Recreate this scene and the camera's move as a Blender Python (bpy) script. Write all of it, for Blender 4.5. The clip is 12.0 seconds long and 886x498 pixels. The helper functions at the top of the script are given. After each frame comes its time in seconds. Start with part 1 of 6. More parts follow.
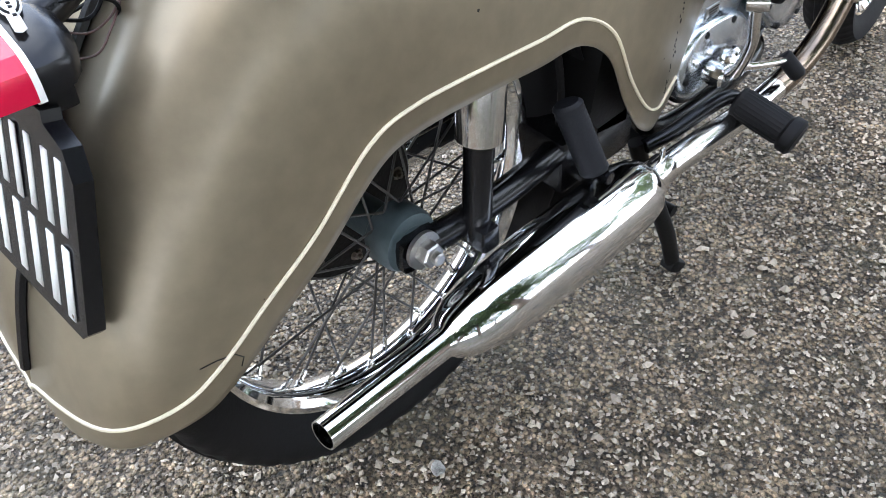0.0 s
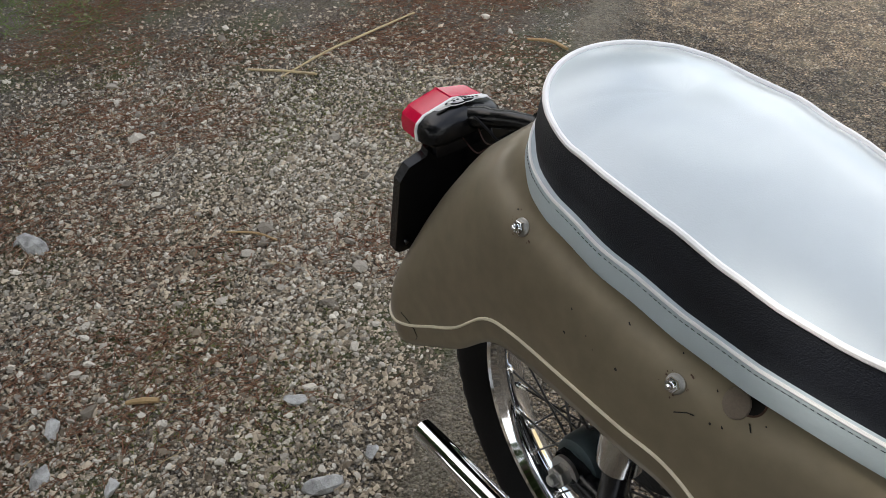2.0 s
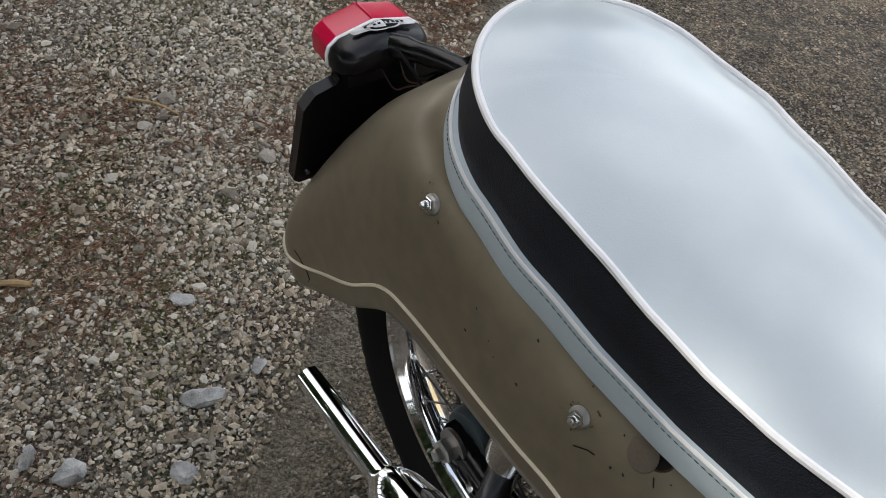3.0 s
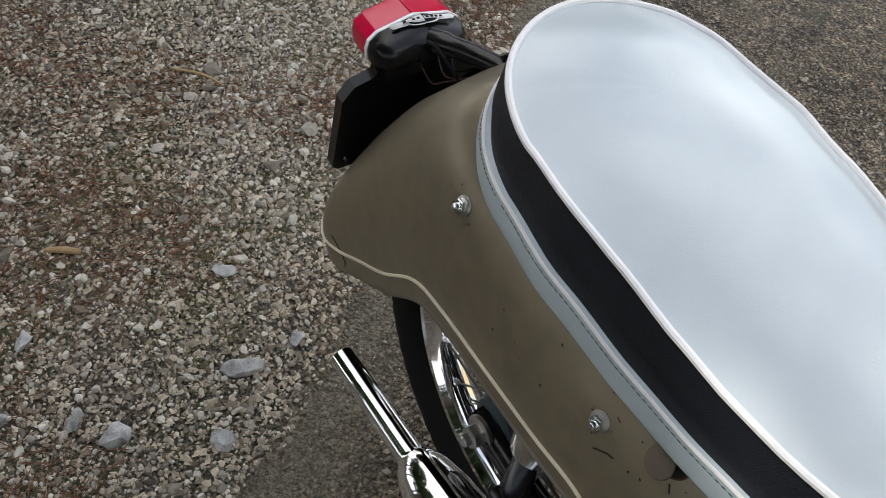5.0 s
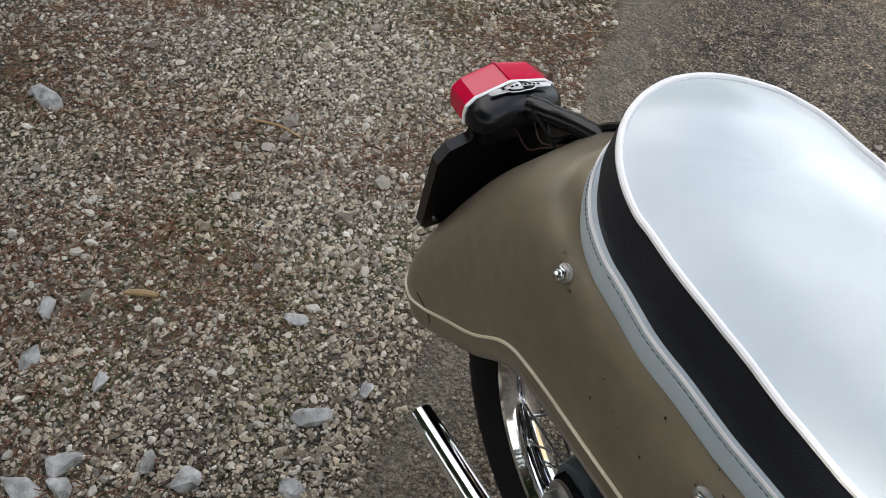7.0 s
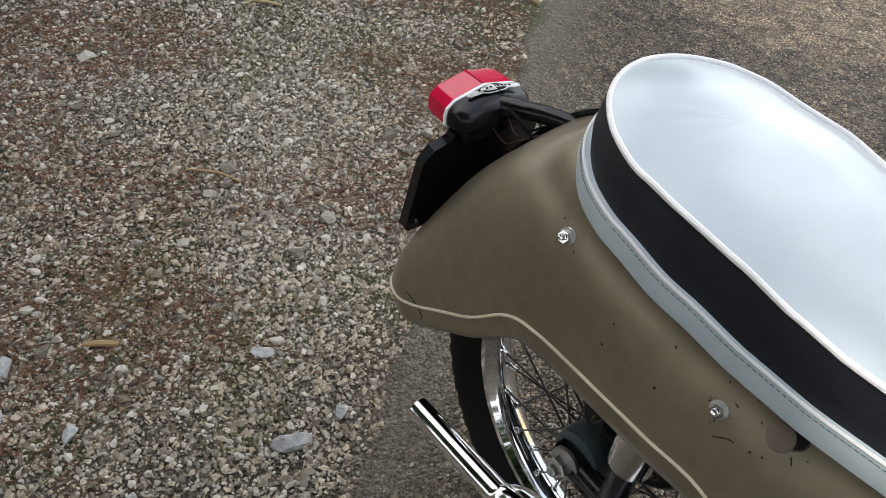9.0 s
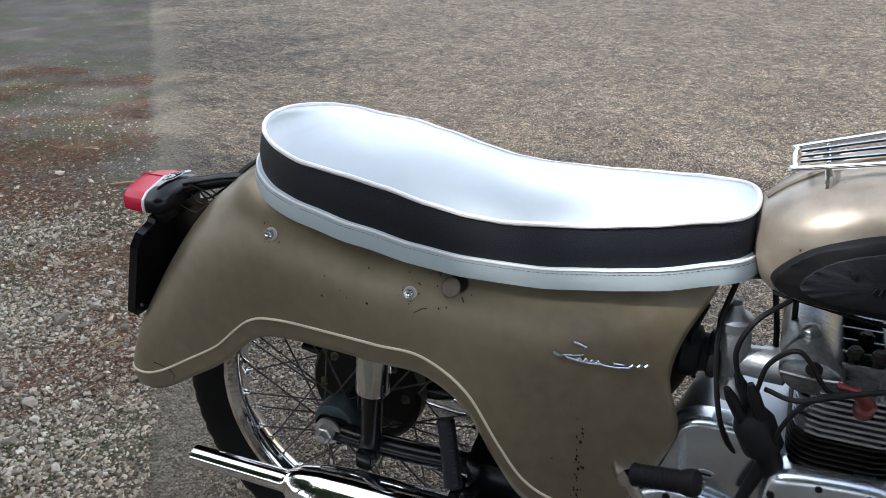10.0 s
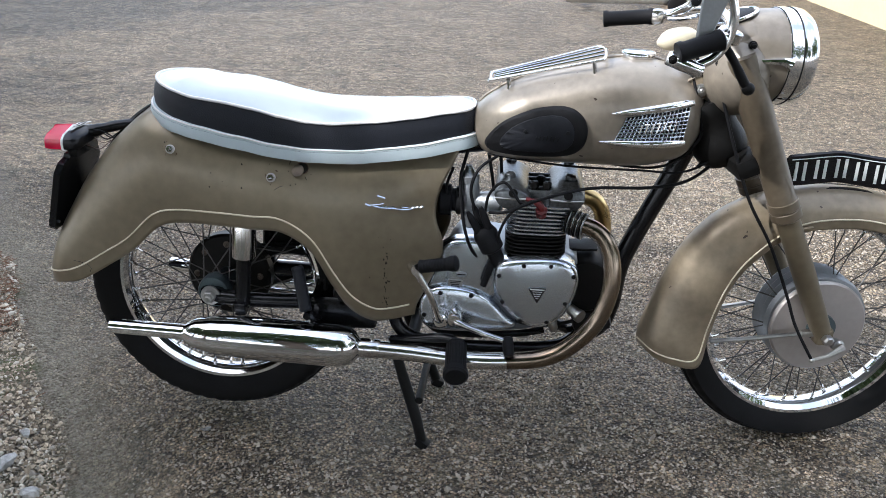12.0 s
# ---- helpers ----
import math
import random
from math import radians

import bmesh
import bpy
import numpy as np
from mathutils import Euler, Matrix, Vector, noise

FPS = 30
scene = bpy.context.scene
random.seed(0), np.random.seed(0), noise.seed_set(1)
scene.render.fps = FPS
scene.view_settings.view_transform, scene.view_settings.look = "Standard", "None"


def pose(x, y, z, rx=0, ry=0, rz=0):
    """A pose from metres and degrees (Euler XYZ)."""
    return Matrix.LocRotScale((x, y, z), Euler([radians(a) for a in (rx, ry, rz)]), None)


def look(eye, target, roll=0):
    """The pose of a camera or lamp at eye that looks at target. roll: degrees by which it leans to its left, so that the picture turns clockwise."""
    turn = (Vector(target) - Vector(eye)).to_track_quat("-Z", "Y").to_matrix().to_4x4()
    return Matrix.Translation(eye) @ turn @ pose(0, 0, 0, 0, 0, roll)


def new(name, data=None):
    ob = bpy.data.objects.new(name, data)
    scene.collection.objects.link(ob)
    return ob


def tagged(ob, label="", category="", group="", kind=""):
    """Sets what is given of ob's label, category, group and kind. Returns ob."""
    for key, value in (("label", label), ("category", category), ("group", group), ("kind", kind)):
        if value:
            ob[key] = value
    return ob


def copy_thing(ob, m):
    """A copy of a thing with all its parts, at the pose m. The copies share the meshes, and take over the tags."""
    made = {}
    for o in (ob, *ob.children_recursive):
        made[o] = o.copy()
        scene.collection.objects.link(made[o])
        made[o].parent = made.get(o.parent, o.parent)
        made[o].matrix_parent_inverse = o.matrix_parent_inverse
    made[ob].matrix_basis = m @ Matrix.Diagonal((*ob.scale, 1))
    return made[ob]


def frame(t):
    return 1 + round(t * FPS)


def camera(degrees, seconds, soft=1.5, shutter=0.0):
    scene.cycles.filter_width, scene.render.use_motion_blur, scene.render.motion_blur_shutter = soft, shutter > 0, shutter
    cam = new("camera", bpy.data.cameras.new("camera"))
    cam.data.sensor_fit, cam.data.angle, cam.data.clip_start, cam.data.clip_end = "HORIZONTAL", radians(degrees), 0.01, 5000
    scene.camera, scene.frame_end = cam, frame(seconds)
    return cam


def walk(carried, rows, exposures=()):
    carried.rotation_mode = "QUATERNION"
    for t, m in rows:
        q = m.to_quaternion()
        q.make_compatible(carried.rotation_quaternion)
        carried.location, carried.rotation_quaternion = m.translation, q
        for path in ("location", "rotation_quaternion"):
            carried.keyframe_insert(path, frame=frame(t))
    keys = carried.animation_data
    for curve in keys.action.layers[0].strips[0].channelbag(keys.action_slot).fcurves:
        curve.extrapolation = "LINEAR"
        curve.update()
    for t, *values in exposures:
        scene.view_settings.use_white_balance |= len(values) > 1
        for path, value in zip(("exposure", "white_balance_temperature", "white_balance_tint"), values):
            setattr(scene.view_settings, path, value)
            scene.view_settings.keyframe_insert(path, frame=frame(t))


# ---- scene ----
cam = camera(54.1, 12.0, 0.5)
PATH = [
    (0, (-0.441, -0.606, 0.924), (0.571, 0.482, -0.415), -2.9),
    (0.5, (-0.144, -0.724, 0.955), (0.370, 0.724, -0.324), -2.0),
    (1, (0.157, -0.768, 0.998), (0.061, 0.834, -0.195), 1.6),
    (1.5, (0.391, -0.670, 1.037), (-0.428, 0.768, -0.085), -1.6),
    (1.8, (0.475, -0.608, 1.083), (-0.852, 0.444, 0.020), -6.9),
    (2, (0.507, -0.577, 1.138), (-0.863, 0.307, -0.019), -3.7),
    (2.5, (0.434, -0.516, 1.165), (-0.634, 0.472, -0.208), 10.3),
    (2.7, (0.398, -0.495, 1.148), (-0.706, 0.444, -0.228), 7.6),
    (4.3, (0.376, -0.428, 1.173), (-0.680, 0.398, -0.311), 6.3),
    (4.5, (0.376, -0.435, 1.179), (-0.689, 0.382, -0.304), 6.2),
    (5, (0.381, -0.457, 1.187), (-0.705, 0.341, -0.292), 6.0),
    (5.5, (0.381, -0.461, 1.188), (-0.719, 0.336, -0.280), 6.2),
    (6, (0.360, -0.486, 1.198), (-0.789, 0.288, -0.244), 4.8),
    (6.5, (0.348, -0.498, 1.192), (-0.842, 0.262, -0.223), 5.1),
    (7, (0.354, -0.499, 1.201), (-0.857, 0.245, -0.206), 4.7),
    (7.2, (0.356, -0.511, 1.208), (-0.858, 0.235, -0.195), 5.1),
    (8.8, (0.357, -0.599, 1.203), (-0.849, 0.242, -0.154), 2.7),
    (9, (0.389, -0.651, 1.190), (-0.778, 0.336, -0.100), 5.2),
    (9.5, (0.523, -0.877, 1.147), (-0.425, 0.491, 0.038), 6.4),
    (10, (0.591, -1.034, 1.157), (-0.101, 0.625, 0.283), -0.9),
    (10.5, (0.556, -1.239, 1.152), (0.313, 0.549, 0.289), -1.5),
    (11, (0.577, -1.424, 1.164), (0.450, 0.385, 0.323), 0.6),
    (11.5, (0.673, -1.617, 1.165), (0.487, 0.192, 0.331), 1.2),
    (12, (0.674, -1.782, 1.163), (0.506, 0.056, 0.393), 1.0),
]
walk(cam, [(t, look(eye, target, roll)) for t, eye, target, roll in PATH],
     [(0, 2.38, 5800, 9), (0.5, 2.2, 6000, 9), (1, 1.5, 6200, 9), (1.5, 0.85, 6350, 9), (2, 0.82, 6450, 9), (2.5, 0.6, 6350, 9), (5, 0.68, 6350, 9), (6.5, 0.9, 6400, 9), (9, 0.93, 6350, 9), (9.5, 0.98, 6120, 9), (10.5, 1.1, 5800, 9), (12, 1.28, 5780, 9)])

# ---- world and light ----
world = bpy.data.worlds.new("sky")
scene.world = world
world.use_nodes = True
wn = world.node_tree.nodes
sky = wn.new("ShaderNodeTexSky")
sky.sky_type = "NISHITA"
sky.sun_disc = False
sky.sun_elevation = radians(40)
sky.sun_rotation = radians(237)
sky.dust_density = 3.0
# broken white cloud over the sky
cloud = wn.new("ShaderNodeTexNoise")
cloud.inputs["Scale"].default_value, cloud.inputs["Detail"].default_value = 1.6, 5
turn = wn.new("ShaderNodeMapping")
turn.inputs["Rotation"].default_value[2] = 2.2
where = wn.new("ShaderNodeTexCoord")
cover = wn.new("ShaderNodeMapRange")
cover.inputs["From Min"].default_value, cover.inputs["From Max"].default_value, cover.inputs["To Min"].default_value, cover.inputs["To Max"].default_value = 0.4, 0.62, 0.2, 0.95
veil = wn.new("ShaderNodeMix")
veil.data_type = "RGBA"
veil.inputs[7].default_value = (10.0, 10.0, 10.2, 1)
wl = world.node_tree.links
wl.new(where.outputs["Generated"], turn.inputs["Vector"])
wl.new(turn.outputs[0], cloud.inputs["Vector"])
wl.new(cloud.outputs["Fac"], cover.inputs["Value"])
wl.new(cover.outputs[0], veil.inputs[0])
wl.new(sky.outputs[0], veil.inputs[6])
wl.new(veil.outputs[2], wn["Background"].inputs[0])
wn["Background"].inputs[1].default_value = 0.15
sun_data = bpy.data.lights.new("sun", "SUN")
sun_data.energy, sun_data.angle, sun_data.color = 2.7, radians(0.6), (1.0, 0.94, 0.86)
sun = new("sun", sun_data)
sun.matrix_world = look((-6.5, -4.2, 6.5), (0, 0, 0))

# ---- materials ----


def material(name, color, rough=0.5, metal=0.0, vary=0.12, scale=30.0, bump=0.0, bump_scale=200.0, coat=0.0, tint=None, island=0.0, rough_vary=0.12, gloss=0.5, chips=0.0, skew=1.0):
    """Principled material with large blotches, fine grain, uneven gloss and a fine relief."""
    m = bpy.data.materials.new(name)
    m.use_nodes = True
    n, l = m.node_tree.nodes, m.node_tree.links
    b = n["Principled BSDF"]
    co = n.new("ShaderNodeTexCoord")
    big = n.new("ShaderNodeTexNoise")
    big.inputs["Scale"].default_value, big.inputs["Detail"].default_value = scale * 0.2, 5
    fine = n.new("ShaderNodeTexNoise")
    fine.inputs["Scale"].default_value, fine.inputs["Detail"].default_value = scale * 4, 4
    for t in (big, fine):
        l.new(co.outputs["Object"], t.inputs["Vector"])
    mix = n.new("ShaderNodeMath")
    mix.operation = "MULTIPLY_ADD"
    l.new(fine.outputs["Fac"], mix.inputs[0])
    mix.inputs[1].default_value = 0.4
    l.new(big.outputs["Fac"], mix.inputs[2])
    last = mix.outputs[0]
    if island:
        geo = n.new("ShaderNodeNewGeometry")
        add = n.new("ShaderNodeMath")
        add.operation = "MULTIPLY_ADD"
        l.new(geo.outputs["Random Per Island"], add.inputs[0])
        add.inputs[1].default_value = island
        l.new(last, add.inputs[2])
        spread = n.new("ShaderNodeMapRange")
        spread.inputs["From Min"].default_value, spread.inputs["From Max"].default_value = 0.45, 0.95 + island
        l.new(add.outputs[0], spread.inputs["Value"])
        skewed = n.new("ShaderNodeMath")
        skewed.operation = "POWER"
        l.new(spread.outputs[0], skewed.inputs[0])
        skewed.inputs[1].default_value = skew
        last = skewed.outputs[0]
    ramp = n.new("ShaderNodeValToRGB")
    c2 = tint or color
    lo = [max(0, c * (1 - vary)) for c in c2]
    hi = [min(1, c * (1 + vary)) for c in color]
    ramp.color_ramp.elements[0].position, ramp.color_ramp.elements[0].color = 0.0 if island else 0.45, (*lo, 1)
    ramp.color_ramp.elements[1].position, ramp.color_ramp.elements[1].color = 1.0 if island else 0.95, (*hi, 1)
    l.new(last, ramp.inputs[0])
    color_out = ramp.outputs[0]
    if chips:
        # small worn spots down to dark primer
        spot = n.new("ShaderNodeTexNoise")
        spot.inputs["Scale"].default_value, spot.inputs["Detail"].default_value = 55, 4
        l.new(co.outputs["Object"], spot.inputs["Vector"])
        cut = n.new("ShaderNodeMapRange")
        cut.inputs["From Min"].default_value, cut.inputs["From Max"].default_value = chips, chips + 0.012
        l.new(spot.outputs["Fac"], cut.inputs["Value"])
        worn = n.new("ShaderNodeMix")
        worn.data_type = "RGBA"
        worn.inputs[7].default_value = (0.05, 0.035, 0.025, 1)
        l.new(cut.outputs[0], worn.inputs[0])
        l.new(color_out, worn.inputs[6])
        color_out = worn.outputs[2]
    l.new(color_out, b.inputs["Base Color"])
    b.inputs["Metallic"].default_value = metal
    rr = n.new("ShaderNodeMapRange")
    rr.inputs["To Min"].default_value, rr.inputs["To Max"].default_value = max(0.02, rough * (1 - rough_vary)), min(1, rough * (1 + rough_vary))
    l.new(big.outputs["Fac"], rr.inputs["Value"])
    l.new(rr.outputs[0], b.inputs["Roughness"])
    b.inputs["Coat Weight"].default_value = coat
    b.inputs["Specular IOR Level"].default_value = gloss
    b.inputs["Coat Roughness"].default_value = 0.12
    if bump:
        bn = n.new("ShaderNodeTexNoise")
        bn.inputs["Scale"].default_value, bn.inputs["Detail"].default_value = bump_scale, 3
        l.new(co.outputs["Object"], bn.inputs["Vector"])
        bp = n.new("ShaderNodeBump")
        bp.inputs["Strength"].default_value, bp.inputs["Distance"].default_value = bump, 0.002
        l.new(bn.outputs["Fac"], bp.inputs["Height"])
        l.new(bp.outputs[0], b.inputs["Normal"])
    return m


PAINT = material("champagne_paint", (0.198, 0.165, 0.111), 0.38, 0.45, 0.2, 11, 0.03, 300, 0.15, (0.165, 0.134, 0.087), chips=0.755, rough_vary=0.3)
# paler tone of the gold, for the front mudguard and mounts
PAINT_FRONT = material("champagne_paint_pale", (0.29, 0.236, 0.163), 0.42, 0.3, 0.16, 14, 0.05, 300, 0.1, (0.2, 0.158, 0.105), chips=0.735, rough_vary=0.3)
TANK_PAINT = material("dusty_champagne_paint", (0.245, 0.212, 0.168), 0.35, 0.4, 0.16, 16, 0.05, 300, 0.25, (0.17, 0.143, 0.112), chips=0.72, rough_vary=0.35)
PLATE_GREY = material("grey_brake_plate", (0.42, 0.385, 0.36), 0.45, 0.6, 0.12, 20, 0.05, 200)
SPOKE = material("dulled_spokes", (0.09, 0.085, 0.08), 0.4, 0.7, 0.3, 80)
WIRE_BROWN = material("brown_wire", (0.05, 0.018, 0.012), 0.5, 0, 0.3, 60)
TRIM = material("cream_lining", (0.6, 0.54, 0.4), 0.45, 0, 0.1, 60)
CHROME = material("chrome", (0.82, 0.83, 0.84), 0.05, 1, 0.03, 40, 0.0)
CHROME_WORN = material("worn_chrome", (0.7, 0.69, 0.67), 0.16, 1, 0.12, 60, 0.03, 400, rough_vary=0.4)
HOT_PIPE = material("blued_exhaust_chrome", (0.25, 0.2, 0.145), 0.22, 1, 0.25, 12, 0.03, 300, 0, (0.16, 0.128, 0.105), rough_vary=0.4)
ALLOY = material("polished_alloy", (0.6, 0.645, 0.7), 0.24, 0.95, 0.12, 20, 0.05, 250, rough_vary=0.3)
ALLOY_RAW = material("cast_alloy", (0.3, 0.315, 0.33), 0.42, 0.9, 0.15, 50, 0.2, 350)
# greasy cast alloy, its colour also darkened for the shade under the tank
HEAD_ALLOY = material("oily_alloy_shaded", (0.2, 0.215, 0.23), 0.36, 0.85, 0.25, 40, 0.25, 300, 0, (0.06, 0.058, 0.056), rough_vary=0.3)
STEEL = material("dull_steel", (0.4, 0.39, 0.37), 0.35, 1, 0.2, 120, 0.1, 500)
BLACK = material("black_enamel", (0.004, 0.004, 0.005), 0.25, 0, 0.3, 40, 0.05, 200, gloss=0.35)
SOOT = material("dull_black_metal", (0.006, 0.0057, 0.0055), 0.5, 0.05, 0.35, 60, 0.2, 200, gloss=0.15)
RUBBER = material("black_rubber", (0.007, 0.007, 0.008), 0.6, 0, 0.3, 50, 0.15, 300, gloss=0.15)
TYRE = material("tyre_rubber", (0.006, 0.006, 0.0066), 0.7, 0, 0.35, 25, 0.2, 250, 0, (0.011, 0.01, 0.0095), gloss=0.14)
VINYL_BLACK = material("black_grained_vinyl", (0.009, 0.0105, 0.0155), 0.5, 0, 0.25, 30, 0.45, 700, gloss=0.28)
VINYL_WHITE = material("white_vinyl", (0.50, 0.545, 0.555), 0.25, 0, 0.05, 8, 0.1, 700, 0.6)
VINYL_GREY = material("pale_grey_vinyl", (0.4, 0.46, 0.48), 0.42, 0, 0.06, 20, 0.2, 700)
PIPING = material("white_piping", (0.78, 0.76, 0.74), 0.4, 0, 0.05, 40)
RED = material("red_lens_plastic", (0.55, 0.002, 0.04), 0.2, 0, 0.06, 30, 0, 0, 0.1)
RED_WIRE = material("red_plastic", (0.11, 0.012, 0.014), 0.4, 0, 0.2, 60)
WHITE = material("white_marking", (0.62, 0.62, 0.6), 0.5, 0, 0.1, 60)
STICKER = material("sticker_print", (0.72, 0.7, 0.68), 0.4, 0, 0.12, 300)
DARK_GREY = material("dark_grey_rubber", (0.011, 0.012, 0.0155), 0.5, 0, 0.25, 40, 0.2, 300, gloss=0.2)
HUB_GREY = material("grey_blue_hub", (0.06, 0.082, 0.088), 0.4, 0.3, 0.25, 40, 0.1, 200)
DULL = material("dull_worn_metal", (0.13, 0.105, 0.08), 0.5, 0.5, 0.25, 120, 0.2, 300)
RUST = material("rust_stain", (0.075, 0.034, 0.018), 0.7, 0, 0.4, 200)
GREASE = material("oily_black", (0.01, 0.009, 0.008), 0.4, 0.2, 0.4, 60, 0.3, 200, gloss=0.2)
GOLD_EDGE = material("brass_pipe", (0.5, 0.37, 0.17), 0.28, 1, 0.2, 30)
# worn fork gold, darkened in colour to stand for the shade on it
FORK_PAINT = material("worn_gold_paint_shade", (0.135, 0.108, 0.074), 0.45, 0.35, 0.2, 14, 0.05, 300, 0.1, (0.09, 0.069, 0.046), chips=0.735, rough_vary=0.3)
STONE = material("grey_gravel", (0.57, 0.525, 0.435), 0.82, 0, 0.3, 110, 0.9, 260, 0, (0.125, 0.094, 0.062), island=1.5, skew=1.25)
GRIT = material("dirty_fine_gravel", (0.53, 0.445, 0.325), 0.85, 0, 0.2, 60, 0.3, 200, 0, (0.11, 0.079, 0.048), island=1.6, skew=1.25)
GRASS = material("grass_blades", (0.15, 0.2, 0.05), 0.6, 0, 0.3, 20, island=0.8)
CHIP = material("tarmac_chips", (0.45, 0.395, 0.315), 0.75, 0, 0.25, 60, 0.6, 200, 0, (0.22, 0.182, 0.135), island=1.3, skew=1.3)
BIG_STONE = material("pale_stone", (0.42, 0.41, 0.385), 0.85, 0, 0.35, 160, 1.0, 240, 0, (0.16, 0.155, 0.14))
NEEDLE = material("dry_needles", (0.2, 0.095, 0.05), 0.8, 0, 0.4, 80, island=0.8)
MOSS = material("olive_moss", (0.13, 0.14, 0.035), 0.85, 0, 0.3, 40, island=0.8)
WOOD = material("dry_wood", (0.36, 0.24, 0.11), 0.75, 0, 0.25, 60, 0.3, 200)
STRAW = material("dry_straw", (0.42, 0.33, 0.18), 0.75, 0, 0.25, 60)
RENDER_WALL = material("cream_render", (0.62, 0.5, 0.3), 0.85, 0, 0.08, 6, 0.3, 120)
LEAF = material("foliage", (0.07, 0.11, 0.03), 0.7, 0, 0.4, 6, 0, 0, 0, (0.03, 0.05, 0.015), island=0.5)
BARK = material("bark", (0.1, 0.075, 0.055), 0.9, 0, 0.3, 20, 0.5, 60)
GLASS = bpy.data.materials.new("lamp_glass")
GLASS.use_nodes = True
GLASS.node_tree.nodes["Principled BSDF"].inputs["Transmission Weight"].default_value = 1
GLASS.node_tree.nodes["Principled BSDF"].inputs["Roughness"].default_value = 0.05


def ground_material():
    """Worn tarmac on one side of a ragged edge, dirt and fine gravel with moss and needles on the other."""
    m = bpy.data.materials.new("drive_surface")
    m.use_nodes = True
    n, l = m.node_tree.nodes, m.node_tree.links
    b = n["Principled BSDF"]
    co = n.new("ShaderNodeTexCoord")

    def noise_tex(scale, detail=5):
        t = n.new("ShaderNodeTexNoise")
        t.inputs["Scale"].default_value, t.inputs["Detail"].default_value = scale, detail
        l.new(co.outputs["Object"], t.inputs["Vector"])
        return t.outputs["Fac"]

    def cells(scale, feature="F1"):
        t = n.new("ShaderNodeTexVoronoi")
        t.inputs["Scale"].default_value = scale
        t.feature = feature
        l.new(co.outputs["Object"], t.inputs["Vector"])
        return t

    def ramp(src, *stops):
        r = n.new("ShaderNodeValToRGB")
        while len(r.color_ramp.elements) < len(stops):
            r.color_ramp.elements.new(0.5)
        for e, (p, c) in zip(r.color_ramp.elements, stops):
            e.position, e.color = p, (*c, 1)
        l.new(src, r.inputs[0])
        return r.outputs[0]

    def mix(fac, a, c, mode="MIX"):
        x = n.new("ShaderNodeMix")
        x.data_type, x.blend_type = "RGBA", mode
        if isinstance(fac, float):
            x.inputs[0].default_value = fac
        else:
            l.new(fac, x.inputs[0])
        for src, i in ((a, 6), (c, 7)):
            l.new(src, x.inputs[i])
        return x.outputs[2]

    def maths(op, a, c):
        x = n.new("ShaderNodeMath")
        x.operation = op
        for i, src in enumerate((a, c)):
            if isinstance(src, (int, float)):
                x.inputs[i].default_value = src
            else:
                l.new(src, x.inputs[i])
        return x.outputs[0]

    def tone(t):
        x = n.new("ShaderNodeSeparateColor")
        l.new(t.outputs["Color"], x.inputs[0])
        return x.outputs[0]

    chips, grains, pebbles = cells(115), cells(290), cells(85)
    gap = lambda t, a, c: ramp(t.outputs["Distance"], (a, (1, 1, 1)), (c, (0, 0, 0)))
    # tarmac: pale chips of many tones bedded in a dark brown binder
    chip = ramp(tone(chips), (0.0, (0.21, 0.178, 0.134)), (0.5, (0.35, 0.302, 0.235)), (0.9, (0.45, 0.395, 0.312)), (1.0, (0.56, 0.505, 0.415)))
    sand = ramp(tone(grains), (0.0, (0.02, 0.016, 0.012)), (0.6, (0.11, 0.092, 0.069)), (1.0, (0.27, 0.238, 0.195)))
    tar = mix(gap(chips, 0.3, 0.5), sand, chip)
    stain = ramp(noise_tex(2.3), (0.35, (0.86, 0.77, 0.66)), (0.7, (1.28, 1.19, 1.08)))
    tar = mix(1.0, tar, stain, "MULTIPLY")
    blotch = ramp(noise_tex(19, 4), (0.34, (0.52, 0.49, 0.45)), (0.66, (1.5, 1.46, 1.38)))
    tar = mix(1.0, tar, blotch, "MULTIPLY")
    tar = mix(1.0, tar, ramp(noise_tex(48, 3), (0.34, (0.5, 0.48, 0.45)), (0.66, (1.5, 1.48, 1.44))), "MULTIPLY")
    olive = ramp(noise_tex(7, 6), (0.52, (0, 0, 0)), (0.7, (0.45, 0.45, 0.45)))
    tar = mix(olive, tar, ramp(noise_tex(80), (0.3, (0.11, 0.095, 0.05)), (0.75, (0.3, 0.265, 0.17))))
    # compacted tan sand along the drive's edge
    sep = n.new("ShaderNodeSeparateXYZ")
    l.new(co.outputs["Object"], sep.inputs[0])
    line = maths("ADD", maths("ADD", sep.outputs[0], maths("MULTIPLY", sep.outputs[1], 0.68)), maths("MULTIPLY", maths("MAXIMUM", maths("SUBTRACT", sep.outputs[1], 0.3), 0.0), 0.14))
    line = maths("ADD", line, 0.025)
    tan = ramp(maths("ADD", maths("ADD", line, 0.97), maths("MULTIPLY", maths("SUBTRACT", noise_tex(8, 6), 0.5), 0.25)), (0.56, (0.85, 0.85, 0.85)), (0.80, (0, 0, 0)))
    tar = mix(tan, tar, mix(0.35, ramp(noise_tex(60, 8), (0.34, (0.17, 0.137, 0.088)), (0.68, (0.43, 0.362, 0.255))), ramp(tone(grains), (0.1, (0.1, 0.085, 0.055)), (0.9, (0.52, 0.46, 0.33)))))
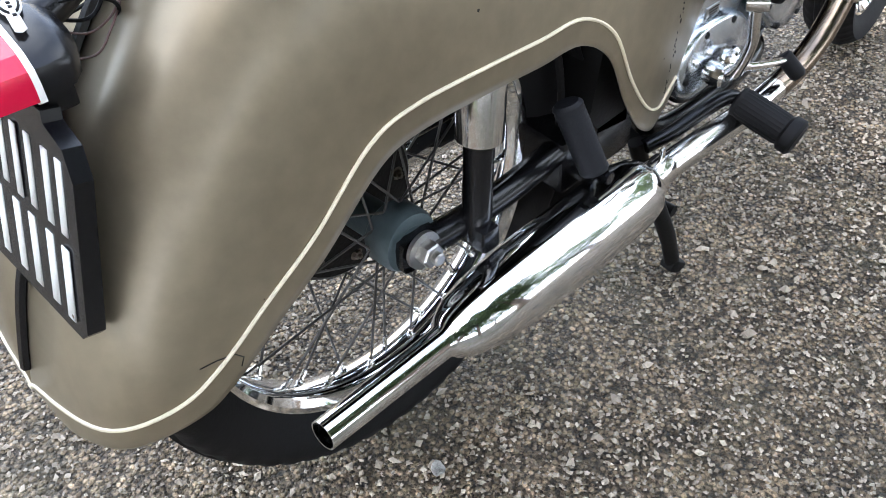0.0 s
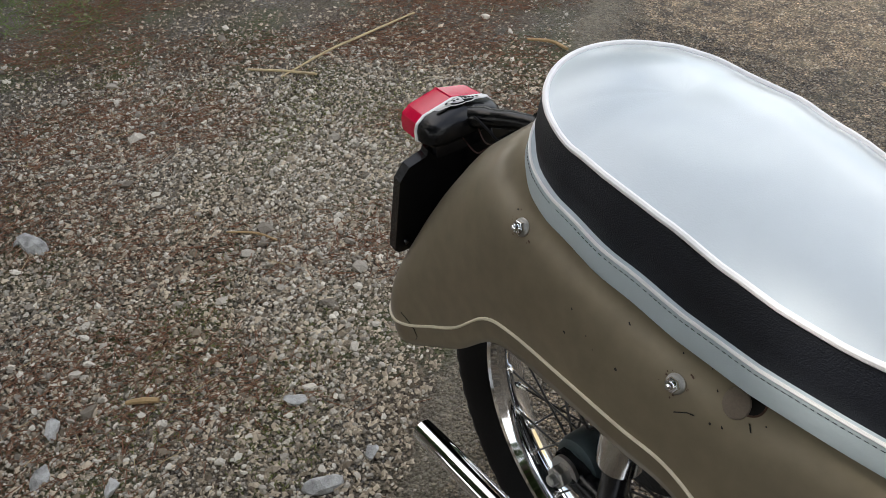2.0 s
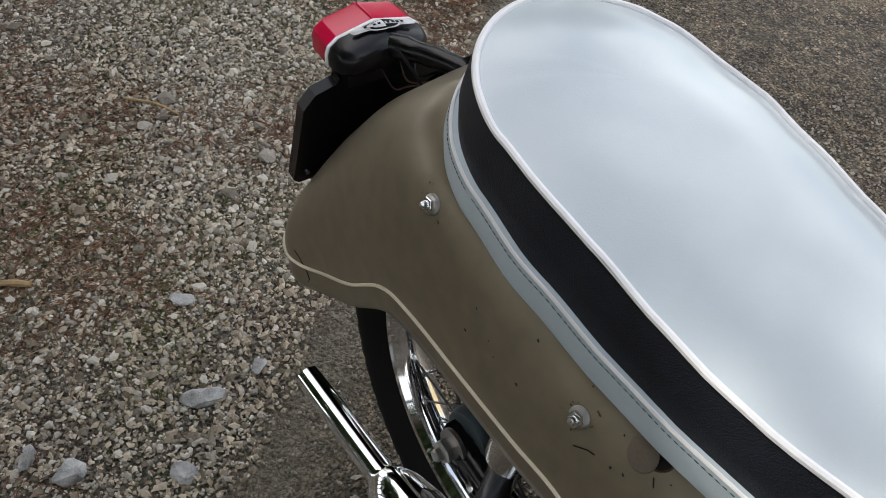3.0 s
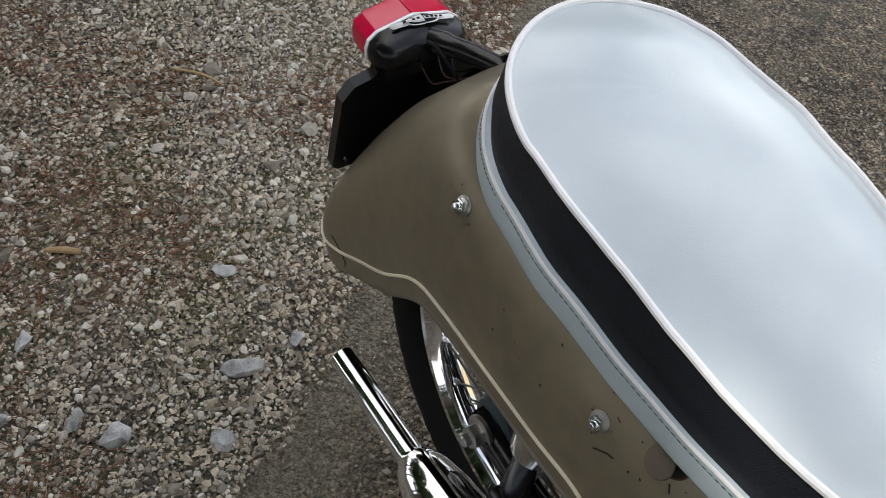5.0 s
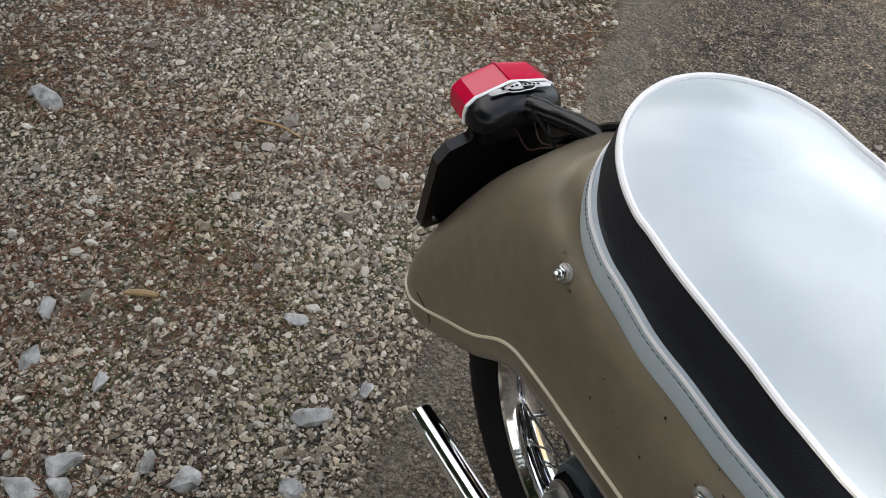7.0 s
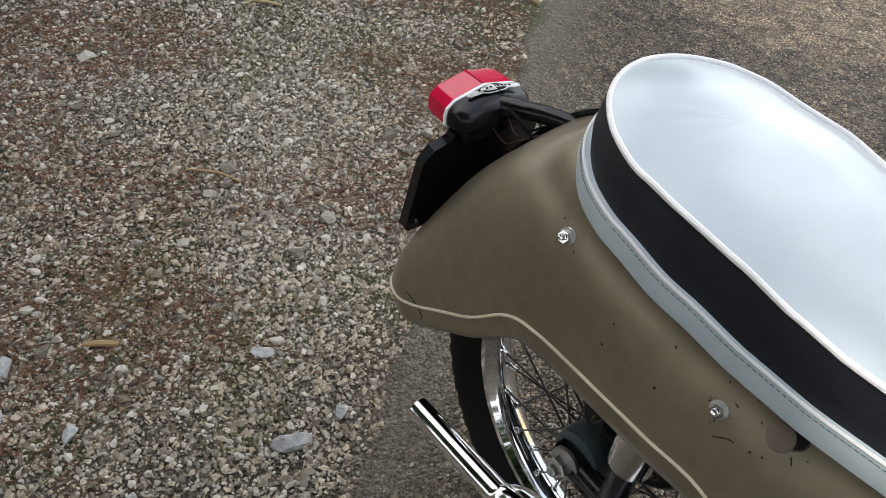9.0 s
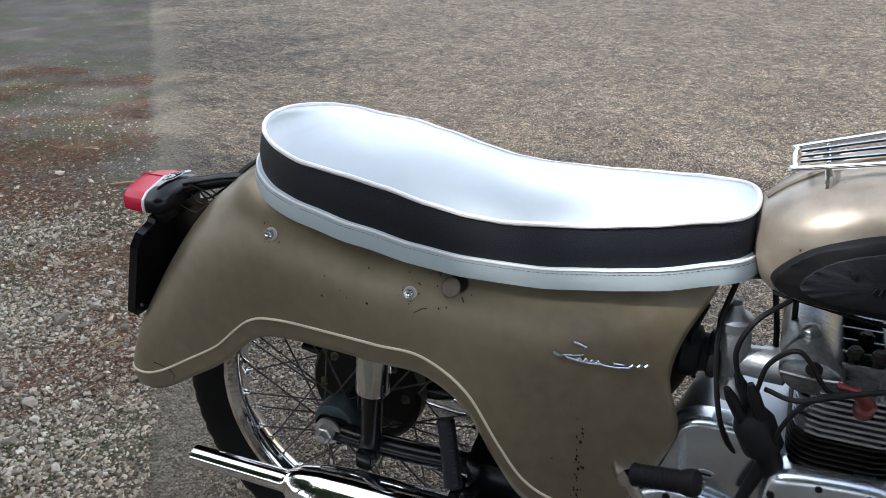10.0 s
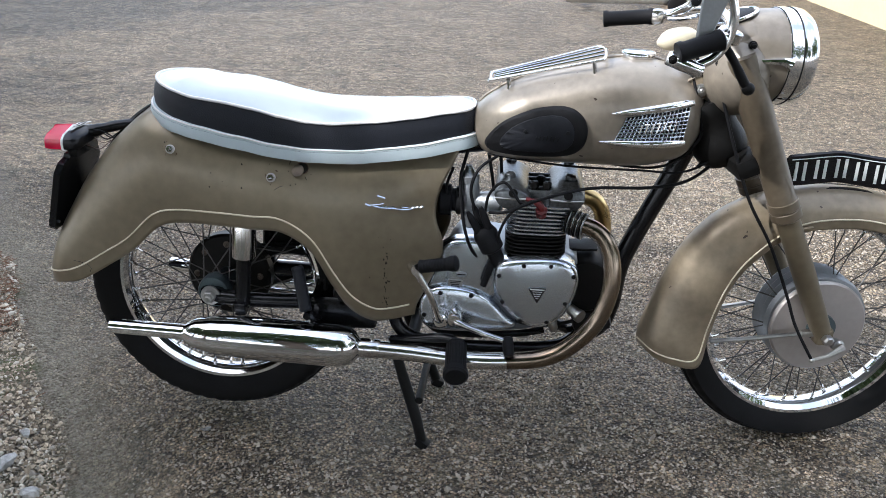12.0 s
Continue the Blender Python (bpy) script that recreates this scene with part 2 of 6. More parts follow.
    # dirt with fine chips and bedded pebbles
    dirt = mix(0.5, ramp(noise_tex(70), (0.3, (0.07, 0.054, 0.036)), (0.75, (0.24, 0.19, 0.13))), ramp(tone(grains), (0.1, (0.05, 0.039, 0.028)), (0.8, (0.27, 0.225, 0.165)), (1.0, (0.45, 0.41, 0.34))))
    pebble = ramp(tone(pebbles), (0.0, (0.08, 0.065, 0.05)), (0.5, (0.2, 0.185, 0.165)), (1.0, (0.45, 0.44, 0.42)))
    dirt = mix(maths("MULTIPLY", gap(pebbles, 0.3, 0.42), ramp(noise_tex(6, 6), (0.4, (0.1, 0.1, 0.1)), (0.6, (0.9, 0.9, 0.9)))), dirt, pebble)
    moss = ramp(noise_tex(3.1, 8), (0.45, (0, 0, 0)), (0.6, (0.85, 0.85, 0.85)))
    dirt = mix(moss, dirt, ramp(noise_tex(90), (0.3, (0.07, 0.078, 0.02)), (0.8, (0.165, 0.168, 0.05))))
    rust = ramp(noise_tex(4.7, 8), (0.5, (0, 0, 0)), (0.63, (0.5, 0.5, 0.5)))
    dirt = mix(rust, dirt, ramp(noise_tex(120), (0.3, (0.075, 0.038, 0.024)), (0.8, (0.2, 0.115, 0.07))))
    # the edge: x + 0.68 y < -0.47 is dirt, with a wandering line
    line = maths("ADD", line, maths("MULTIPLY", maths("SUBTRACT", noise_tex(9, 8), 0.5), 0.17))
    side = ramp(maths("ADD", line, 0.97), (0.47, (0, 0, 0)), (0.53, (1, 1, 1)))
    l.new(mix(side, dirt, tar), b.inputs["Base Color"])
    b.inputs["Roughness"].default_value = 0.62
    h = maths("ADD", maths("MULTIPLY", chips.outputs["Distance"], -1.5), maths("MULTIPLY", grains.outputs["Distance"], -0.6))
    h = maths("ADD", h, maths("MULTIPLY", noise_tex(25), 0.8))
    h = maths("ADD", h, maths("MULTIPLY", noise_tex(62, 3), 1.6))
    bp = n.new("ShaderNodeBump")
    bp.inputs["Strength"].default_value, bp.inputs["Distance"].default_value = 1.0, 0.027
    l.new(h, bp.inputs["Height"])
    l.new(bp.outputs[0], b.inputs["Normal"])
    return m


# ---- building helpers ----
BASE = {}
SET = [False]  # when on, parts are trued up to the height and rake of the frame


def sharp(me, angle=40):
    me.set_sharp_from_angle(angle=radians(angle))


def part(name, bm, mat, parent=None, label="", angle=40, recalc=True):
    """Links a bmesh, given in world places, as one mesh under a thing or a part."""
    if recalc:
        bmesh.ops.recalc_face_normals(bm, faces=bm.faces)
    for f in bm.faces:
        f.smooth = True
    if SET[0] and parent:
        for v in bm.verts:
            x, y, z = v.co
            v.co = (0.0155 + 1.0215 * x + 0.028 * abs(y) - 0.0356 * z, y, -0.0265 + 0.0303 * x - 0.1285 * abs(y) + 0.9638 * z)
    base = BASE.get(parent.name, Vector()) if parent else Vector()
    bmesh.ops.translate(bm, verts=bm.verts, vec=-base)
    me = bpy.data.meshes.new(name)
    bm.to_mesh(me)
    bm.free()
    me.materials.append(mat)
    sharp(me, angle)
    ob = new(name, me)
    if parent:
        ob.parent = parent
        BASE[ob.name] = base
    if label:
        tagged(ob, label)
    return ob


def shared(name, me, parent, m):
    """An object on an existing mesh, at the world pose m, under a part."""
    ob = new(name, me)
    ob.parent = parent
    ob.matrix_basis = Matrix.Translation(-BASE.get(parent.name, Vector())) @ m
    BASE[ob.name] = BASE.get(parent.name, Vector())
    return ob


def thing(name, place, label, category, group="", kind=""):
    ob = new(name)
    ob.location = place
    BASE[ob.name] = Vector(place)
    return tagged(ob, label, category, group, kind)


def curve(pts, n=8, closed=False):
    """Catmull-Rom points through pts."""
    pts = [Vector(p) for p in pts]
    k = len(pts)
    out = []
    for i in range(k if closed else k - 1):
        if closed:
            p0, p1, p2, p3 = (pts[(i + j) % k] for j in (-1, 0, 1, 2))
        else:
            p1, p2 = pts[i], pts[i + 1]
            p0 = pts[i - 1] if i else p1 * 2 - p2
            p3 = pts[i + 2] if i + 2 < k else p2 * 2 - p1
        for s in range(n):
            t = s / n
            out.append(0.5 * (2 * p1 + (p2 - p0) * t + (2 * p0 - 5 * p1 + 4 * p2 - p3) * t * t + (3 * p1 - p0 - 3 * p2 + p3) * t ** 3))
    if not closed:
        out.append(pts[-1].copy())
    return out


def loft(bm, rings, closed=True, caps=True):
    """Quads between rings of equal length."""
    rows = [[bm.verts.new(p) for p in r] for r in rings]
    k = len(rows[0])
    for a, b in zip(rows, rows[1:]):
        for i in range(k if closed else k - 1):
            j = (i + 1) % k
            bm.faces.new((a[i], a[j], b[j], b[i]))
    if caps and closed:
        bm.faces.new(rows[0])
        bm.faces.new(rows[-1][::-1])
    return rows


def tube(bm, pts, r, seg=10, caps=True, closed=False):
    """A round bar along points; r a number or one per point."""
    pts = [Vector(p) for p in pts]
    k = len(pts)
    rs = r if isinstance(r, (list, tuple)) else [r] * k
    ref = None
    rings = []
    for i, p in enumerate(pts):
        d = (pts[(i + 1) % k] - pts[i - 1]) if closed else (pts[min(i + 1, k - 1)] - pts[max(i - 1, 0)])
        d.normalize()
        if ref is None:
            ref = d.orthogonal().normalized()
        ref = (ref - d * ref.dot(d)).normalized()
        s = d.cross(ref)
        rings.append([p + (ref * math.cos(a) + s * math.sin(a)) * rs[i] for a in (2 * math.pi * j / seg for j in range(seg))])
    if closed:
        rings.append(rings[0])
        loft(bm, rings, True, False)
        bmesh.ops.remove_doubles(bm, verts=bm.verts, dist=1e-6)
    else:
        loft(bm, rings, True, caps)


def lathe(bm, profile, m, seg=32, caps=True):
    """Turns (radius, height) pairs about the local z of m."""
    rings = [[m @ Vector((r * math.cos(a), r * math.sin(a), h)) for a in (2 * math.pi * j / seg for j in range(seg))] for r, h in profile]
    loft(bm, rings, True, caps)


def axis(p, d):
    """A pose at p whose z runs along d."""
    return Matrix.Translation(p) @ Vector(d).to_track_quat("Z", "Y").to_matrix().to_4x4()


def box(bm, m, sx, sy, sz, bevel=0.0):
    g = bmesh.ops.create_cube(bm, size=1, matrix=m @ Matrix.Diagonal((sx, sy, sz, 1)))
    if bevel:
        es = list({e for v in g["verts"] for e in v.link_edges})
        bmesh.ops.bevel(bm, geom=es, offset=bevel, segments=2, affect="EDGES", profile=0.6)


def bolt(bm, p, d, r=0.006, h=0.005):
    """A hexagon head on a washer."""
    m = axis(p, d)
    lathe(bm, [(r * 1.45, 0), (r * 1.45, h * 0.25), (r * 1.3, h * 0.3)], m, 14)
    lathe(bm, [(r, h * 0.3), (r, h * 1.1), (r * 0.8, h * 1.3)], m, 6)
    lathe(bm, [(r * 0.5, h * 1.2), (r * 0.5, h * 1.9), (r * 0.35, h * 2.1)], m, 10)


def plate(bm, outline, depth_at, thick, edge=0.006, dome=0.0, steps=4, inner=5):
    """A cover with rounded edge: outline of (x, z); it stands off depth_at(x, z) towards -y by thick, and swells by dome."""
    c = sum((Vector(p) for p in outline), Vector((0, 0))) / len(outline)
    rings = []

    def ring(k, lift):
        out = []
        for p in outline:
            q = c + (Vector(p) - c) * k
            out.append((q.x, -(depth_at(q.x, q.y) + lift), q.y))
        return out

    size = max((Vector(p) - c).length for p in outline)
    rings.append(ring(1, 0))
    for i in range(steps + 1):
        a = i / steps * math.pi / 2
        rings.append(ring(1 - edge / size * (1 - math.cos(a)), thick - edge + edge * math.sin(a)))
    k0 = 1 - edge / size
    for i in range(1, inner):
        k = k0 * (1 - i / inner)
        rings.append(ring(k, thick + dome * (1 - (k / k0) ** 2)))
    loft(bm, rings, True, True)


def shell(columns, per=6, rows=22, front=None, front_from=0.7, swell=0.5, power=0.0):
    """Half of a pressed guard: columns of (top x, top z, edge x, edge z, half width) from the tail; returns a grid of points on the -y side."""
    cols = curve([Vector(c[:3]) for c in columns], per), curve([Vector((*c[3:5], 0)) for c in columns], per)
    grid = []
    k = len(cols[0])
    for i, (a, b) in enumerate(zip(*cols)):
        s = i / (k - 1)
        tx, tz, ex = a
        ez, w, _ = b
        col = []
        for j in range(rows + 1):
            v = j / rows
            x, z = tx + (ex - tx) * v, tz + (ez - tz) * v
            if front and s > front_from:
                t = ((s - front_from) / (1 - front_from)) ** 2
                fx, fz = front[min(int(v * (len(front) - 1)), len(front) - 2)].lerp(front[min(int(v * (len(front) - 1)) + 1, len(front) - 1)], v * (len(front) - 1) % 1)
                lx, lz = columns[-1][0] + (columns[-1][2] - columns[-1][0]) * v, columns[-1][1] + (columns[-1][3] - columns[-1][1]) * v
                x, z = x + (fx - lx) * t, z + (fz - lz) * t
            vr = swell
            f = math.sqrt(max(0, 1 - (1 - v / vr) ** 2)) if v < vr else 1.0
            if power:
                f = (1 - (1 - v) ** power) ** (1 / power)
            col.append(Vector((x, -w * f, z)))
        grid.append(col)
    return grid


def sheet(bm, grid, mirror=False, m=Matrix.Identity(4)):
    s = Vector((1, -1, 1)) if mirror else Vector((1, 1, 1))
    loft(bm, [[m @ (p * s) for p in col] for col in grid], False, False)
    bmesh.ops.remove_doubles(bm, verts=bm.verts, dist=1e-5)


def lining(grid, inset, mirror=False, m=Matrix.Identity(4), off=0.0015, drop=0, skip=0):
    """Points that run along a shell a little way in from its edge."""
    out = []
    for col in grid[skip:len(grid) - drop]:
        left = inset
        for a, b in zip(col[::-1], col[-2::-1]):
            d = (b - a).length
            if d >= left:
                p = a.lerp(b, left / d)
                break
            left -= d
        else:
            p = col[0]
        q = p + Vector((0, -off, 0))
        if mirror:
            q.y = -q.y
        out.append(m @ q)
    return out


def at(table, x):
    """Piecewise smooth reading of a table of (x, value)."""
    if x <= table[0][0]:
        return table[0][1]
    for (x0, y0), (x1, y1) in zip(table, table[1:]):
        if x <= x1:
            t = (x - x0) / (x1 - x0)
            t = t * t * (3 - 2 * t) * 0.35 + t * 0.65
            return y0 + (y1 - y0) * t
    return table[-1][1]


# ---- ground ----
def step(t):
    t = max(0.0, min(1.0, t))
    return t * t * (3 - 2 * t)


def ground_z(x, y):
    """The drive is nearly level; the verge lies lower and falls towards the south."""
    drive_h = -0.02 + 0.03 * step((x - 0.4) / 0.9)
    verge_h = -0.078 - 0.027 * max(-2.5, min(0.5, x)) + 0.115 * max(-0.9, min(0.6, y))
    k = step((x + 0.68 * y + EDGE + 0.1) / 0.5)
    h = verge_h + (drive_h - verge_h) * k
    far = step((math.hypot(x, y) - 2.6) / 4)
    return h * (1 - far) - 0.02 * far


EDGE = 0.47
bm = bmesh.new()
rows = []
ticks = sorted({round(sg * (0.04 * i if i < 60 else 2.4 * 1.16 ** (i - 60)), 4) for i in range(84) for sg in (-1, 1)})
for y in ticks:
    rows.append([(x, y, ground_z(x, y) + 0.004 * noise.noise(Vector((x * 2, y * 2, 0)))) for x in ticks])
loft(bm, rows, False, False)
ground = part("ground", bm, ground_material(), angle=80)
tagged(ground, "worn grey tarmac drive with dirt and gravel verge", "ground", kind="structure")


# ---- motorcycle ----
bike = thing("motorcycle", (0.6, 0, 0), "champagne gold vintage motorcycle with white and black dual seat", "motorcycle")

# rear enclosure
TAIL = [
    (-0.372, 0.345, -0.37, 0.335, 0.004), (-0.366, 0.366, -0.367, 0.334, 0.066), (-0.357, 0.397, -0.343, 0.339, 0.117), (-0.338, 0.45, -0.29, 0.352, 0.142),
    (-0.302, 0.515, -0.252, 0.366, 0.144), (-0.257, 0.585, -0.197, 0.399, 0.142), (-0.2, 0.655, -0.142, 0.435, 0.142), (-0.15, 0.7, -0.078, 0.492, 0.145), (-0.085, 0.735, -0.028, 0.506, 0.147)]
FLANK = [
    (0.015, 0.715, 0.06, 0.504, 0.148), (0.1, 0.695, 0.125, 0.499, 0.147), (0.18, 0.677, 0.188, 0.494, 0.145), (0.255, 0.668, 0.246, 0.453, 0.142), (0.33, 0.668, 0.288, 0.378, 0.139),
    (0.4, 0.675, 0.325, 0.324, 0.138), (0.46, 0.682, 0.37, 0.292, 0.128), (0.51, 0.692, 0.41, 0.288, 0.115), (0.562, 0.7, 0.46, 0.293, 0.1)]
FRONT_EDGE = curve([Vector(p) for p in ((0.562, 0.7), (0.537, 0.639), (0.514, 0.59), (0.503, 0.53), (0.521, 0.455), (0.482, 0.36), (0.465, 0.324), (0.46, 0.293))], 4)
tub = shell(TAIL + FLANK, 6, 26, FRONT_EDGE, 0.72, 0.42, 3.0)


def tub_point(x, z, lift=0.0):
    """The place on the enclosure's near side at (x, z), lifted off it, and its outward normal."""
    _, i, j = min(((p.x - x) ** 2 + (p.z - z) ** 2, i, j) for i, col in enumerate(tub) for j, p in enumerate(col))
    i, j = max(1, min(i, len(tub) - 2)), max(1, min(j, 25))
    p = tub[i][j]
    nrm = (tub[i + 1][j] - tub[i - 1][j]).cross(tub[i][j + 1] - tub[i][j - 1]).normalized()
    if nrm.y > 0:
        nrm.negate()
    y = p.y - (nrm.x * (x - p.x) + nrm.z * (z - p.z)) / nrm.y
    return Vector((x, y, z)) + nrm * lift, nrm


def tub_y(x, z):
    """Half width of the enclosure near (x, z)."""
    return -tub_point(x, z)[0].y


for mirror in (False, True):
    bm = bmesh.new()
    sheet(bm, tub, mirror)
    panel = part("side_panel", bm, PAINT, bike, "pressed steel panel in champagne gold with paint chips", 60)
    mod = panel.modifiers.new("thickness", "SOLIDIFY")
    mod.thickness, mod.offset = 0.0025, -1
    bm = bmesh.new()
    tube(bm, lining(tub, 0.03, mirror, drop=2), 0.0019, 6)
    part("lining", bm, TRIM, panel, "cream painted coach line")
    if not mirror:
        PANEL = panel
    if mirror:
        continue
    for x, z in ((-0.04, 0.66), (0.168, 0.61)):
        p, d = tub_point(x, z)
        m = axis(p, d)
        bm = bmesh.new()
        lathe(bm, [(0.0095, -0.002), (0.0095, 0.001), (0.0088, 0.0017), (0.007, 0.0019)], m, 24)
        fixing = part("washer", bm, STEEL, panel, "rust-edged steel washer")
        bm = bmesh.new()
        lathe(bm, [(0.0066, 0.002), (0.0072, 0.003), (0.0072, 0.0068), (0.0062, 0.008)], m, 6)
        lathe(bm, [(0.0036, 0.0075), (0.0036, 0.0115), (0.0026, 0.013), (0.0005, 0.0133)], m, 14)
        part("nut", bm, CHROME, fixing, "chrome nut on a short stud")
        bm = bmesh.new()
        r = random.Random(int(x * 1000))
        for k in range(12):
            a, q = r.uniform(0, 6.283), r.uniform(0.010, 0.017)
            c, _ = tub_point(x + q * math.cos(a), z + q * math.sin(a), 0.0005)
            w = r.uniform(0.0005, 0.0014)
            bm.faces.new([bm.verts.new(c + Vector((w * math.cos(b) * r.uniform(0.6, 1.6), 0, w * math.sin(b) * r.uniform(0.6, 1.8)))) for b in (0, 1.3, 2.5, 3.8, 5.0)])
        tagged(part("rust_specks", bm, RUST, panel), "rust specks round the washer", kind="stuff")
    # no opening is cut: a dark disc paints the hole's inner shade
    p, d = tub_point(0.2295, 0.627, 0.0006)
    bm = bmesh.new()
    lathe(bm, [(0.0112, -0.002), (0.0112, 0.0002), (0.0001, 0.0003)], axis(p, d), 24, False)
    part("hole", bm, GREASE, panel, "dark round hole")
    bm = bmesh.new()
    lathe(bm, [(0.0112, -0.001), (0.0112, 0.0006), (0.0122, 0.001), (0.0130, 0.0003)], axis(p, d), 24, False)
    part("hole_rim", bm, RUST, panel, "rusty rim")
    p, d = tub_point(0.2215, 0.622, 0.0055)
    bm = bmesh.new()
    lathe(bm, [(0.0125, -0.0012), (0.0131, 0.0), (0.0126, 0.001), (0.0112, 0.0014), (0.004, 0.0017), (0.0001, 0.0018)], axis(p, d + Vector((-0.25, 0, 0.1))), 28, False)
    lathe(bm, [(0.004, -0.006), (0.004, 0)], axis(p, d), 10)
    part("cover_disc", bm, DULL, panel, "dull metal disc hanging over a hole")

# chrome script on the panel, as plain strokes
bm = bmesh.new()


def stroke(bm, pts, r):
    r *= 1.25
    tube(bm, [(x - 0.011, -tub_y(x - 0.011, z - 0.05) - 0.003, z - 0.05 + 0.04 * (x - 0.38)) for x, z in pts], r, 6)


stroke(bm, [(0.372, 0.611), (0.379, 0.607), (0.384, 0.6065)], 0.0024)
stroke(bm, [(0.384, 0.608), (0.398, 0.6085), (0.41, 0.61)], 0.001)
stroke(bm, [(0.396, 0.626), (0.404, 0.6235), (0.412, 0.62)], 0.0019)
stroke(bm, [(0.388, 0.606), (0.402, 0.602), (0.418, 0.599), (0.434, 0.598)], 0.0016)
for k in range(4):
    x = 0.402 + 0.0075 * k
    stroke(bm, [(x, 0.6015 - 0.001 * k), (x + 0.0035, 0.6065 - 0.001 * k), (x + 0.006, 0.603 - 0.001 * k)], 0.0014)
stroke(bm, [(0.434, 0.597), (0.45, 0.5945), (0.466, 0.594)], 0.0013)
stroke(bm, [(0.446, 0.604), (0.447, 0.596)], 0.0011)
stroke(bm, [(0.446, 0.6), (0.453, 0.599), (0.459, 0.598)], 0.001)
for k in range(3):
    x = 0.466 + 0.0088 * k
    stroke(bm, [(x, 0.5955), (x + 0.003, 0.598), (x + 0.0055, 0.5955)], 0.0018)
part("script_badge", bm, ALLOY, PANEL, "slanted chrome script badge")

# chipped paint
rng = random.Random(4)
bm = bmesh.new()
spots = [(0.393 + rng.gauss(0, 0.004), 0.37 + 0.15 * rng.random() ** 1.3) for _ in range(34)] + [(0.03 + 0.17 * rng.random(), 0.62 + 0.07 * rng.random()) for _ in range(9)] + [(-0.06, 0.725), (0.21, 0.65), (0.2, 0.647), (0.1, 0.64), (0.24, 0.668), (0.36, 0.45), (0.38, 0.54)]
for x, z in spots:
    x, z = x + 0.008, z - 0.052
    r = rng.uniform(0.0006, 0.0018)
    y = -tub_y(x, z) - 0.0006
    k = rng.randint(5, 7)
    ring = [bm.verts.new((x + r * rng.uniform(0.5, 1.3) * math.cos(6.283 * i / k), y, z + r * rng.uniform(0.7, 2.2) * math.sin(6.283 * i / k))) for i in range(k)]
    bm.faces.new(ring)
tagged(part("paint_wear", bm, GREASE, PANEL), "dark chips in the paint", kind="stuff")

# scuffs: thin dark scratches in the paint
SCUFFS = [[(-0.278, 0.404), (-0.263, 0.402), (-0.247, 0.397), (-0.24, 0.388), (-0.244, 0.38)], [(0.175, 0.586), (0.187, 0.593), (0.193, 0.594)], [(0.206, 0.643), (0.203, 0.634)], [(0.236, 0.612), (0.24, 0.606)]]
for pts in SCUFFS:
    bm = bmesh.new()
    tube(bm, [(x, -tub_y(x, z) - 0.0004, z) for x, z in pts], 0.0006, 5)
    part("scratch", bm, GREASE, PANEL, "thin dark scratch")

# seat
H_SEAT = [(0.03, 0.12), (0.075, 0.123), (0.134, 0.120), (0.19, 0.116), (0.24, 0.112), (0.29, 0.108), (0.377, 0.099), (0.46, 0.089), (0.55, 0.070)]
Z_PIPE = [(-0.105, 0.791), (-0.057, 0.782), (-0.03, 0.776), (0.018, 0.766), (0.075, 0.76), (0.134, 0.748), (0.19, 0.733), (0.241, 0.723), (0.29, 0.720), (0.377, 0.725), (0.46, 0.735), (0.51, 0.743), (0.55, 0.747), (0.58, 0.748)]
Z_BAND = [(-0.125, 0.735), (-0.087, 0.712), (-0.063, 0.705), (-0.018, 0.694), (0.033, 0.683), (0.11, 0.667), (0.175, 0.652), (0.24, 0.643), (0.337, 0.641), (0.406, 0.648), (0.456, 0.654), (0.55, 0.672), (0.58, 0.677)]
half = []
for i in range(15):
    a = math.pi / 2 * i / 14
    half.append((0.03 - 0.126 * math.cos(a), 0.119 * math.sin(a)))
for x in (0.075, 0.11, 0.15, 0.2, 0.25, 0.3, 0.35, 0.4, 0.44, 0.48, 0.515, 0.538):
    half.append((x, at(H_SEAT, x)))
half += [(0.555, 0.062), (0.566, 0.045), (0.571, 0.022), (0.572, 0.0)]
half = [tuple(p) for p in curve([Vector((x, y, 0)) for x, y in half], 3)]
wide = [(-0.1, -0.006), (0.03, -0.010), (0.1, -0.011), (0.2, -0.004), (0.3, 0.003), (0.4, 0.003), (0.48, -0.004), (0.54, -0.012), (0.583, -0.008)]
outline = [(x, -y) for x, y, _ in half] + [(x, y + at(wide, x)) for x, y, _ in half[-2:0:-1]]


def seat_ring(grow, zf):
    out = []
    for x, y in outline:
        k = 1 + grow / 0.12
        out.append((0.25 + (x - 0.25) * (1 + grow / 0.25), y * k, zf(x)))
    return out


bm = bmesh.new()
z_low = lambda x: at(Z_BAND, x)
z_mid = lambda x: at(Z_BAND, x) + 0.026
z_pipe = lambda x: at(Z_PIPE, x)
rings = [seat_ring(0.0075, z_mid), seat_ring(0.0085, lambda x: z_mid(x) * 0.65 + z_pipe(x) * 0.35), seat_ring(0.006, lambda x: z_mid(x) * 0.3 + z_pipe(x) * 0.7), seat_ring(0.0, z_pipe)]
loft(bm, rings, True, False)
seat = part("seat", bm, VINYL_BLACK, bike, "dual seat with black side band under white vinyl", 50)
bm = bmesh.new()
loft(bm, [seat_ring(0.002, lambda x: z_low(x) - 0.004), seat_ring(0.0145, z_low), seat_ring(0.0155, lambda x: z_low(x) + 0.013), seat_ring(0.012, z_mid), seat_ring(0.002, lambda x: z_mid(x) + 0.004)], True, False)
part("lower_band", bm, VINYL_GREY, seat, "pale grey vinyl band with stitched edges")
bm = bmesh.new()
rings = []
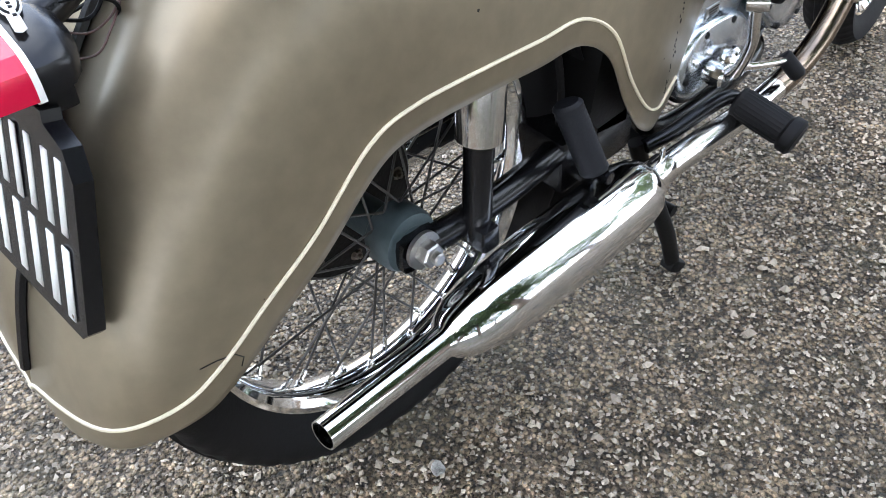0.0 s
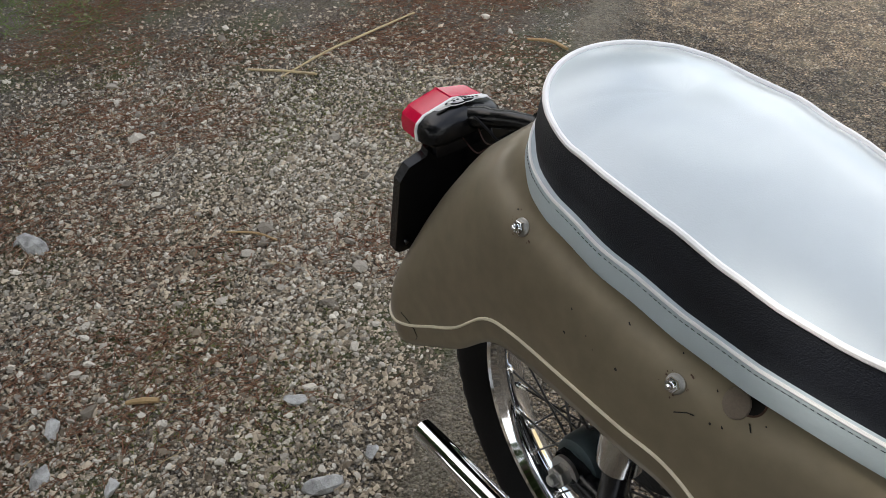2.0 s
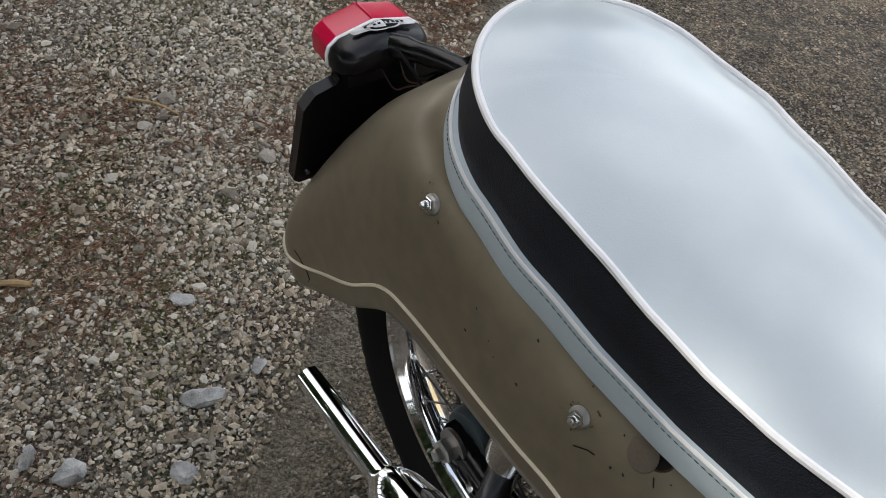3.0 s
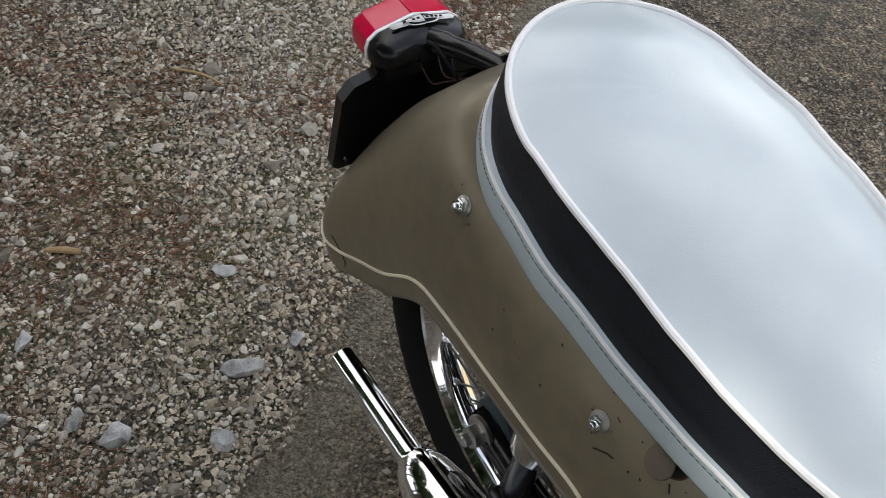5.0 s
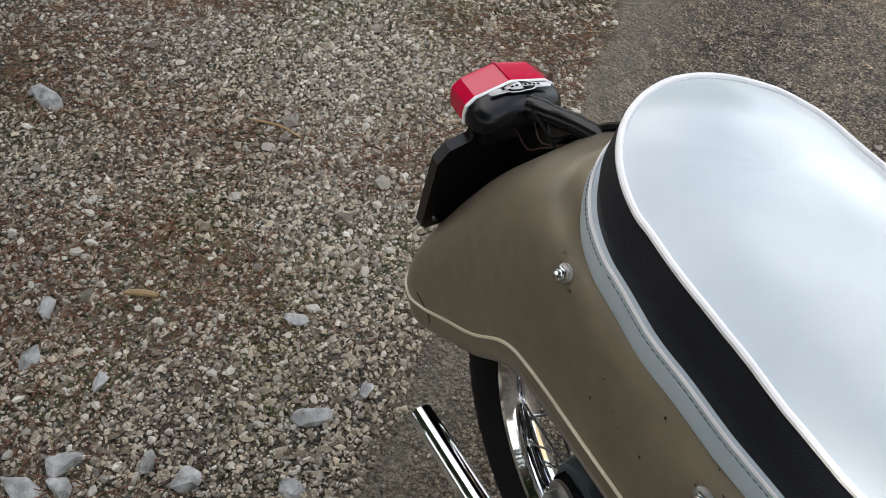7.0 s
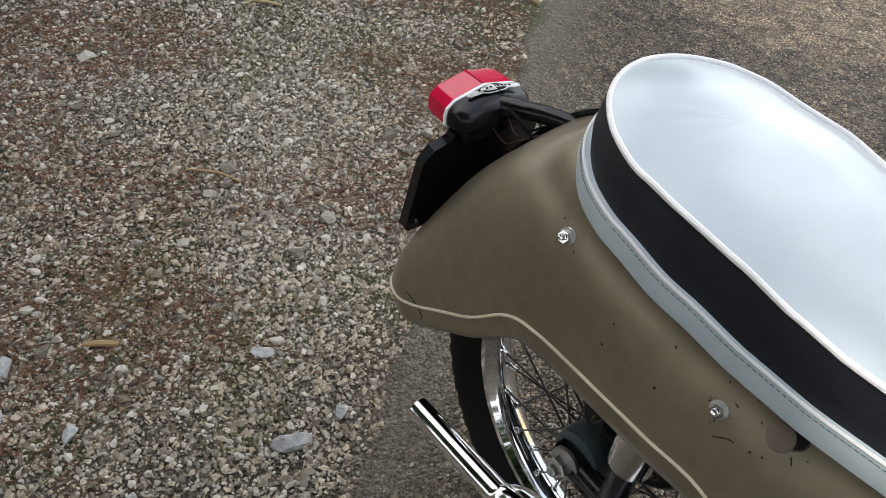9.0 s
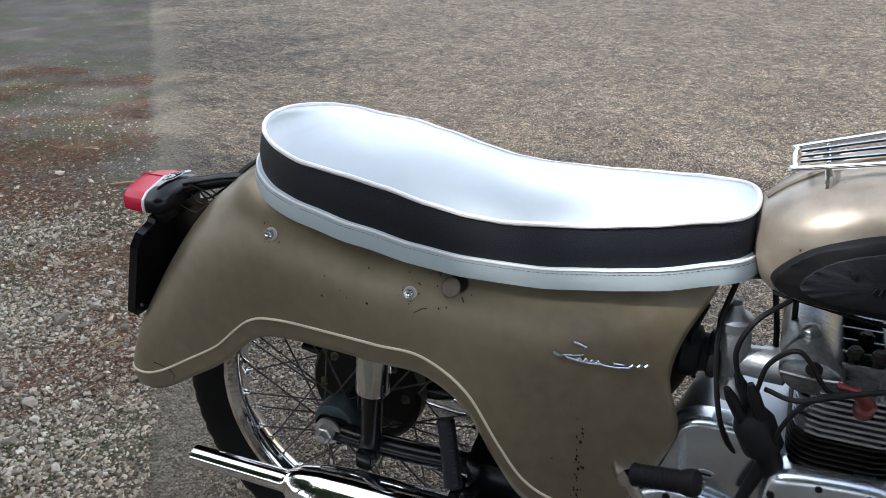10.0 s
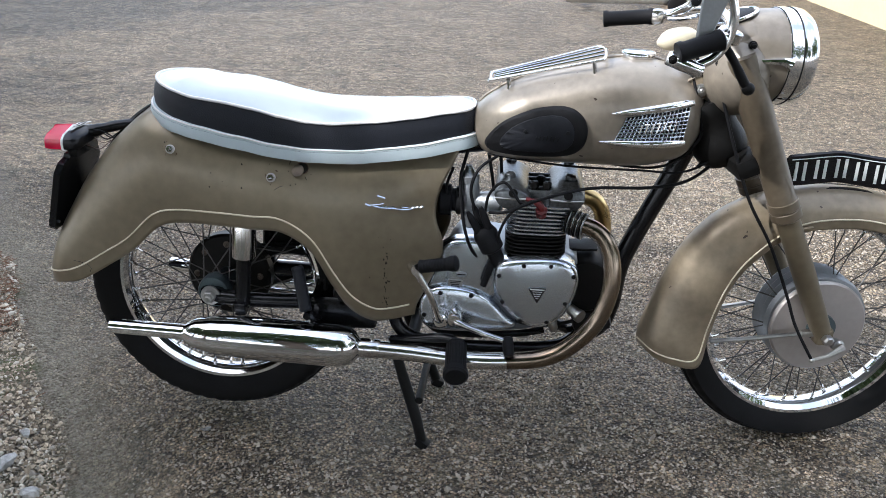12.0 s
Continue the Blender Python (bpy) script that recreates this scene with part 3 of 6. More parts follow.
for k in range(0, 13):
    t = k / 12
    r = []
    for x, y in outline:
        xc = min(max(x, 0.03), 0.53)
        xx, yy = x + (xc - x) * t, y * (1 - t)
        up = at([(-0.1, 0.012), (0.0, 0.021), (0.1, 0.027), (0.2, 0.029), (0.3, 0.028), (0.4, 0.023), (0.55, 0.009)], xx)
        wob = 0.0012 * noise.noise(Vector((xx * 14, yy * 14, 1)))
        r.append((xx, yy, z_pipe(x) * (1 - t) + z_pipe(xx) * t + up * (1 - (1 - t) ** 2.4) + wob * t))
    rings.append(r)
loft(bm, rings, True, False)
bmesh.ops.remove_doubles(bm, verts=bm.verts, dist=1e-4)
part("seat_top", bm, VINYL_WHITE, seat, "smooth white vinyl top", 80)
bm = bmesh.new()
tube(bm, seat_ring(0.0015, lambda x: z_pipe(x) + 0.0005), 0.0032, 8, closed=True)
part("piping", bm, PIPING, seat, "white piping")
bm = bmesh.new()
tube(bm, seat_ring(0.012, z_mid), 0.0017, 6, closed=True)
part("piping", bm, PIPING, seat, "thin white piping")
bm = bmesh.new()
ring = [Vector(p) for p in seat_ring(0.0139, lambda x: z_low(x) + 0.0215)]
for a, b in zip(ring, ring[1:]):
    if (b - a).length > 0.004:
        k = max(1, int((b - a).length / 0.005))
        for i in range(k):
            p = a.lerp(b, i / k)
            q = a.lerp(b, (i + 0.6) / k)
            tube(bm, [p, q], 0.00032, 4)
part("stitching", bm, DARK_GREY, seat, "dark stitched seam")
bm = bmesh.new()
loft(bm, [seat_ring(-0.02, lambda x: z_low(x) - 0.001), seat_ring(-0.02, lambda x: z_low(x) + 0.02)], True, True)
part("seat_pan", bm, SOOT, seat)

# wheels


def wheel(name, centre, lean, yaw, r_tyre, r_rim, drum, phase):
    """A spoked wheel: hub, rim, tyre, and forty laced spokes."""
    m = Matrix.Translation(centre) @ Matrix.Rotation(radians(yaw), 4, "Z") @ Matrix.Rotation(radians(-lean), 4, "X") @ Matrix.Rotation(radians(90), 4, "X")
    bm = bmesh.new()
    lathe(bm, [(0.012, -0.075), (0.03, -0.07), (0.034, -0.05), (0.034, -0.046), (0.022, -0.04), (0.022, 0.04), (0.034, 0.046), (0.034, 0.05), (0.03, 0.07), (0.012, 0.075)], m, 28)
    hub = part(name, bm, HUB_GREY, bike, "spoked motorcycle wheel with chrome rim")
    # tyre: bead, sidewall, shoulder blocks, ribbed crown
    prof = [(r_rim - 0.004, -0.026), (r_rim + 0.004, -0.031), (r_rim + 0.012, -0.037), (r_rim + 0.03, -0.0445), (r_rim + 0.044, -0.0465), (r_tyre - 0.016, -0.0425), (r_tyre - 0.011, -0.037), (r_tyre - 0.005, -0.026), (r_tyre - 0.006, -0.021), (r_tyre - 0.001, -0.018), (r_tyre, -0.008), (r_tyre - 0.005, -0.005)]
    prof += [(r, -h) for r, h in prof[::-1]]
    bm = bmesh.new()
    seg = 180
    rings = []
    for i in range(seg):
        a = 2 * math.pi * i / seg
        ring = []
        for j, (r, h) in enumerate(prof):
            jj = min(j, len(prof) - 1 - j)
            if jj in (5, 6, 7) and i % 3 == 0:
                r -= 0.0028
            ring.append(m @ Vector((r * math.cos(a), r * math.sin(a), h)))
        rings.append(ring)
    rings.append(rings[0])
    loft(bm, rings, False, False)
    bmesh.ops.remove_doubles(bm, verts=bm.verts, dist=1e-6)
    part("tyre", bm, TYRE, hub, "black treaded rubber tyre", 35)
    bm = bmesh.new()
    r = r_rim
    prof = [(r - 0.006, -0.028), (r + 0.001, -0.029), (r + 0.002, -0.026), (r - 0.004, -0.022), (r - 0.011, -0.019), (r - 0.015, -0.012), (r - 0.0165, 0), (r - 0.015, 0.012), (r - 0.011, 0.019), (r - 0.004, 0.022), (r + 0.002, 0.026), (r + 0.001, 0.029), (r - 0.006, 0.028), (r - 0.012, 0.021), (r - 0.019, 0.013), (r - 0.0205, 0), (r - 0.019, -0.013), (r - 0.012, -0.021)]
    lathe(bm, prof + [prof[0]], m, 96, False)
    bmesh.ops.remove_doubles(bm, verts=bm.verts, dist=1e-6)
    part("rim", bm, CHROME, hub, "chromed steel rim")
    # spokes: 20 each side, crossed, one shared mesh
    ends = []
    for i in range(40):
        side = 1 if i % 2 else -1
        a = 2 * math.pi * (i + phase) / 40
        lead = radians(52) * (1 if (i // 2) % 2 else -1)
        rh = 0.033 if not (drum and side * drum > 0) else 0.075
        ends.append((Vector((rh * math.cos(a + lead), rh * math.sin(a + lead), side * 0.048)), Vector(((r_rim - 0.019) * math.cos(a), (r_rim - 0.019) * math.sin(a), side * 0.006))))
    sb = bmesh.new()
    lathe(sb, [(0.0027, -0.016), (0.0034, -0.015), (0.0034, -0.004), (0.0052, -0.003), (0.0046, 0.0)], Matrix.Identity(4), 8)
    nipple = bpy.data.meshes.new("nipple")
    sb.to_mesh(nipple)
    sb.free()
    nipple.materials.append(CHROME_WORN)
    meshes = {}
    for a, b in ends:
        key = round((b - a).length, 3)
        if key not in meshes:
            sb = bmesh.new()
            ln = (b - a).length
            lathe(sb, [(0.0016, 0), (0.0016, ln - 0.006)], Matrix.Identity(4), 6)
            me = bpy.data.meshes.new("spoke")
            sb.to_mesh(me)
            sb.free()
            me.materials.append(SPOKE)
            meshes[key] = me
        shared("spoke", meshes[key], hub, m @ axis(a, b - a))
        shared("nipple", nipple, hub, m @ axis(b, b - a))
    return hub, m


rear, RM = wheel("rear_wheel", (0.003, -0.008, 0.313), 2.4, 0, 0.309, 0.235, -1, 0.0)
# dark drum and sprocket on the far side, grey bearing cover and spindle nut on the near one
bm = bmesh.new()
lathe(bm, [(0.03, -0.03), (0.094, -0.034), (0.1, -0.04), (0.1, -0.066), (0.092, -0.074), (0.03, -0.078)], RM, 48)
part("brake_drum", bm, GREASE, rear, "oily black brake drum")
for i in range(8):
    bm = bmesh.new()
    a = 2 * math.pi * i / 8
    bolt(bm, RM @ Vector((0.075 * math.cos(a), 0.075 * math.sin(a), -0.034)), RM.to_3x3() @ Vector((0, 0, 1)), 0.006, 0.005)
    part("drum_bolt", bm, DULL, rear)
bm = bmesh.new()
lathe(bm, [(0.034, 0.036), (0.037, 0.04), (0.037, 0.066), (0.034, 0.073), (0.023, 0.0755), (0.021, 0.0745), (0.012, 0.077)], RM, 40)
part("bearing_cover", bm, HUB_GREY, rear, "grey bearing cover")
bm = bmesh.new()
lathe(bm, [(0.0145, 0.092), (0.0145, 0.106), (0.0125, 0.108)], RM, 6)
lathe(bm, [(0.0075, 0.106), (0.0075, 0.115), (0.0055, 0.117)], RM, 14)
lathe(bm, [(0.022, 0.088), (0.022, 0.093)], RM, 24)
part("spindle_nut", bm, STEEL, rear, "dull steel spindle nut")

# swinging arm, chain guard, dampers
for s in (-1, 1):
    bm = bmesh.new()
    tube(bm, curve([(0.003, s * 0.086, 0.311), (0.1, s * 0.09, 0.309), (0.22, s * 0.084, 0.31), (0.46, s * 0.06, 0.32)], 5), [0.017] * 16, 14)
    box(bm, pose(0.004, s * 0.087, 0.312, 0, 1, 0), 0.052, 0.011, 0.042, 0.012)
    part("swinging_arm", bm, BLACK, bike, "black enamelled swinging arm")
    bm = bmesh.new()
    top, low = Vector((0.099, s * 0.098, 0.56)), Vector((0.077, s * 0.104, 0.3))
    m = axis(low, top - low)
    ln = (top - low).length
    lathe(bm, [(0.012, -0.01), (0.017, 0), (0.017, 0.03), (0.0165, 0.034), (0.0165, 0.11), (0.0195, 0.112), (0.0195, ln)], m, 24)
    box(bm, axis(low, (0, 1, 0)), 0.026, 0.03, 0.05, 0.006)
    damper = part("damper", bm, BLACK, bike, "black rear damper with chrome shroud")
    bm = bmesh.new()
    lathe(bm, [(0.0235, 0.117), (0.0255, 0.118), (0.0255, 0.206), (0.024, 0.209), (0.019, 0.211)], m, 32)
    part("shroud", bm, CHROME_WORN, damper, "chrome shroud")
SET[0] = True
bm = bmesh.new()
tube(bm, curve([(-0.08, 0.065, 0.405), (0.1, 0.066, 0.425), (0.3, 0.06, 0.428), (0.44, 0.05, 0.43)], 4), 0.006, 6)
box(bm, pose(0.17, 0.066, 0.415, 0, -2, 0), 0.46, 0.03, 0.022, 0.005)
part("chain_guard", bm, SOOT, bike, "dull black chain guard")
for s, dx in ((-1, 0), (1, 0.01)):
    bm = bmesh.new()
    tube(bm, curve([(0.14 + dx, s * 0.07, 0.60), (0.2 + dx, s * 0.07, 0.56), (0.235 + dx, s * 0.07, 0.50), (0.25 + dx, s * 0.07, 0.42), (0.245 + dx, s * 0.07, 0.35)], 5), 0.005, 6)
    part("inner_guard_rail", bm, SOOT, bike)
# inner mudguard: curved sheet behind the wheel opening
bm = bmesh.new()
rings = []
for i in range(30):
    a = radians(-28 + 190 * i / 29)
    r = 0.335
    rings.append([(-0.03 + r * math.cos(a), y, 0.335 + r * math.sin(a)) for y in (-0.075, -0.06, 0, 0.06, 0.075)])
loft(bm, rings, False, False)
guard = part("inner_mudguard", bm, SOOT, bike, "black inner mudguard")
mod = guard.modifiers.new("thickness", "SOLIDIFY")
mod.thickness = 0.002
bm = bmesh.new()
box(bm, pose(0.335, 0, 0.46, 0, 12, 0), 0.1, 0.2, 0.26, 0.02)
part("battery_box", bm, SOOT, bike, "dull black tool and battery case")
bm = bmesh.new()
box(bm, pose(0.29, -0.05, 0.335, 0, 0, 0), 0.14, 0.1, 0.08, 0.01)
part("frame_gusset", bm, BLACK, bike)

# exhaust systems
SET[0] = False
# added black sheet that keeps the far side of the wheel opening dark
bm = bmesh.new()
loft(bm, [[(x, y, z) for x, z in ((0.1, 0.36), (0.1, 0.52), (0.16, 0.56), (0.26, 0.56), (0.34, 0.5), (0.4, 0.4), (0.4, 0.33), (0.2, 0.335))] for y in (0.086, 0.09)])
part("arch_dark_sheet", bm, SOOT, bike, "dull black sheet added to darken the far wheel opening")
for s in (1, -1):
    m = axis((-0.2, -0.172 * s, 0.266), (0.548, 0.025 * s, -0.03))
    bm = bmesh.new()
    prof = [(0.014, 0.012), (0.014, 0.0), (0.0158, 0.0), (0.0164, 0.08), (0.0175, 0.158), (0.018, 0.163), (0.0195, 0.166), (0.0255, 0.172), (0.034, 0.19), (0.0415, 0.225), (0.0455, 0.275), (0.0468, 0.33), (0.047, 0.46), (0.046, 0.50), (0.0425, 0.522), (0.034, 0.537), (0.0235, 0.545), (0.0195, 0.548)]
    lathe(bm, prof, m, 48, False)
    sil = part("silencer", bm, CHROME, bike, "chrome silencer with a tapered tail pipe", 50)
    bm = bmesh.new()
    lathe(bm, [(0.0139, 0.013), (0.0135, 0.1), (0.001, 0.1)], m, 24, False)
    part("bore", bm, SOOT, sil, "sooty bore")
    bm = bmesh.new()
    lathe(bm, [(0.0205, 0.548), (0.0214, 0.552), (0.0214, 0.588), (0.0195, 0.592)], m, 32)
    box(bm, pose(0.375, -0.147 * s, 0.257), 0.008, 0.006, 0.03, 0.002)
    part("clamp", bm, CHROME_WORN, sil, "clamped joint")
    bm = bmesh.new()
    pts = curve([(0.345, -0.147 * s, 0.236), (0.46, -0.147 * s, 0.231), (0.586, -0.147 * s, 0.222), (0.7, -0.147 * s, 0.229), (0.76, -0.147 * s, 0.245), (0.806, -0.147 * s, 0.278), (0.85, -0.144 * s, 0.334), (0.872, -0.135 * s, 0.412), (0.865, -0.12 * s, 0.478), (0.838, -0.105 * s, 0.516), (0.785, -0.092 * s, 0.531)], 6)
    tube(bm, pts[:17], 0.0188, 24)
    pipe = part("exhaust_pipe", bm, CHROME_WORN, bike, "chrome exhaust pipe with a heat-browned bend")
    bm = bmesh.new()
    tube(bm, pts[16:], 0.0188, 24)
    part("bend", bm, HOT_PIPE if s == 1 else GOLD_EDGE, pipe, "heat-browned bend")
    for i in range(8):
        bm = bmesh.new()
        lathe(bm, [(0.018, 0), (0.0275, 0.0), (0.0282, 0.0008), (0.0275, 0.0017), (0.018, 0.0017)], axis((0.777 + 0.0046 * i, -(0.089 + 0.0016 * i) * s, 0.532 - 0.0011 * i), (0.93, -0.33 * s, -0.15)), 24, False)
        # alternate fins are black, painting the dark gaps between them
        part("clamp_fin", bm, ALLOY_RAW if i % 2 else SOOT, bike)

# pillion footrests folded up, riders' footrests
for s in (1, -1):
    bm = bmesh.new()
    a, b = Vector((0.231, -0.146 * s, 0.316)), Vector((0.208, -0.116 * s, 0.407))
    m = axis(a.lerp(b, 0.5), b - a)
    h = (b - a).length
    lathe(bm, [(0.016, -h / 2), (0.018, -h / 2 + 0.004)] + [(0.018 - 0.0012 * (i % 2), -h / 2 + 0.006 + (h - 0.012) * i / 28) for i in range(29)] + [(0.018, h / 2 - 0.004), (0.014, h / 2)], m @ Matrix.Diagonal((0.72, 1, 1, 1)), 24)
    peg = part("pillion_footrest", bm, DARK_GREY, bike, "black ribbed rubber footrest folded up")
    bm = bmesh.new()
    tube(bm, [(0.233, -0.142 * s, 0.318), (0.242, -0.13 * s, 0.292), (0.25, -0.10 * s, 0.285), (0.27, -0.06 * s, 0.295)], 0.009, 8)
    tube(bm, [(0.236, -0.165 * s, 0.312), (0.236, -0.122 * s, 0.312)], 0.008, 8)
    part("peg_bracket", bm, BLACK, peg)
    bm = bmesh.new()
    a, b = Vector((0.557, -0.146 * s, 0.257)), Vector((0.563, -0.24 * s, 0.232))
    m = axis(a, b - a)
    ln = (b - a).length
    rings = []
    for hgt, r, rib in ((0, 0.02, 0), (0.003, 0.0225, 0), (0.008, 0.0215, 0), (0.012, 0.0215, 1), (ln - 0.026, 0.0215, 1), (ln - 0.022, 0.0215, 0), (ln - 0.018, 0.026, 0), (ln - 0.004, 0.0265, 0), (ln, 0.022, 0), (ln + 0.001, 0.006, 0)):
        rings.append([m @ Vector(((r + 0.0013 * rib * (k % 2)) * math.cos(2 * math.pi * k / 48), (r + 0.0013 * rib * (k % 2)) * math.sin(2 * math.pi * k / 48), hgt)) for k in range(48)])
    loft(bm, rings)
    peg = part("footrest", bm, RUBBER, bike, "black ribbed rubber footrest", 20)
    bm = bmesh.new()
    tube(bm, curve([(0.56, -0.155 * s, 0.256), (0.545, -0.14 * s, 0.266), (0.51, -0.13 * s, 0.262), (0.45, -0.115 * s, 0.245), (0.41, -0.10 * s, 0.235)], 4), 0.0105, 12)
    part("footrest_arm", bm, BLACK, peg)

SET[0] = True
# stand
SET[0] = False
for pts, turn in (([(0.41, -0.085, 0.235), (0.424, -0.098, 0.18), (0.446, -0.113, 0.115), (0.468, -0.126, 0.05), (0.482, -0.134, -0.008)], -15), ([(0.41, 0.085, 0.235), (0.428, 0.1, 0.17), (0.452, 0.115, 0.1), (0.474, 0.128, 0.04), (0.488, 0.135, -0.008)], 15)):
    bm = bmesh.new()
    tube(bm, curve(pts, 5), [0.0118] * 8 + [0.0128] * 8 + [0.012] * 5, 12)
    leg = part("stand_leg", bm, SOOT, bike, "black centre stand leg on the ground")
    bm = bmesh.new()
    x, y, z = pts[-1]
    box(bm, pose(x + 0.002, y, z - 0.001, 0, 30, turn), 0.03, 0.026, 0.022, 0.006)
    part("foot", bm, SOOT, leg)
SET[0] = True
bm = bmesh.new()
tube(bm, [(0.43, -0.09, 0.25), (0.43, 0.09, 0.25)], 0.014, 12)
tube(bm, [(0.45, -0.125, 0.13), (0.45, 0.125, 0.13)], 0.009, 10)
part("stand_bar", bm, SOOT, bike)

# frame
bm = bmesh.new()
tube(bm, curve([(1.03, 0, 0.76), (0.985, 0, 0.655), (0.89, 0, 0.44), (0.868, 0, 0.32), (0.84, 0, 0.255), (0.78, 0, 0.235)], 6), 0.02, 16)
part("down_tube", bm, BLACK, bike, "black frame down tube")
for s in (1, -1):
    bm = bmesh.new()
    tube(bm, curve([(0.80, -0.0 * s, 0.235), (0.74, -0.06 * s, 0.24), (0.6, -0.085 * s, 0.25), (0.46, -0.085 * s, 0.262), (0.40, -0.08 * s, 0.31), (0.42, -0.07 * s, 0.42), (0.45, -0.06 * s, 0.6), (0.5, -0.03 * s, 0.72)], 6), 0.0145, 12)
    part("cradle_tube", bm, BLACK, bike)
bm = bmesh.new()
tube(bm, curve([(1.03, 0, 0.80), (0.85, 0, 0.72), (0.6, 0, 0.70), (0.45, 0, 0.68)], 6), 0.018, 12)
lathe(bm, [(0.03, -0.09), (0.032, -0.085), (0.027, -0.06), (0.027, 0.06), (0.032, 0.085), (0.03, 0.09)], axis((1.035, 0, 0.80), (-0.4, 0, 1)), 24)
part("top_tube", bm, BLACK, bike)

# tank
SET[0] = False
TANK = [(0.568, 0.735, 0.7, 0.03), (0.582, 0.753, 0.67, 0.062), (0.606, 0.774, 0.651, 0.085), (0.65, 0.8, 0.643, 0.103), (0.7, 0.819, 0.641, 0.113), (0.8, 0.845, 0.64, 0.121), (0.88, 0.857, 0.639, 0.123), (0.935, 0.853, 0.644, 0.121), (0.985, 0.835, 0.66, 0.113), (1.01, 0.817, 0.682, 0.098), (1.028, 0.792, 0.715, 0.065), (1.034, 0.765, 0.735, 0.02)]
tank_secs = curve([Vector((a, b, c)) for a, b, c, _ in TANK], 4), curve([Vector((d, 0, 0)) for *_, d in TANK], 4)


def tank_y(x, z):
    """Half width of the tank at (x, z)."""
    best = min(range(len(tank_secs[0])), key=lambda i: abs(tank_secs[0][i].x - x))
    _, t, b = tank_secs[0][best]
    w = tank_secs[1][best].x
    k = max(-0.98, min(0.98, (z - (t + b) / 2) / ((t - b) / 2)))
    return w * (1 - abs(k) ** 2.6) ** (1 / 2.6)


bm = bmesh.new()
rings = []
for s, w in zip(*tank_secs):
    x, t, b = s
    ring = []
    for i in range(48):
        a = 2 * math.pi * i / 48
        c, d = math.cos(a), math.sin(a)
        ring.append((x, math.copysign(abs(c) ** (2 / 2.6), c) * w.x, (t + b) / 2 + math.copysign(abs(d) ** (2 / 2.6), d) * (t - b) / 2))
    rings.append(ring)
loft(bm, rings)
tank = part("fuel_tank", bm, TANK_PAINT, bike, "rounded champagne gold fuel tank with scuffs", 60)
bm = bmesh.new()
tube(bm, [Vector((p[0].x, 0, p[0].y + 0.001)) for p in zip(tank_secs[0])][4:-6], 0.0035, 8)
part("seam_strip", bm, TANK_PAINT, tank)
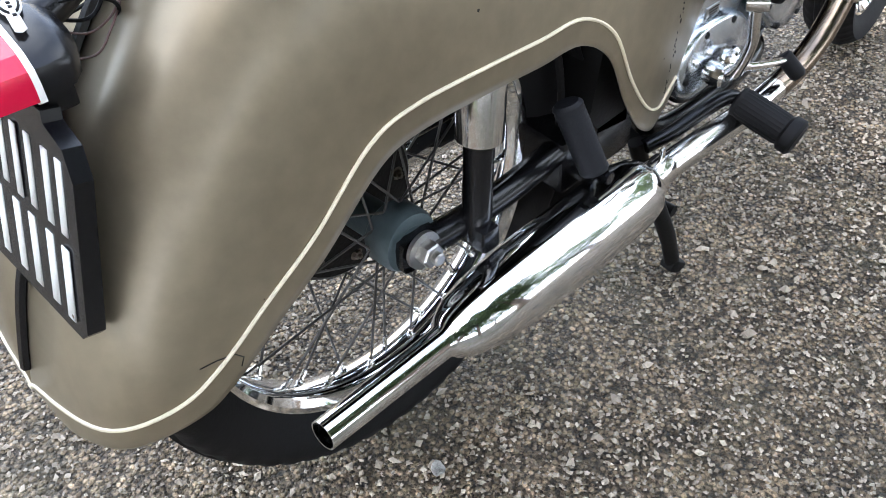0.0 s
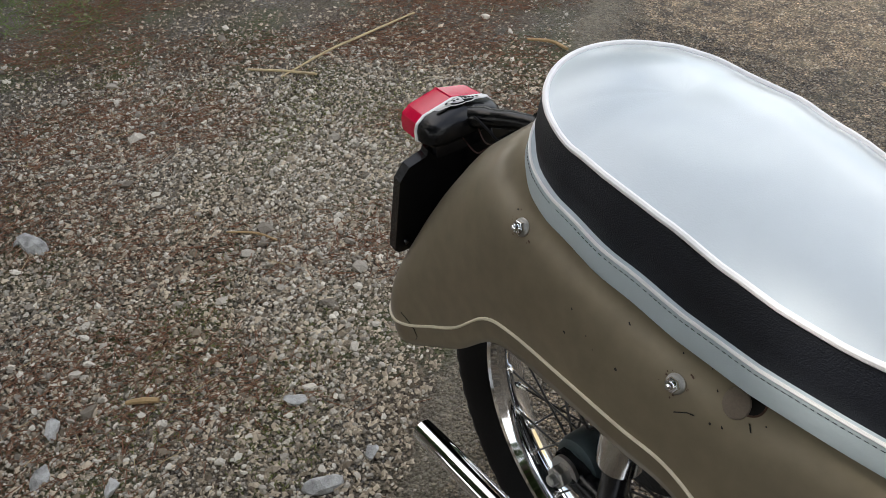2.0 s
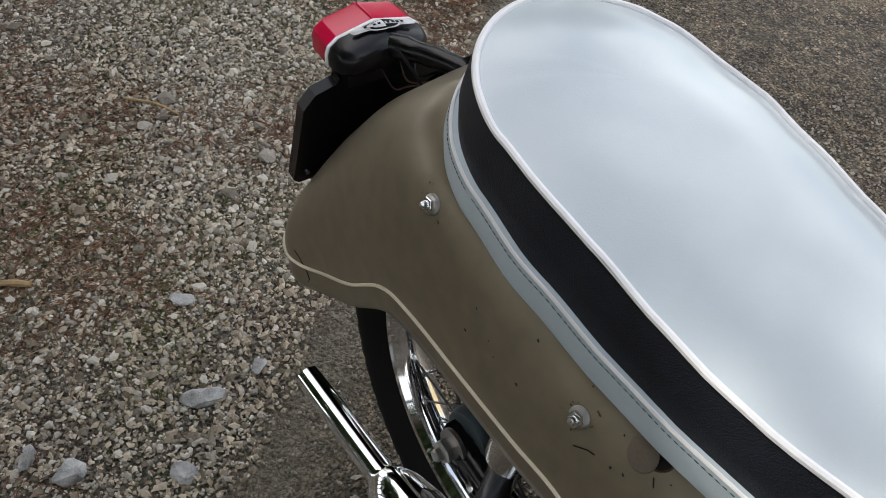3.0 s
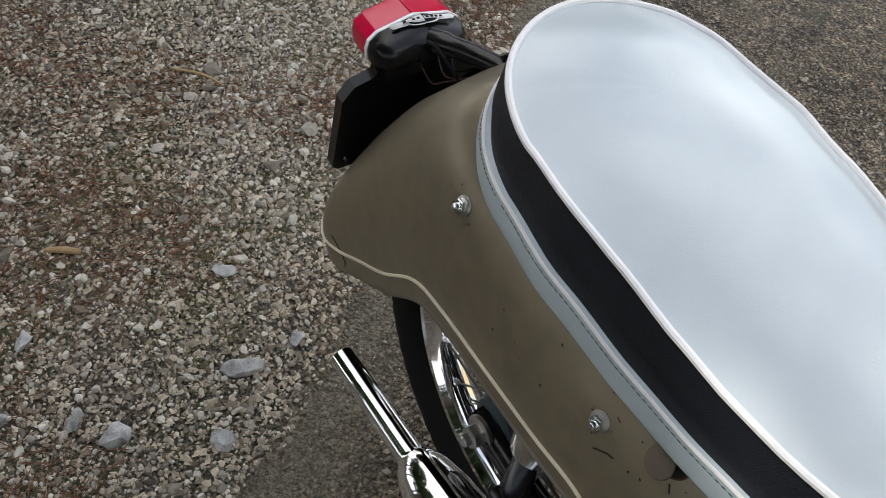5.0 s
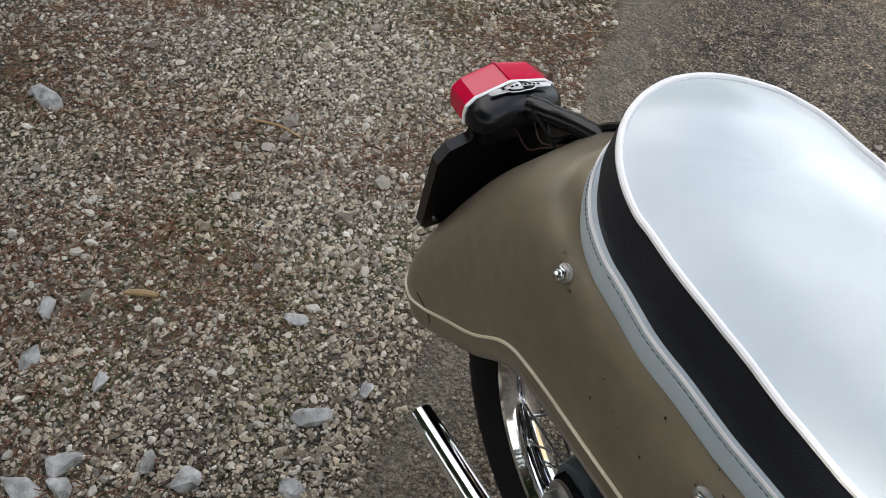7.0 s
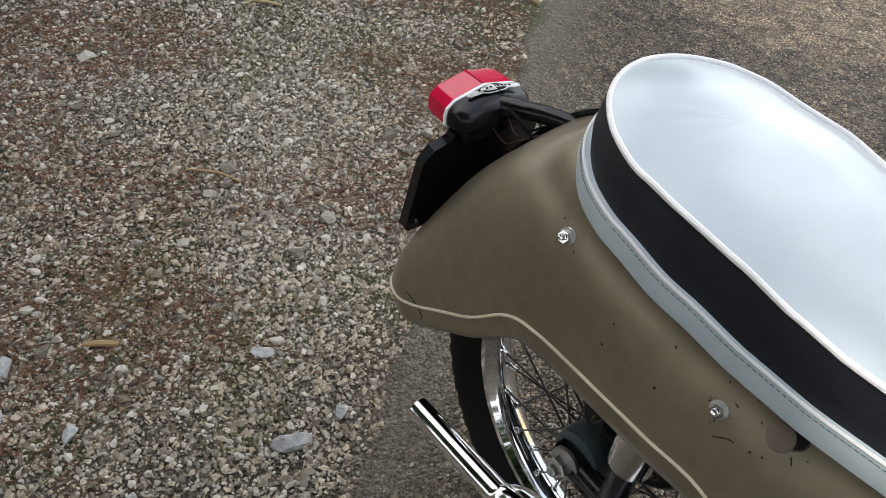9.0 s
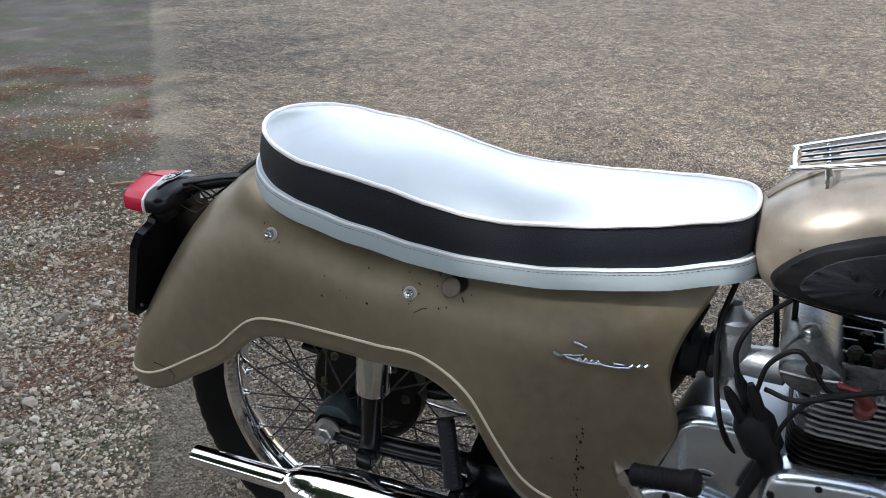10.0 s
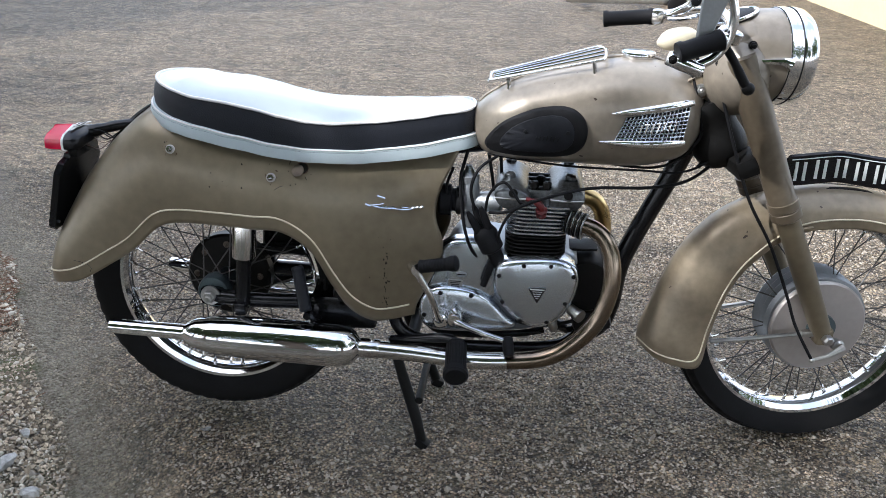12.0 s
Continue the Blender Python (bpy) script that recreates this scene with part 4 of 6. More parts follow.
for s in (1, -1):
    knee = curve([Vector(p) for p in ((0.599, 0.685), (0.613, 0.715), (0.645, 0.744), (0.698, 0.768), (0.752, 0.776), (0.785, 0.763), (0.8, 0.734), (0.795, 0.7), (0.77, 0.677), (0.715, 0.669), (0.627, 0.67))], 5, True)
    for name, k, lift, edge, mat, lab in (("knee_pad", 1.0, 0.011, 0.009, RUBBER, "black rubber knee pad"), ("pad_panel", 0.72, 0.0135, 0.002, DARK_GREY, "raised inner panel")):
        c = sum(knee, Vector((0, 0))) / len(knee)
        bm = bmesh.new()
        plate(bm, [c + (p - c) * k for p in knee], lambda x, z: tank_y(x, z) - 0.001, lift, edge, 0.002)
        if s < 0:
            bmesh.ops.scale(bm, verts=bm.verts, vec=(1, -1, 1))
        ob = part(name, bm, mat, tank, lab)
    bm = bmesh.new()
    for x0, dz in ((0.68, 0.0), (0.762, 0.002)):
        lathe(bm, [(0.004, 0), (0.004, 0.002), (0.001, 0.003)], axis((x0, -(tank_y(x0, 0.722) + 0.0145) * s, 0.726 + dz), (0, -s, 0)), 10)
    for i in range(7):
        x = 0.7 + 0.007 * i
        tube(bm, [(x, -(tank_y(x, 0.715) + 0.0158) * s, 0.71), (x + 0.003, -(tank_y(x, 0.715) + 0.0158) * s, 0.72 - 0.001 * abs(i - 3))], 0.0012, 5)
    part("pad_mark", bm, RUBBER, tank)
    # grille badge: two chrome wings, mesh of bars, backing
    bm = bmesh.new()
    quad = [Vector(q) for q in ((0.852, 0.714), (0.983, 0.72), (0.99, 0.783), (0.872, 0.761))]
    plate(bm, [quad[0].lerp(quad[1], i / 6) for i in range(6)] + [quad[1].lerp(quad[2], i / 4) for i in range(4)] + [quad[2].lerp(quad[3], i / 6) for i in range(6)] + [quad[3].lerp(quad[0], i / 4) for i in range(4)], lambda x, z: tank_y(x, z) - 0.001, 0.004, 0.001)
    if s < 0:
        bmesh.ops.scale(bm, verts=bm.verts, vec=(1, -1, 1))
    badge = part("tank_badge", bm, SOOT, tank, "chrome grille badge with two wings")

    def on(p, lift):
        return Vector((p.x, -(tank_y(p.x, p.y) + lift) * s, p.y))

    for i in range(1, 8):
        bm = bmesh.new()
        tube(bm, [on(quad[0].lerp(quad[3], i / 8).lerp(quad[1].lerp(quad[2], i / 8), j / 6), 0.0066) for j in range(7)], 0.0017, 5)
        part("grille_bar", bm, ALLOY, badge)
    for i in range(0, 17):
        bm = bmesh.new()
        tube(bm, [on(quad[0].lerp(quad[1], i / 16).lerp(quad[3].lerp(quad[2], i / 16), j / 4), 0.006) for j in range(5)], 0.0012, 5)
        part("grille_bar", bm, ALLOY, badge)
    for a, b, c in (((0.843, 0.768), (0.915, 0.778), (0.996, 0.791)), ((0.822, 0.712), (0.9, 0.711), (0.986, 0.714))):
        bm = bmesh.new()
        pts = curve([Vector(p) for p in (a, b, c)], 6)
        tube(bm, [on(p, 0.006) for p in pts], [0.0012, 0.0032, 0.005, 0.0064, 0.0074, 0.008, 0.0084, 0.0086, 0.0088, 0.0089, 0.0086, 0.0078, 0.0062], 12)
        part("wing", bm, CHROME, badge, "polished chrome wing")
    for i in range(7):
        bm = bmesh.new()
        x = 0.897 + 0.011 * i
        z0 = 0.731 + 0.0015 * i
        tube(bm, [on(Vector((x, z0)), 0.0085), on(Vector((x + 0.004, z0 + 0.018)), 0.0085)], 0.0021, 6)
        if i % 2:
            tube(bm, [on(Vector((x - 0.002, z0 + 0.017)), 0.0085), on(Vector((x + 0.007, z0 + 0.018)), 0.0085)], 0.0018, 6)
        part("raised_mark", bm, CHROME, badge)
bm = bmesh.new()
m = axis((0.897, 0.0, 0.852), (0.02, 0, 1))
lathe(bm, [(0.031, -0.008), (0.032, 0.0), (0.034, 0.003), (0.035, 0.011), (0.0335, 0.0145), (0.028, 0.016), (0.001, 0.017)], m, 40)
part("filler_cap", bm, CHROME, tank, "round chrome filler cap")

# parcel grid on the tank
grid_part = None
RACK = [[(0.611, 0.55 * y, 0.808), (0.725, 0.8 * y, 0.837), (0.828, y * 1.08, 0.8635)] for y in (-0.035, 0, 0.035)]
bm = bmesh.new()
loop = [(0.606, -0.03, 0.807), (0.612, -0.04, 0.808), (0.725, -0.059, 0.836), (0.812, -0.073, 0.858), (0.826, -0.064, 0.862), (0.832, 0, 0.867), (0.826, 0.064, 0.862), (0.812, 0.073, 0.858), (0.725, 0.059, 0.836), (0.612, 0.04, 0.808), (0.606, 0.03, 0.807), (0.604, 0, 0.809)]
tube(bm, curve(loop, 5, True), 0.0033, 10, closed=True)
grid_part = part("parcel_grid", bm, CHROME, bike, "chrome wire parcel grid above the tank")
for pts in RACK:
    bm = bmesh.new()
    tube(bm, curve(pts, 5), 0.0028, 8)
    part("rail", bm, CHROME, grid_part)
for x, z, w in ((0.64, 0.815, 0.045), (0.805, 0.856, 0.072)):
    for y in (-w, w):
        bm = bmesh.new()
        zt = (tank_secs[0][min(range(len(tank_secs[0])), key=lambda i: abs(tank_secs[0][i].x - x))]).y
        tube(bm, [(x, y, z), (x + 0.003, y, z - 0.015), (x + 0.004, y, zt - 0.03)], 0.0045, 8)
        part("foot", bm, CHROME, grid_part)
bm = bmesh.new()
tube(bm, [(0.64, -0.045, 0.812), (0.64, 0.045, 0.812)], 0.0025, 6)
part("crossbar", bm, CHROME, grid_part)

# engine
SET[0] = False
flat_y = lambda d: (lambda x, z: d)
outline_2d = lambda pts, n=5: curve([Vector(q) for q in pts], n, True)
bm = bmesh.new()
plate(bm, outline_2d(((0.475, 0.3), (0.47, 0.33), (0.5, 0.37), (0.525, 0.43), (0.56, 0.465), (0.64, 0.452), (0.78, 0.452), (0.808, 0.415), (0.795, 0.34), (0.76, 0.285), (0.69, 0.262), (0.6, 0.255), (0.52, 0.262), (0.485, 0.28)), 4), flat_y(-0.085), 0.16, 0.015, 0)
engine = part("engine", bm, ALLOY_RAW, bike, "polished alloy twin cylinder engine", 45)
bm = bmesh.new()
plate(bm, outline_2d(((0.482, 0.345), (0.5, 0.4), (0.512, 0.45), (0.522, 0.462), (0.545, 0.474), (0.6, 0.474), (0.637, 0.462), (0.645, 0.43), (0.645, 0.36), (0.6, 0.32), (0.53, 0.32))), flat_y(0.05), 0.036, 0.014, 0.004)
inner = part("inner_cover", bm, ALLOY, engine, "rounded alloy inner cover")
bm = bmesh.new()
plate(bm, outline_2d(((0.468, 0.319), (0.473, 0.343), (0.489, 0.362), (0.517, 0.372), (0.573, 0.369), (0.621, 0.349), (0.661, 0.31), (0.683, 0.289), (0.667, 0.276), (0.6, 0.266), (0.526, 0.262), (0.49, 0.268), (0.472, 0.287))), flat_y(0.06), 0.044, 0.018, 0.006)
gearbox = part("gearbox_cover", bm, ALLOY, engine, "polished alloy gearbox cover")
bm = bmesh.new()
plate(bm, outline_2d(((0.629, 0.378), (0.63, 0.413), (0.638, 0.436), (0.656, 0.446), (0.706, 0.453), (0.758, 0.454), (0.792, 0.443), (0.808, 0.415), (0.807, 0.385), (0.796, 0.348), (0.767, 0.307), (0.726, 0.289), (0.7, 0.294), (0.677, 0.31), (0.645, 0.344))), flat_y(0.07), 0.05, 0.018, 0.006)
timing = part("timing_cover", bm, ALLOY, engine, "polished triangular alloy timing cover")
for x, z in ((0.692, 0.437), (0.748, 0.439), (0.796, 0.418), (0.782, 0.356), (0.746, 0.31), (0.69, 0.308), (0.65, 0.352), (0.641, 0.412)):
    bm = bmesh.new()
    lathe(bm, [(0.005, -0.014), (0.005, 0.001), (0.004, 0.0025), (0.001, 0.0025)], axis((x, -0.1185, z), (0, -1, 0)), 14)
    box(bm, axis((x, -0.1212, z), (0, -1, 0)) @ pose(0, 0, 0, 0, 0, 40), 0.008, 0.0014, 0.001)
    part("screw", bm, SOOT, timing)
for x, z in ((0.517, 0.357), (0.583, 0.355), (0.482, 0.303), (0.617, 0.31)):
    bm = bmesh.new()
    lathe(bm, [(0.0055, -0.014), (0.0055, 0.001), (0.0045, 0.0025), (0.001, 0.0025)], axis((x, -0.1035, z), (0, -1, 0)), 14)
    box(bm, axis((x, -0.1062, z), (0, -1, 0)) @ pose(0, 0, 0, 0, 0, 20), 0.009, 0.0014, 0.001)
    part("screw", bm, SOOT, gearbox)
# triangular maker's plate, as plain shapes
bm = bmesh.new()
tri = [Vector(q) for q in ((0.702, 0.391), (0.742, 0.393), (0.723, 0.355))]
ring = [tri[i].lerp(tri[(i + 1) % 3], t) for i in range(3) for t in (0.06, 0.35, 0.65, 0.94)]
plate(bm, ring, flat_y(0.1245), 0.0018, 0.0004)
mark = part("maker_plate", bm, GREASE, timing, "small dark triangular plate with pale lines")
bm = bmesh.new()
tube(bm, [(q.x, -0.1262, q.y) for q in ring], 0.0009, 5, closed=True)
part("border", bm, ALLOY, mark)
for z, w in ((0.388, 0.015), (0.383, 0.01), (0.378, 0.008), (0.373, 0.0055), (0.3675, 0.003)):
    bm = bmesh.new()
    box(bm, pose(0.7225, -0.1266, z), w * 2, 0.0006, 0.0022 if z > 0.387 else 0.001)
    part("line", bm, WHITE, mark)
bm = bmesh.new()
lathe(bm, [(0.0125, -0.006), (0.0125, 0.002), (0.011, 0.003), (0.001, 0.003)], axis((0.56, -0.0885, 0.398), (0, -1, 0.05)) @ Matrix.Diagonal((1, 0.5, 1, 1)), 24)
part("oval_plug", bm, ALLOY_RAW, inner)
bm = bmesh.new()
box(bm, pose(0.56, -0.0922, 0.398), 0.018, 0.001, 0.0022)
part("plug_slot", bm, SOOT, inner)
bm = bmesh.new()
box(bm, pose(0.547, -0.0895, 0.376), 0.031, 0.003, 0.017, 0.001)
plate_ob = part("instruction_plate", bm, STEEL, inner, "small engraved plate")
for i in range(4):
    bm = bmesh.new()
    box(bm, pose(0.547, -0.0912, 0.3815 - 0.004 * i), 0.024 - 0.003 * i, 0.001, 0.0016)
    part("line", bm, SOOT, plate_ob)

# kick starter
bm = bmesh.new()
tube(bm, curve([(0.52, -0.135, 0.309), (0.517, -0.155, 0.325), (0.506, -0.172, 0.373), (0.488, -0.178, 0.412), (0.475, -0.182, 0.437), (0.471, -0.184, 0.447)], 5), [0.0095] * 6 + [0.0075] * 20, 12)
lathe(bm, [(0.015, 0), (0.0165, 0.004), (0.0165, 0.026), (0.013, 0.03), (0.001, 0.03)], axis((0.52, -0.112, 0.307), (0, -1, 0)), 20)
lathe(bm, [(0.0125, -0.014), (0.0135, 0), (0.0125, 0.012)], axis((0.472, -0.186, 0.449), (0.5, -1, 0.1)), 14)
kick = part("kick_starter", bm, CHROME_WORN, bike, "worn chrome kick starter with rubber pedal")
bm = bmesh.new()
m = axis((0.482, -0.196, 0.457), (0.9, -0.12, 0.2))
prof = [(0.012, 0), (0.0145, 0.003), (0.0135, 0.008)]
for k in range(9):
    prof += [(0.0135, 0.01 + 0.0058 * k), (0.0128, 0.0115 + 0.0058 * k), (0.0135, 0.013 + 0.0058 * k)]
prof += [(0.0165, 0.068), (0.0165, 0.077), (0.012, 0.081), (0.004, 0.082)]
lathe(bm, prof, m, 20)
part("pedal_rubber", bm, RUBBER, kick, "ribbed black rubber pedal")
# gear lever
bm = bmesh.new()
tube(bm, curve([(0.55, -0.135, 0.31), (0.575, -0.145, 0.302), (0.625, -0.152, 0.287), (0.666, -0.156, 0.277)], 5), [0.0085] * 4 + [0.0062] * 12, 12)
lathe(bm, [(0.015, 0), (0.0165, 0.004), (0.0165, 0.022), (0.013, 0.028), (0.001, 0.029)], axis((0.55, -0.115, 0.312), (0, -1, 0)), 20)
lathe(bm, [(0.006, 0), (0.0065, 0.008), (0.001, 0.01)], axis((0.55, -0.13, 0.328), (0, -0.3, 1)), 8)
gear = part("gear_lever", bm, CHROME_WORN, bike, "worn chrome gear lever with rubber toe piece")
bm = bmesh.new()
lathe(bm, [(0.009, 0), (0.012, 0.003), (0.012, 0.036), (0.009, 0.041), (0.001, 0.041)], axis((0.665, -0.148, 0.283), (0.12, -0.7, -0.62)), 16)
part("toe_rubber", bm, RUBBER, gear)


def slab(bm, cx, cy, cz, sx, sy, th, r):
    """A flat fin with rounded corners."""
    pts = []
    for qx, qy, a0 in ((1, 1, 0), (-1, 1, 90), (-1, -1, 180), (1, -1, 270)):
        for k in range(4):
            a = radians(a0 + 30 * k)
            pts.append((cx + qx * (sx / 2 - r) + r * math.cos(a), cy + qy * (sy / 2 - r) + r * math.sin(a)))
    loft(bm, [[(x, y, cz - th / 2) for x, y in pts], [(x, y, cz + th / 2) for x, y in pts]])


bm = bmesh.new()
slab(bm, 0.713, 0, 0.475, 0.1, 0.17, 0.08, 0.03)
barrel = part("cylinder_block", bm, SOOT, engine, "black iron cylinders with thin fins")
for i in range(6):
    bm = bmesh.new()
    slab(bm, 0.713, 0, 0.453 + 0.0082 * i, 0.129, 0.2, 0.0028, 0.034)
    part("fin", bm, SOOT, barrel)
bm = bmesh.new()
slab(bm, 0.722, 0, 0.537, 0.105, 0.17, 0.075, 0.03)
head = part("cylinder_head", bm, HEAD_ALLOY, engine, "cast alloy cylinder head with fins")
for i in range(8):
    bm = bmesh.new()
    slab(bm, 0.716 + 0.0013 * i, 0, 0.5025 + 0.0084 * i, 0.132 + 0.0026 * i, 0.205, 0.0036, 0.032)
    part("fin", bm, ALLOY, head)
for x, lean in ((0.66, -0.25), (0.772, 0.25)):
    bm = bmesh.new()
    sec = []
    for y in (-0.1, -0.098, -0.09, -0.072, -0.055, -0.03, 0.03, 0.055, 0.072, 0.09, 0.098, 0.1):
        k = 0.86 if abs(y) > 0.099 else (0.95 if abs(y) > 0.095 else 1)
        rise = 0.6 + 0.4 * step((0.1 - abs(y)) / 0.045)
        pts = []
        for i in range(24):
            a = 2 * math.pi * i / 24
            up = max(0.0, math.sin(a))
            pts.append((x + lean * 0.03 * math.sin(a) + (0.037 - 0.012 * up) * k * math.copysign(abs(math.cos(a)) ** 0.6, math.cos(a)), y, 0.582 + 0.03 * k * (rise if up else 1.0) * math.copysign(abs(math.sin(a)) ** 0.8, math.sin(a))))
        sec.append(pts)
    loft(bm, sec)
    rb = part("rocker_box", bm, HEAD_ALLOY, engine, "rounded alloy rocker box", 50)
    bm = bmesh.new()
    lathe(bm, [(0.0095, 0), (0.0095, 0.003), (0.008, 0.005)], axis((x + 0.002, -0.0985, 0.589), (0, -1, 0.25)), 16)
    part("spindle_nut", bm, SOOT, rb)
    bm = bmesh.new()
    tube(bm, [(x - 0.034, -0.0995, 0.578), (x, -0.1005, 0.576), (x + 0.034, -0.0995, 0.578)], 0.0022, 6)
    part("joint", bm, STEEL, rb)
    for y in (-0.055, 0.055):
        bm = bmesh.new()
        lathe(bm, [(0.011, 0), (0.0125, 0.003), (0.0125, 0.01), (0.009, 0.013), (0.001, 0.014)], axis((x + lean * 0.02, y, 0.608), (lean, 0, 1)), 6)
        part("rocker_cap", bm, HEAD_ALLOY, rb)
for i in range(5):
    bm = bmesh.new()
    box(bm, pose(0.716, -0.075 + 0.03 * i, 0.577), 0.05, 0.004, 0.026, 0.001)
    part("valley_fin", bm, HEAD_ALLOY, head)
for x, y in ((0.705, -0.06), (0.731, -0.06), (0.718, -0.02)):
    bm = bmesh.new()
    tube(bm, [(x, y, 0.56), (x, y, 0.605)], 0.006, 8)
    lathe(bm, [(0.009, 0), (0.009, 0.01), (0.006, 0.012)], axis((x, y, 0.592), (0, 0, 1)), 6)
    part("head_bolt", bm, SOOT, head)
# red plug cap with its lead
bm = bmesh.new()
tube(bm, curve([(0.722, -0.105, 0.55), (0.72, -0.113, 0.565), (0.709, -0.116, 0.579), (0.688, -0.114, 0.583)], 4), [0.008] * 9 + [0.0045] * 4, 10)
lathe(bm, [(0.011, 0), (0.012, 0.005), (0.012, 0.018), (0.008, 0.022)], axis((0.721, -0.1, 0.545), (0, -0.6, 0.9)), 12)
part("plug_cap", bm, RED_WIRE, engine, "dark red spark plug cap")
SET[0] = True
# carburettor, air hose
bm = bmesh.new()
lathe(bm, [(0.012, -0.06), (0.016, -0.055), (0.016, -0.02), (0.021, -0.015), (0.021, 0.035), (0.018, 0.045), (0.021, 0.047), (0.021, 0.06), (0.012, 0.065), (0.006, 0.08)], axis((0.562, -0.04, 0.585), (0.0, 0, 1)), 24)
lathe(bm, [(0.018, 0), (0.02, 0.03), (0.022, 0.034), (0.022, 0.06), (0.015, 0.065)], axis((0.565, -0.04, 0.585), (1, 0, -0.05)), 20)
lathe(bm, [(0.01, 0), (0.01, 0.03), (0.007, 0.034)], axis((0.565, -0.055, 0.56), (0.2, -1, 0)), 12)
carb = part("carburettor", bm, ALLOY_RAW, engine, "grey alloy carburettor")
bm = bmesh.new()
lathe(bm, [(0.022, 0), (0.03, 0.004), (0.03, 0.012), (0.024, 0.015), (0.024, 0.022), (0.032, 0.025), (0.034, 0.045), (0.03, 0.05)], axis((0.548, -0.04, 0.585), (-1, 0, 0.05)), 24)
part("air_hose", bm, RUBBER, carb, "black rubber air hose")
# distributor
SET[0] = False
bm = bmesh.new()
m = axis((0.626, -0.094, 0.458), (-0.42, -0.04, 0.9))
lathe(bm, [(0.012, -0.045), (0.016, -0.03), (0.016, 0.0), (0.025, 0.006), (0.026, 0.042), (0.021, 0.054), (0.016, 0.06), (0.001, 0.062)], m, 20)
tube(bm, [(0.628, -0.092, 0.44), (0.617, -0.1, 0.41), (0.607, -0.104, 0.38)], [0.009, 0.0085, 0.007], 12)
dist = part("distributor", bm, RUBBER, engine, "black distributor with rubber boots")
for dx, dy in ((-0.012, 0), (0.008, -0.01), (0.01, 0.012)):
    bm = bmesh.new()
    p = m @ Vector((dx, dy, 0.055))
    q = m @ Vector((dx * 1.3, dy * 1.3, 0.105))
    tube(bm, [p, p.lerp(q, 0.7), q], [0.0085, 0.0075, 0.004], 10)
    part("boot", bm, RUBBER, dist)
# cables, pipes and leads
SET[0] = True
LEADS = [
    (0.0032, [(0.575, -0.095, 0.59), (0.568, -0.1, 0.64), (0.585, -0.1, 0.685), (0.62, -0.07, 0.7)]),
    (0.003, [(0.595, -0.09, 0.58), (0.605, -0.1, 0.63), (0.635, -0.11, 0.66), (0.665, -0.115, 0.62), (0.68, -0.115, 0.613)]),
    (0.0032, [(0.605, -0.085, 0.58), (0.64, -0.12, 0.6), (0.7, -0.13, 0.632), (0.8, -0.12, 0.655), (0.92, -0.09, 0.645), (1.0, -0.07, 0.655), (1.06, -0.06, 0.71), (1.07, -0.05, 0.76)]),
    (0.0024, [(0.6, -0.06, 0.7), (0.75, -0.085, 0.688), (0.9, -0.085, 0.68), (0.98, -0.08, 0.675), (1.04, -0.075, 0.705), (1.08, -0.07, 0.76)]),
    (0.0028, [(0.6, -0.03, 0.69), (0.8, -0.055, 0.685), (0.93, -0.065, 0.678), (1.0, -0.06, 0.715), (1.04, -0.05, 0.78)]),
    (0.0035, [(0.59, -0.08, 0.46), (0.565, -0.09, 0.5), (0.55, -0.08, 0.56), (0.545, -0.06, 0.64), (0.56, -0.04, 0.7)]),
    (0.003, [(0.62, -0.1, 0.49), (0.625, -0.115, 0.55), (0.65, -0.12, 0.6), (0.69, -0.12, 0.625)]),
    (0.003, [(0.53, -0.05, 0.665), (0.515, -0.06, 0.62), (0.52, -0.06, 0.56)]),
    (0.0035, [(0.6, -0.02, 0.7), (0.61, -0.02, 0.62), (0.612, -0.02, 0.56)]),
    (0.0035, [(0.625, -0.02, 0.7), (0.628, -0.02, 0.63), (0.62, -0.02, 0.56)]),
    (0.004, [(0.61, -0.075, 0.34), (0.68, -0.085, 0.315), (0.76, -0.08, 0.315), (0.83, -0.06, 0.34), (0.86, -0.04, 0.4)]),
]
for r, pts in LEADS:
    bm = bmesh.new()
    tube(bm, curve(pts, 8), r, 8)
    part("cable", bm, RUBBER, bike)
bm = bmesh.new()
tube(bm, curve([(0.46, -0.07, 0.32), (0.49, -0.085, 0.292), (0.55, -0.085, 0.283), (0.66, -0.082, 0.286), (0.72, -0.07, 0.29)], 5), 0.008, 8)
part("oil_pipe", bm, BLACK, bike)
bm = bmesh.new()
lathe(bm, [(0.012, 0), (0.012, 0.02), (0.014, 0.022), (0.014, 0.03)], axis((0.775, -0.095, 0.36), (0.6, -0.7, -0.1)), 14)
lathe(bm, [(0.01, 0), (0.01, 0.025), (0.006, 0.03)], axis((0.735, -0.09, 0.335), (0.2, -0.2, -1)), 10)
part("oil_unions", bm, STEEL, engine)
SET[0] = False
bm = bmesh.new()
lathe(bm, [(0.001, -0.07), (0.055, -0.07), (0.06, -0.064), (0.06, 0.064), (0.055, 0.07), (0.001, 0.07)], axis((0.83, 0, 0.375), (0, 1, 0)), 32)
box(bm, pose(0.835, 0, 0.34, 0, -12, 0), 0.085, 0.13, 0.16, 0.015)
gen = part("generator", bm, SOOT, engine, "dull black generator and mounting behind the pipes")
bm = bmesh.new()
box(bm, pose(0.818, -0.01, 0.448, 0, -2, 0), 0.06, 0.06, 0.006, 0.002)
part("generator_plate", bm, SOOT, gen, "flat black engine plate")

# tail: lamp, plate, wires
SET[0] = False


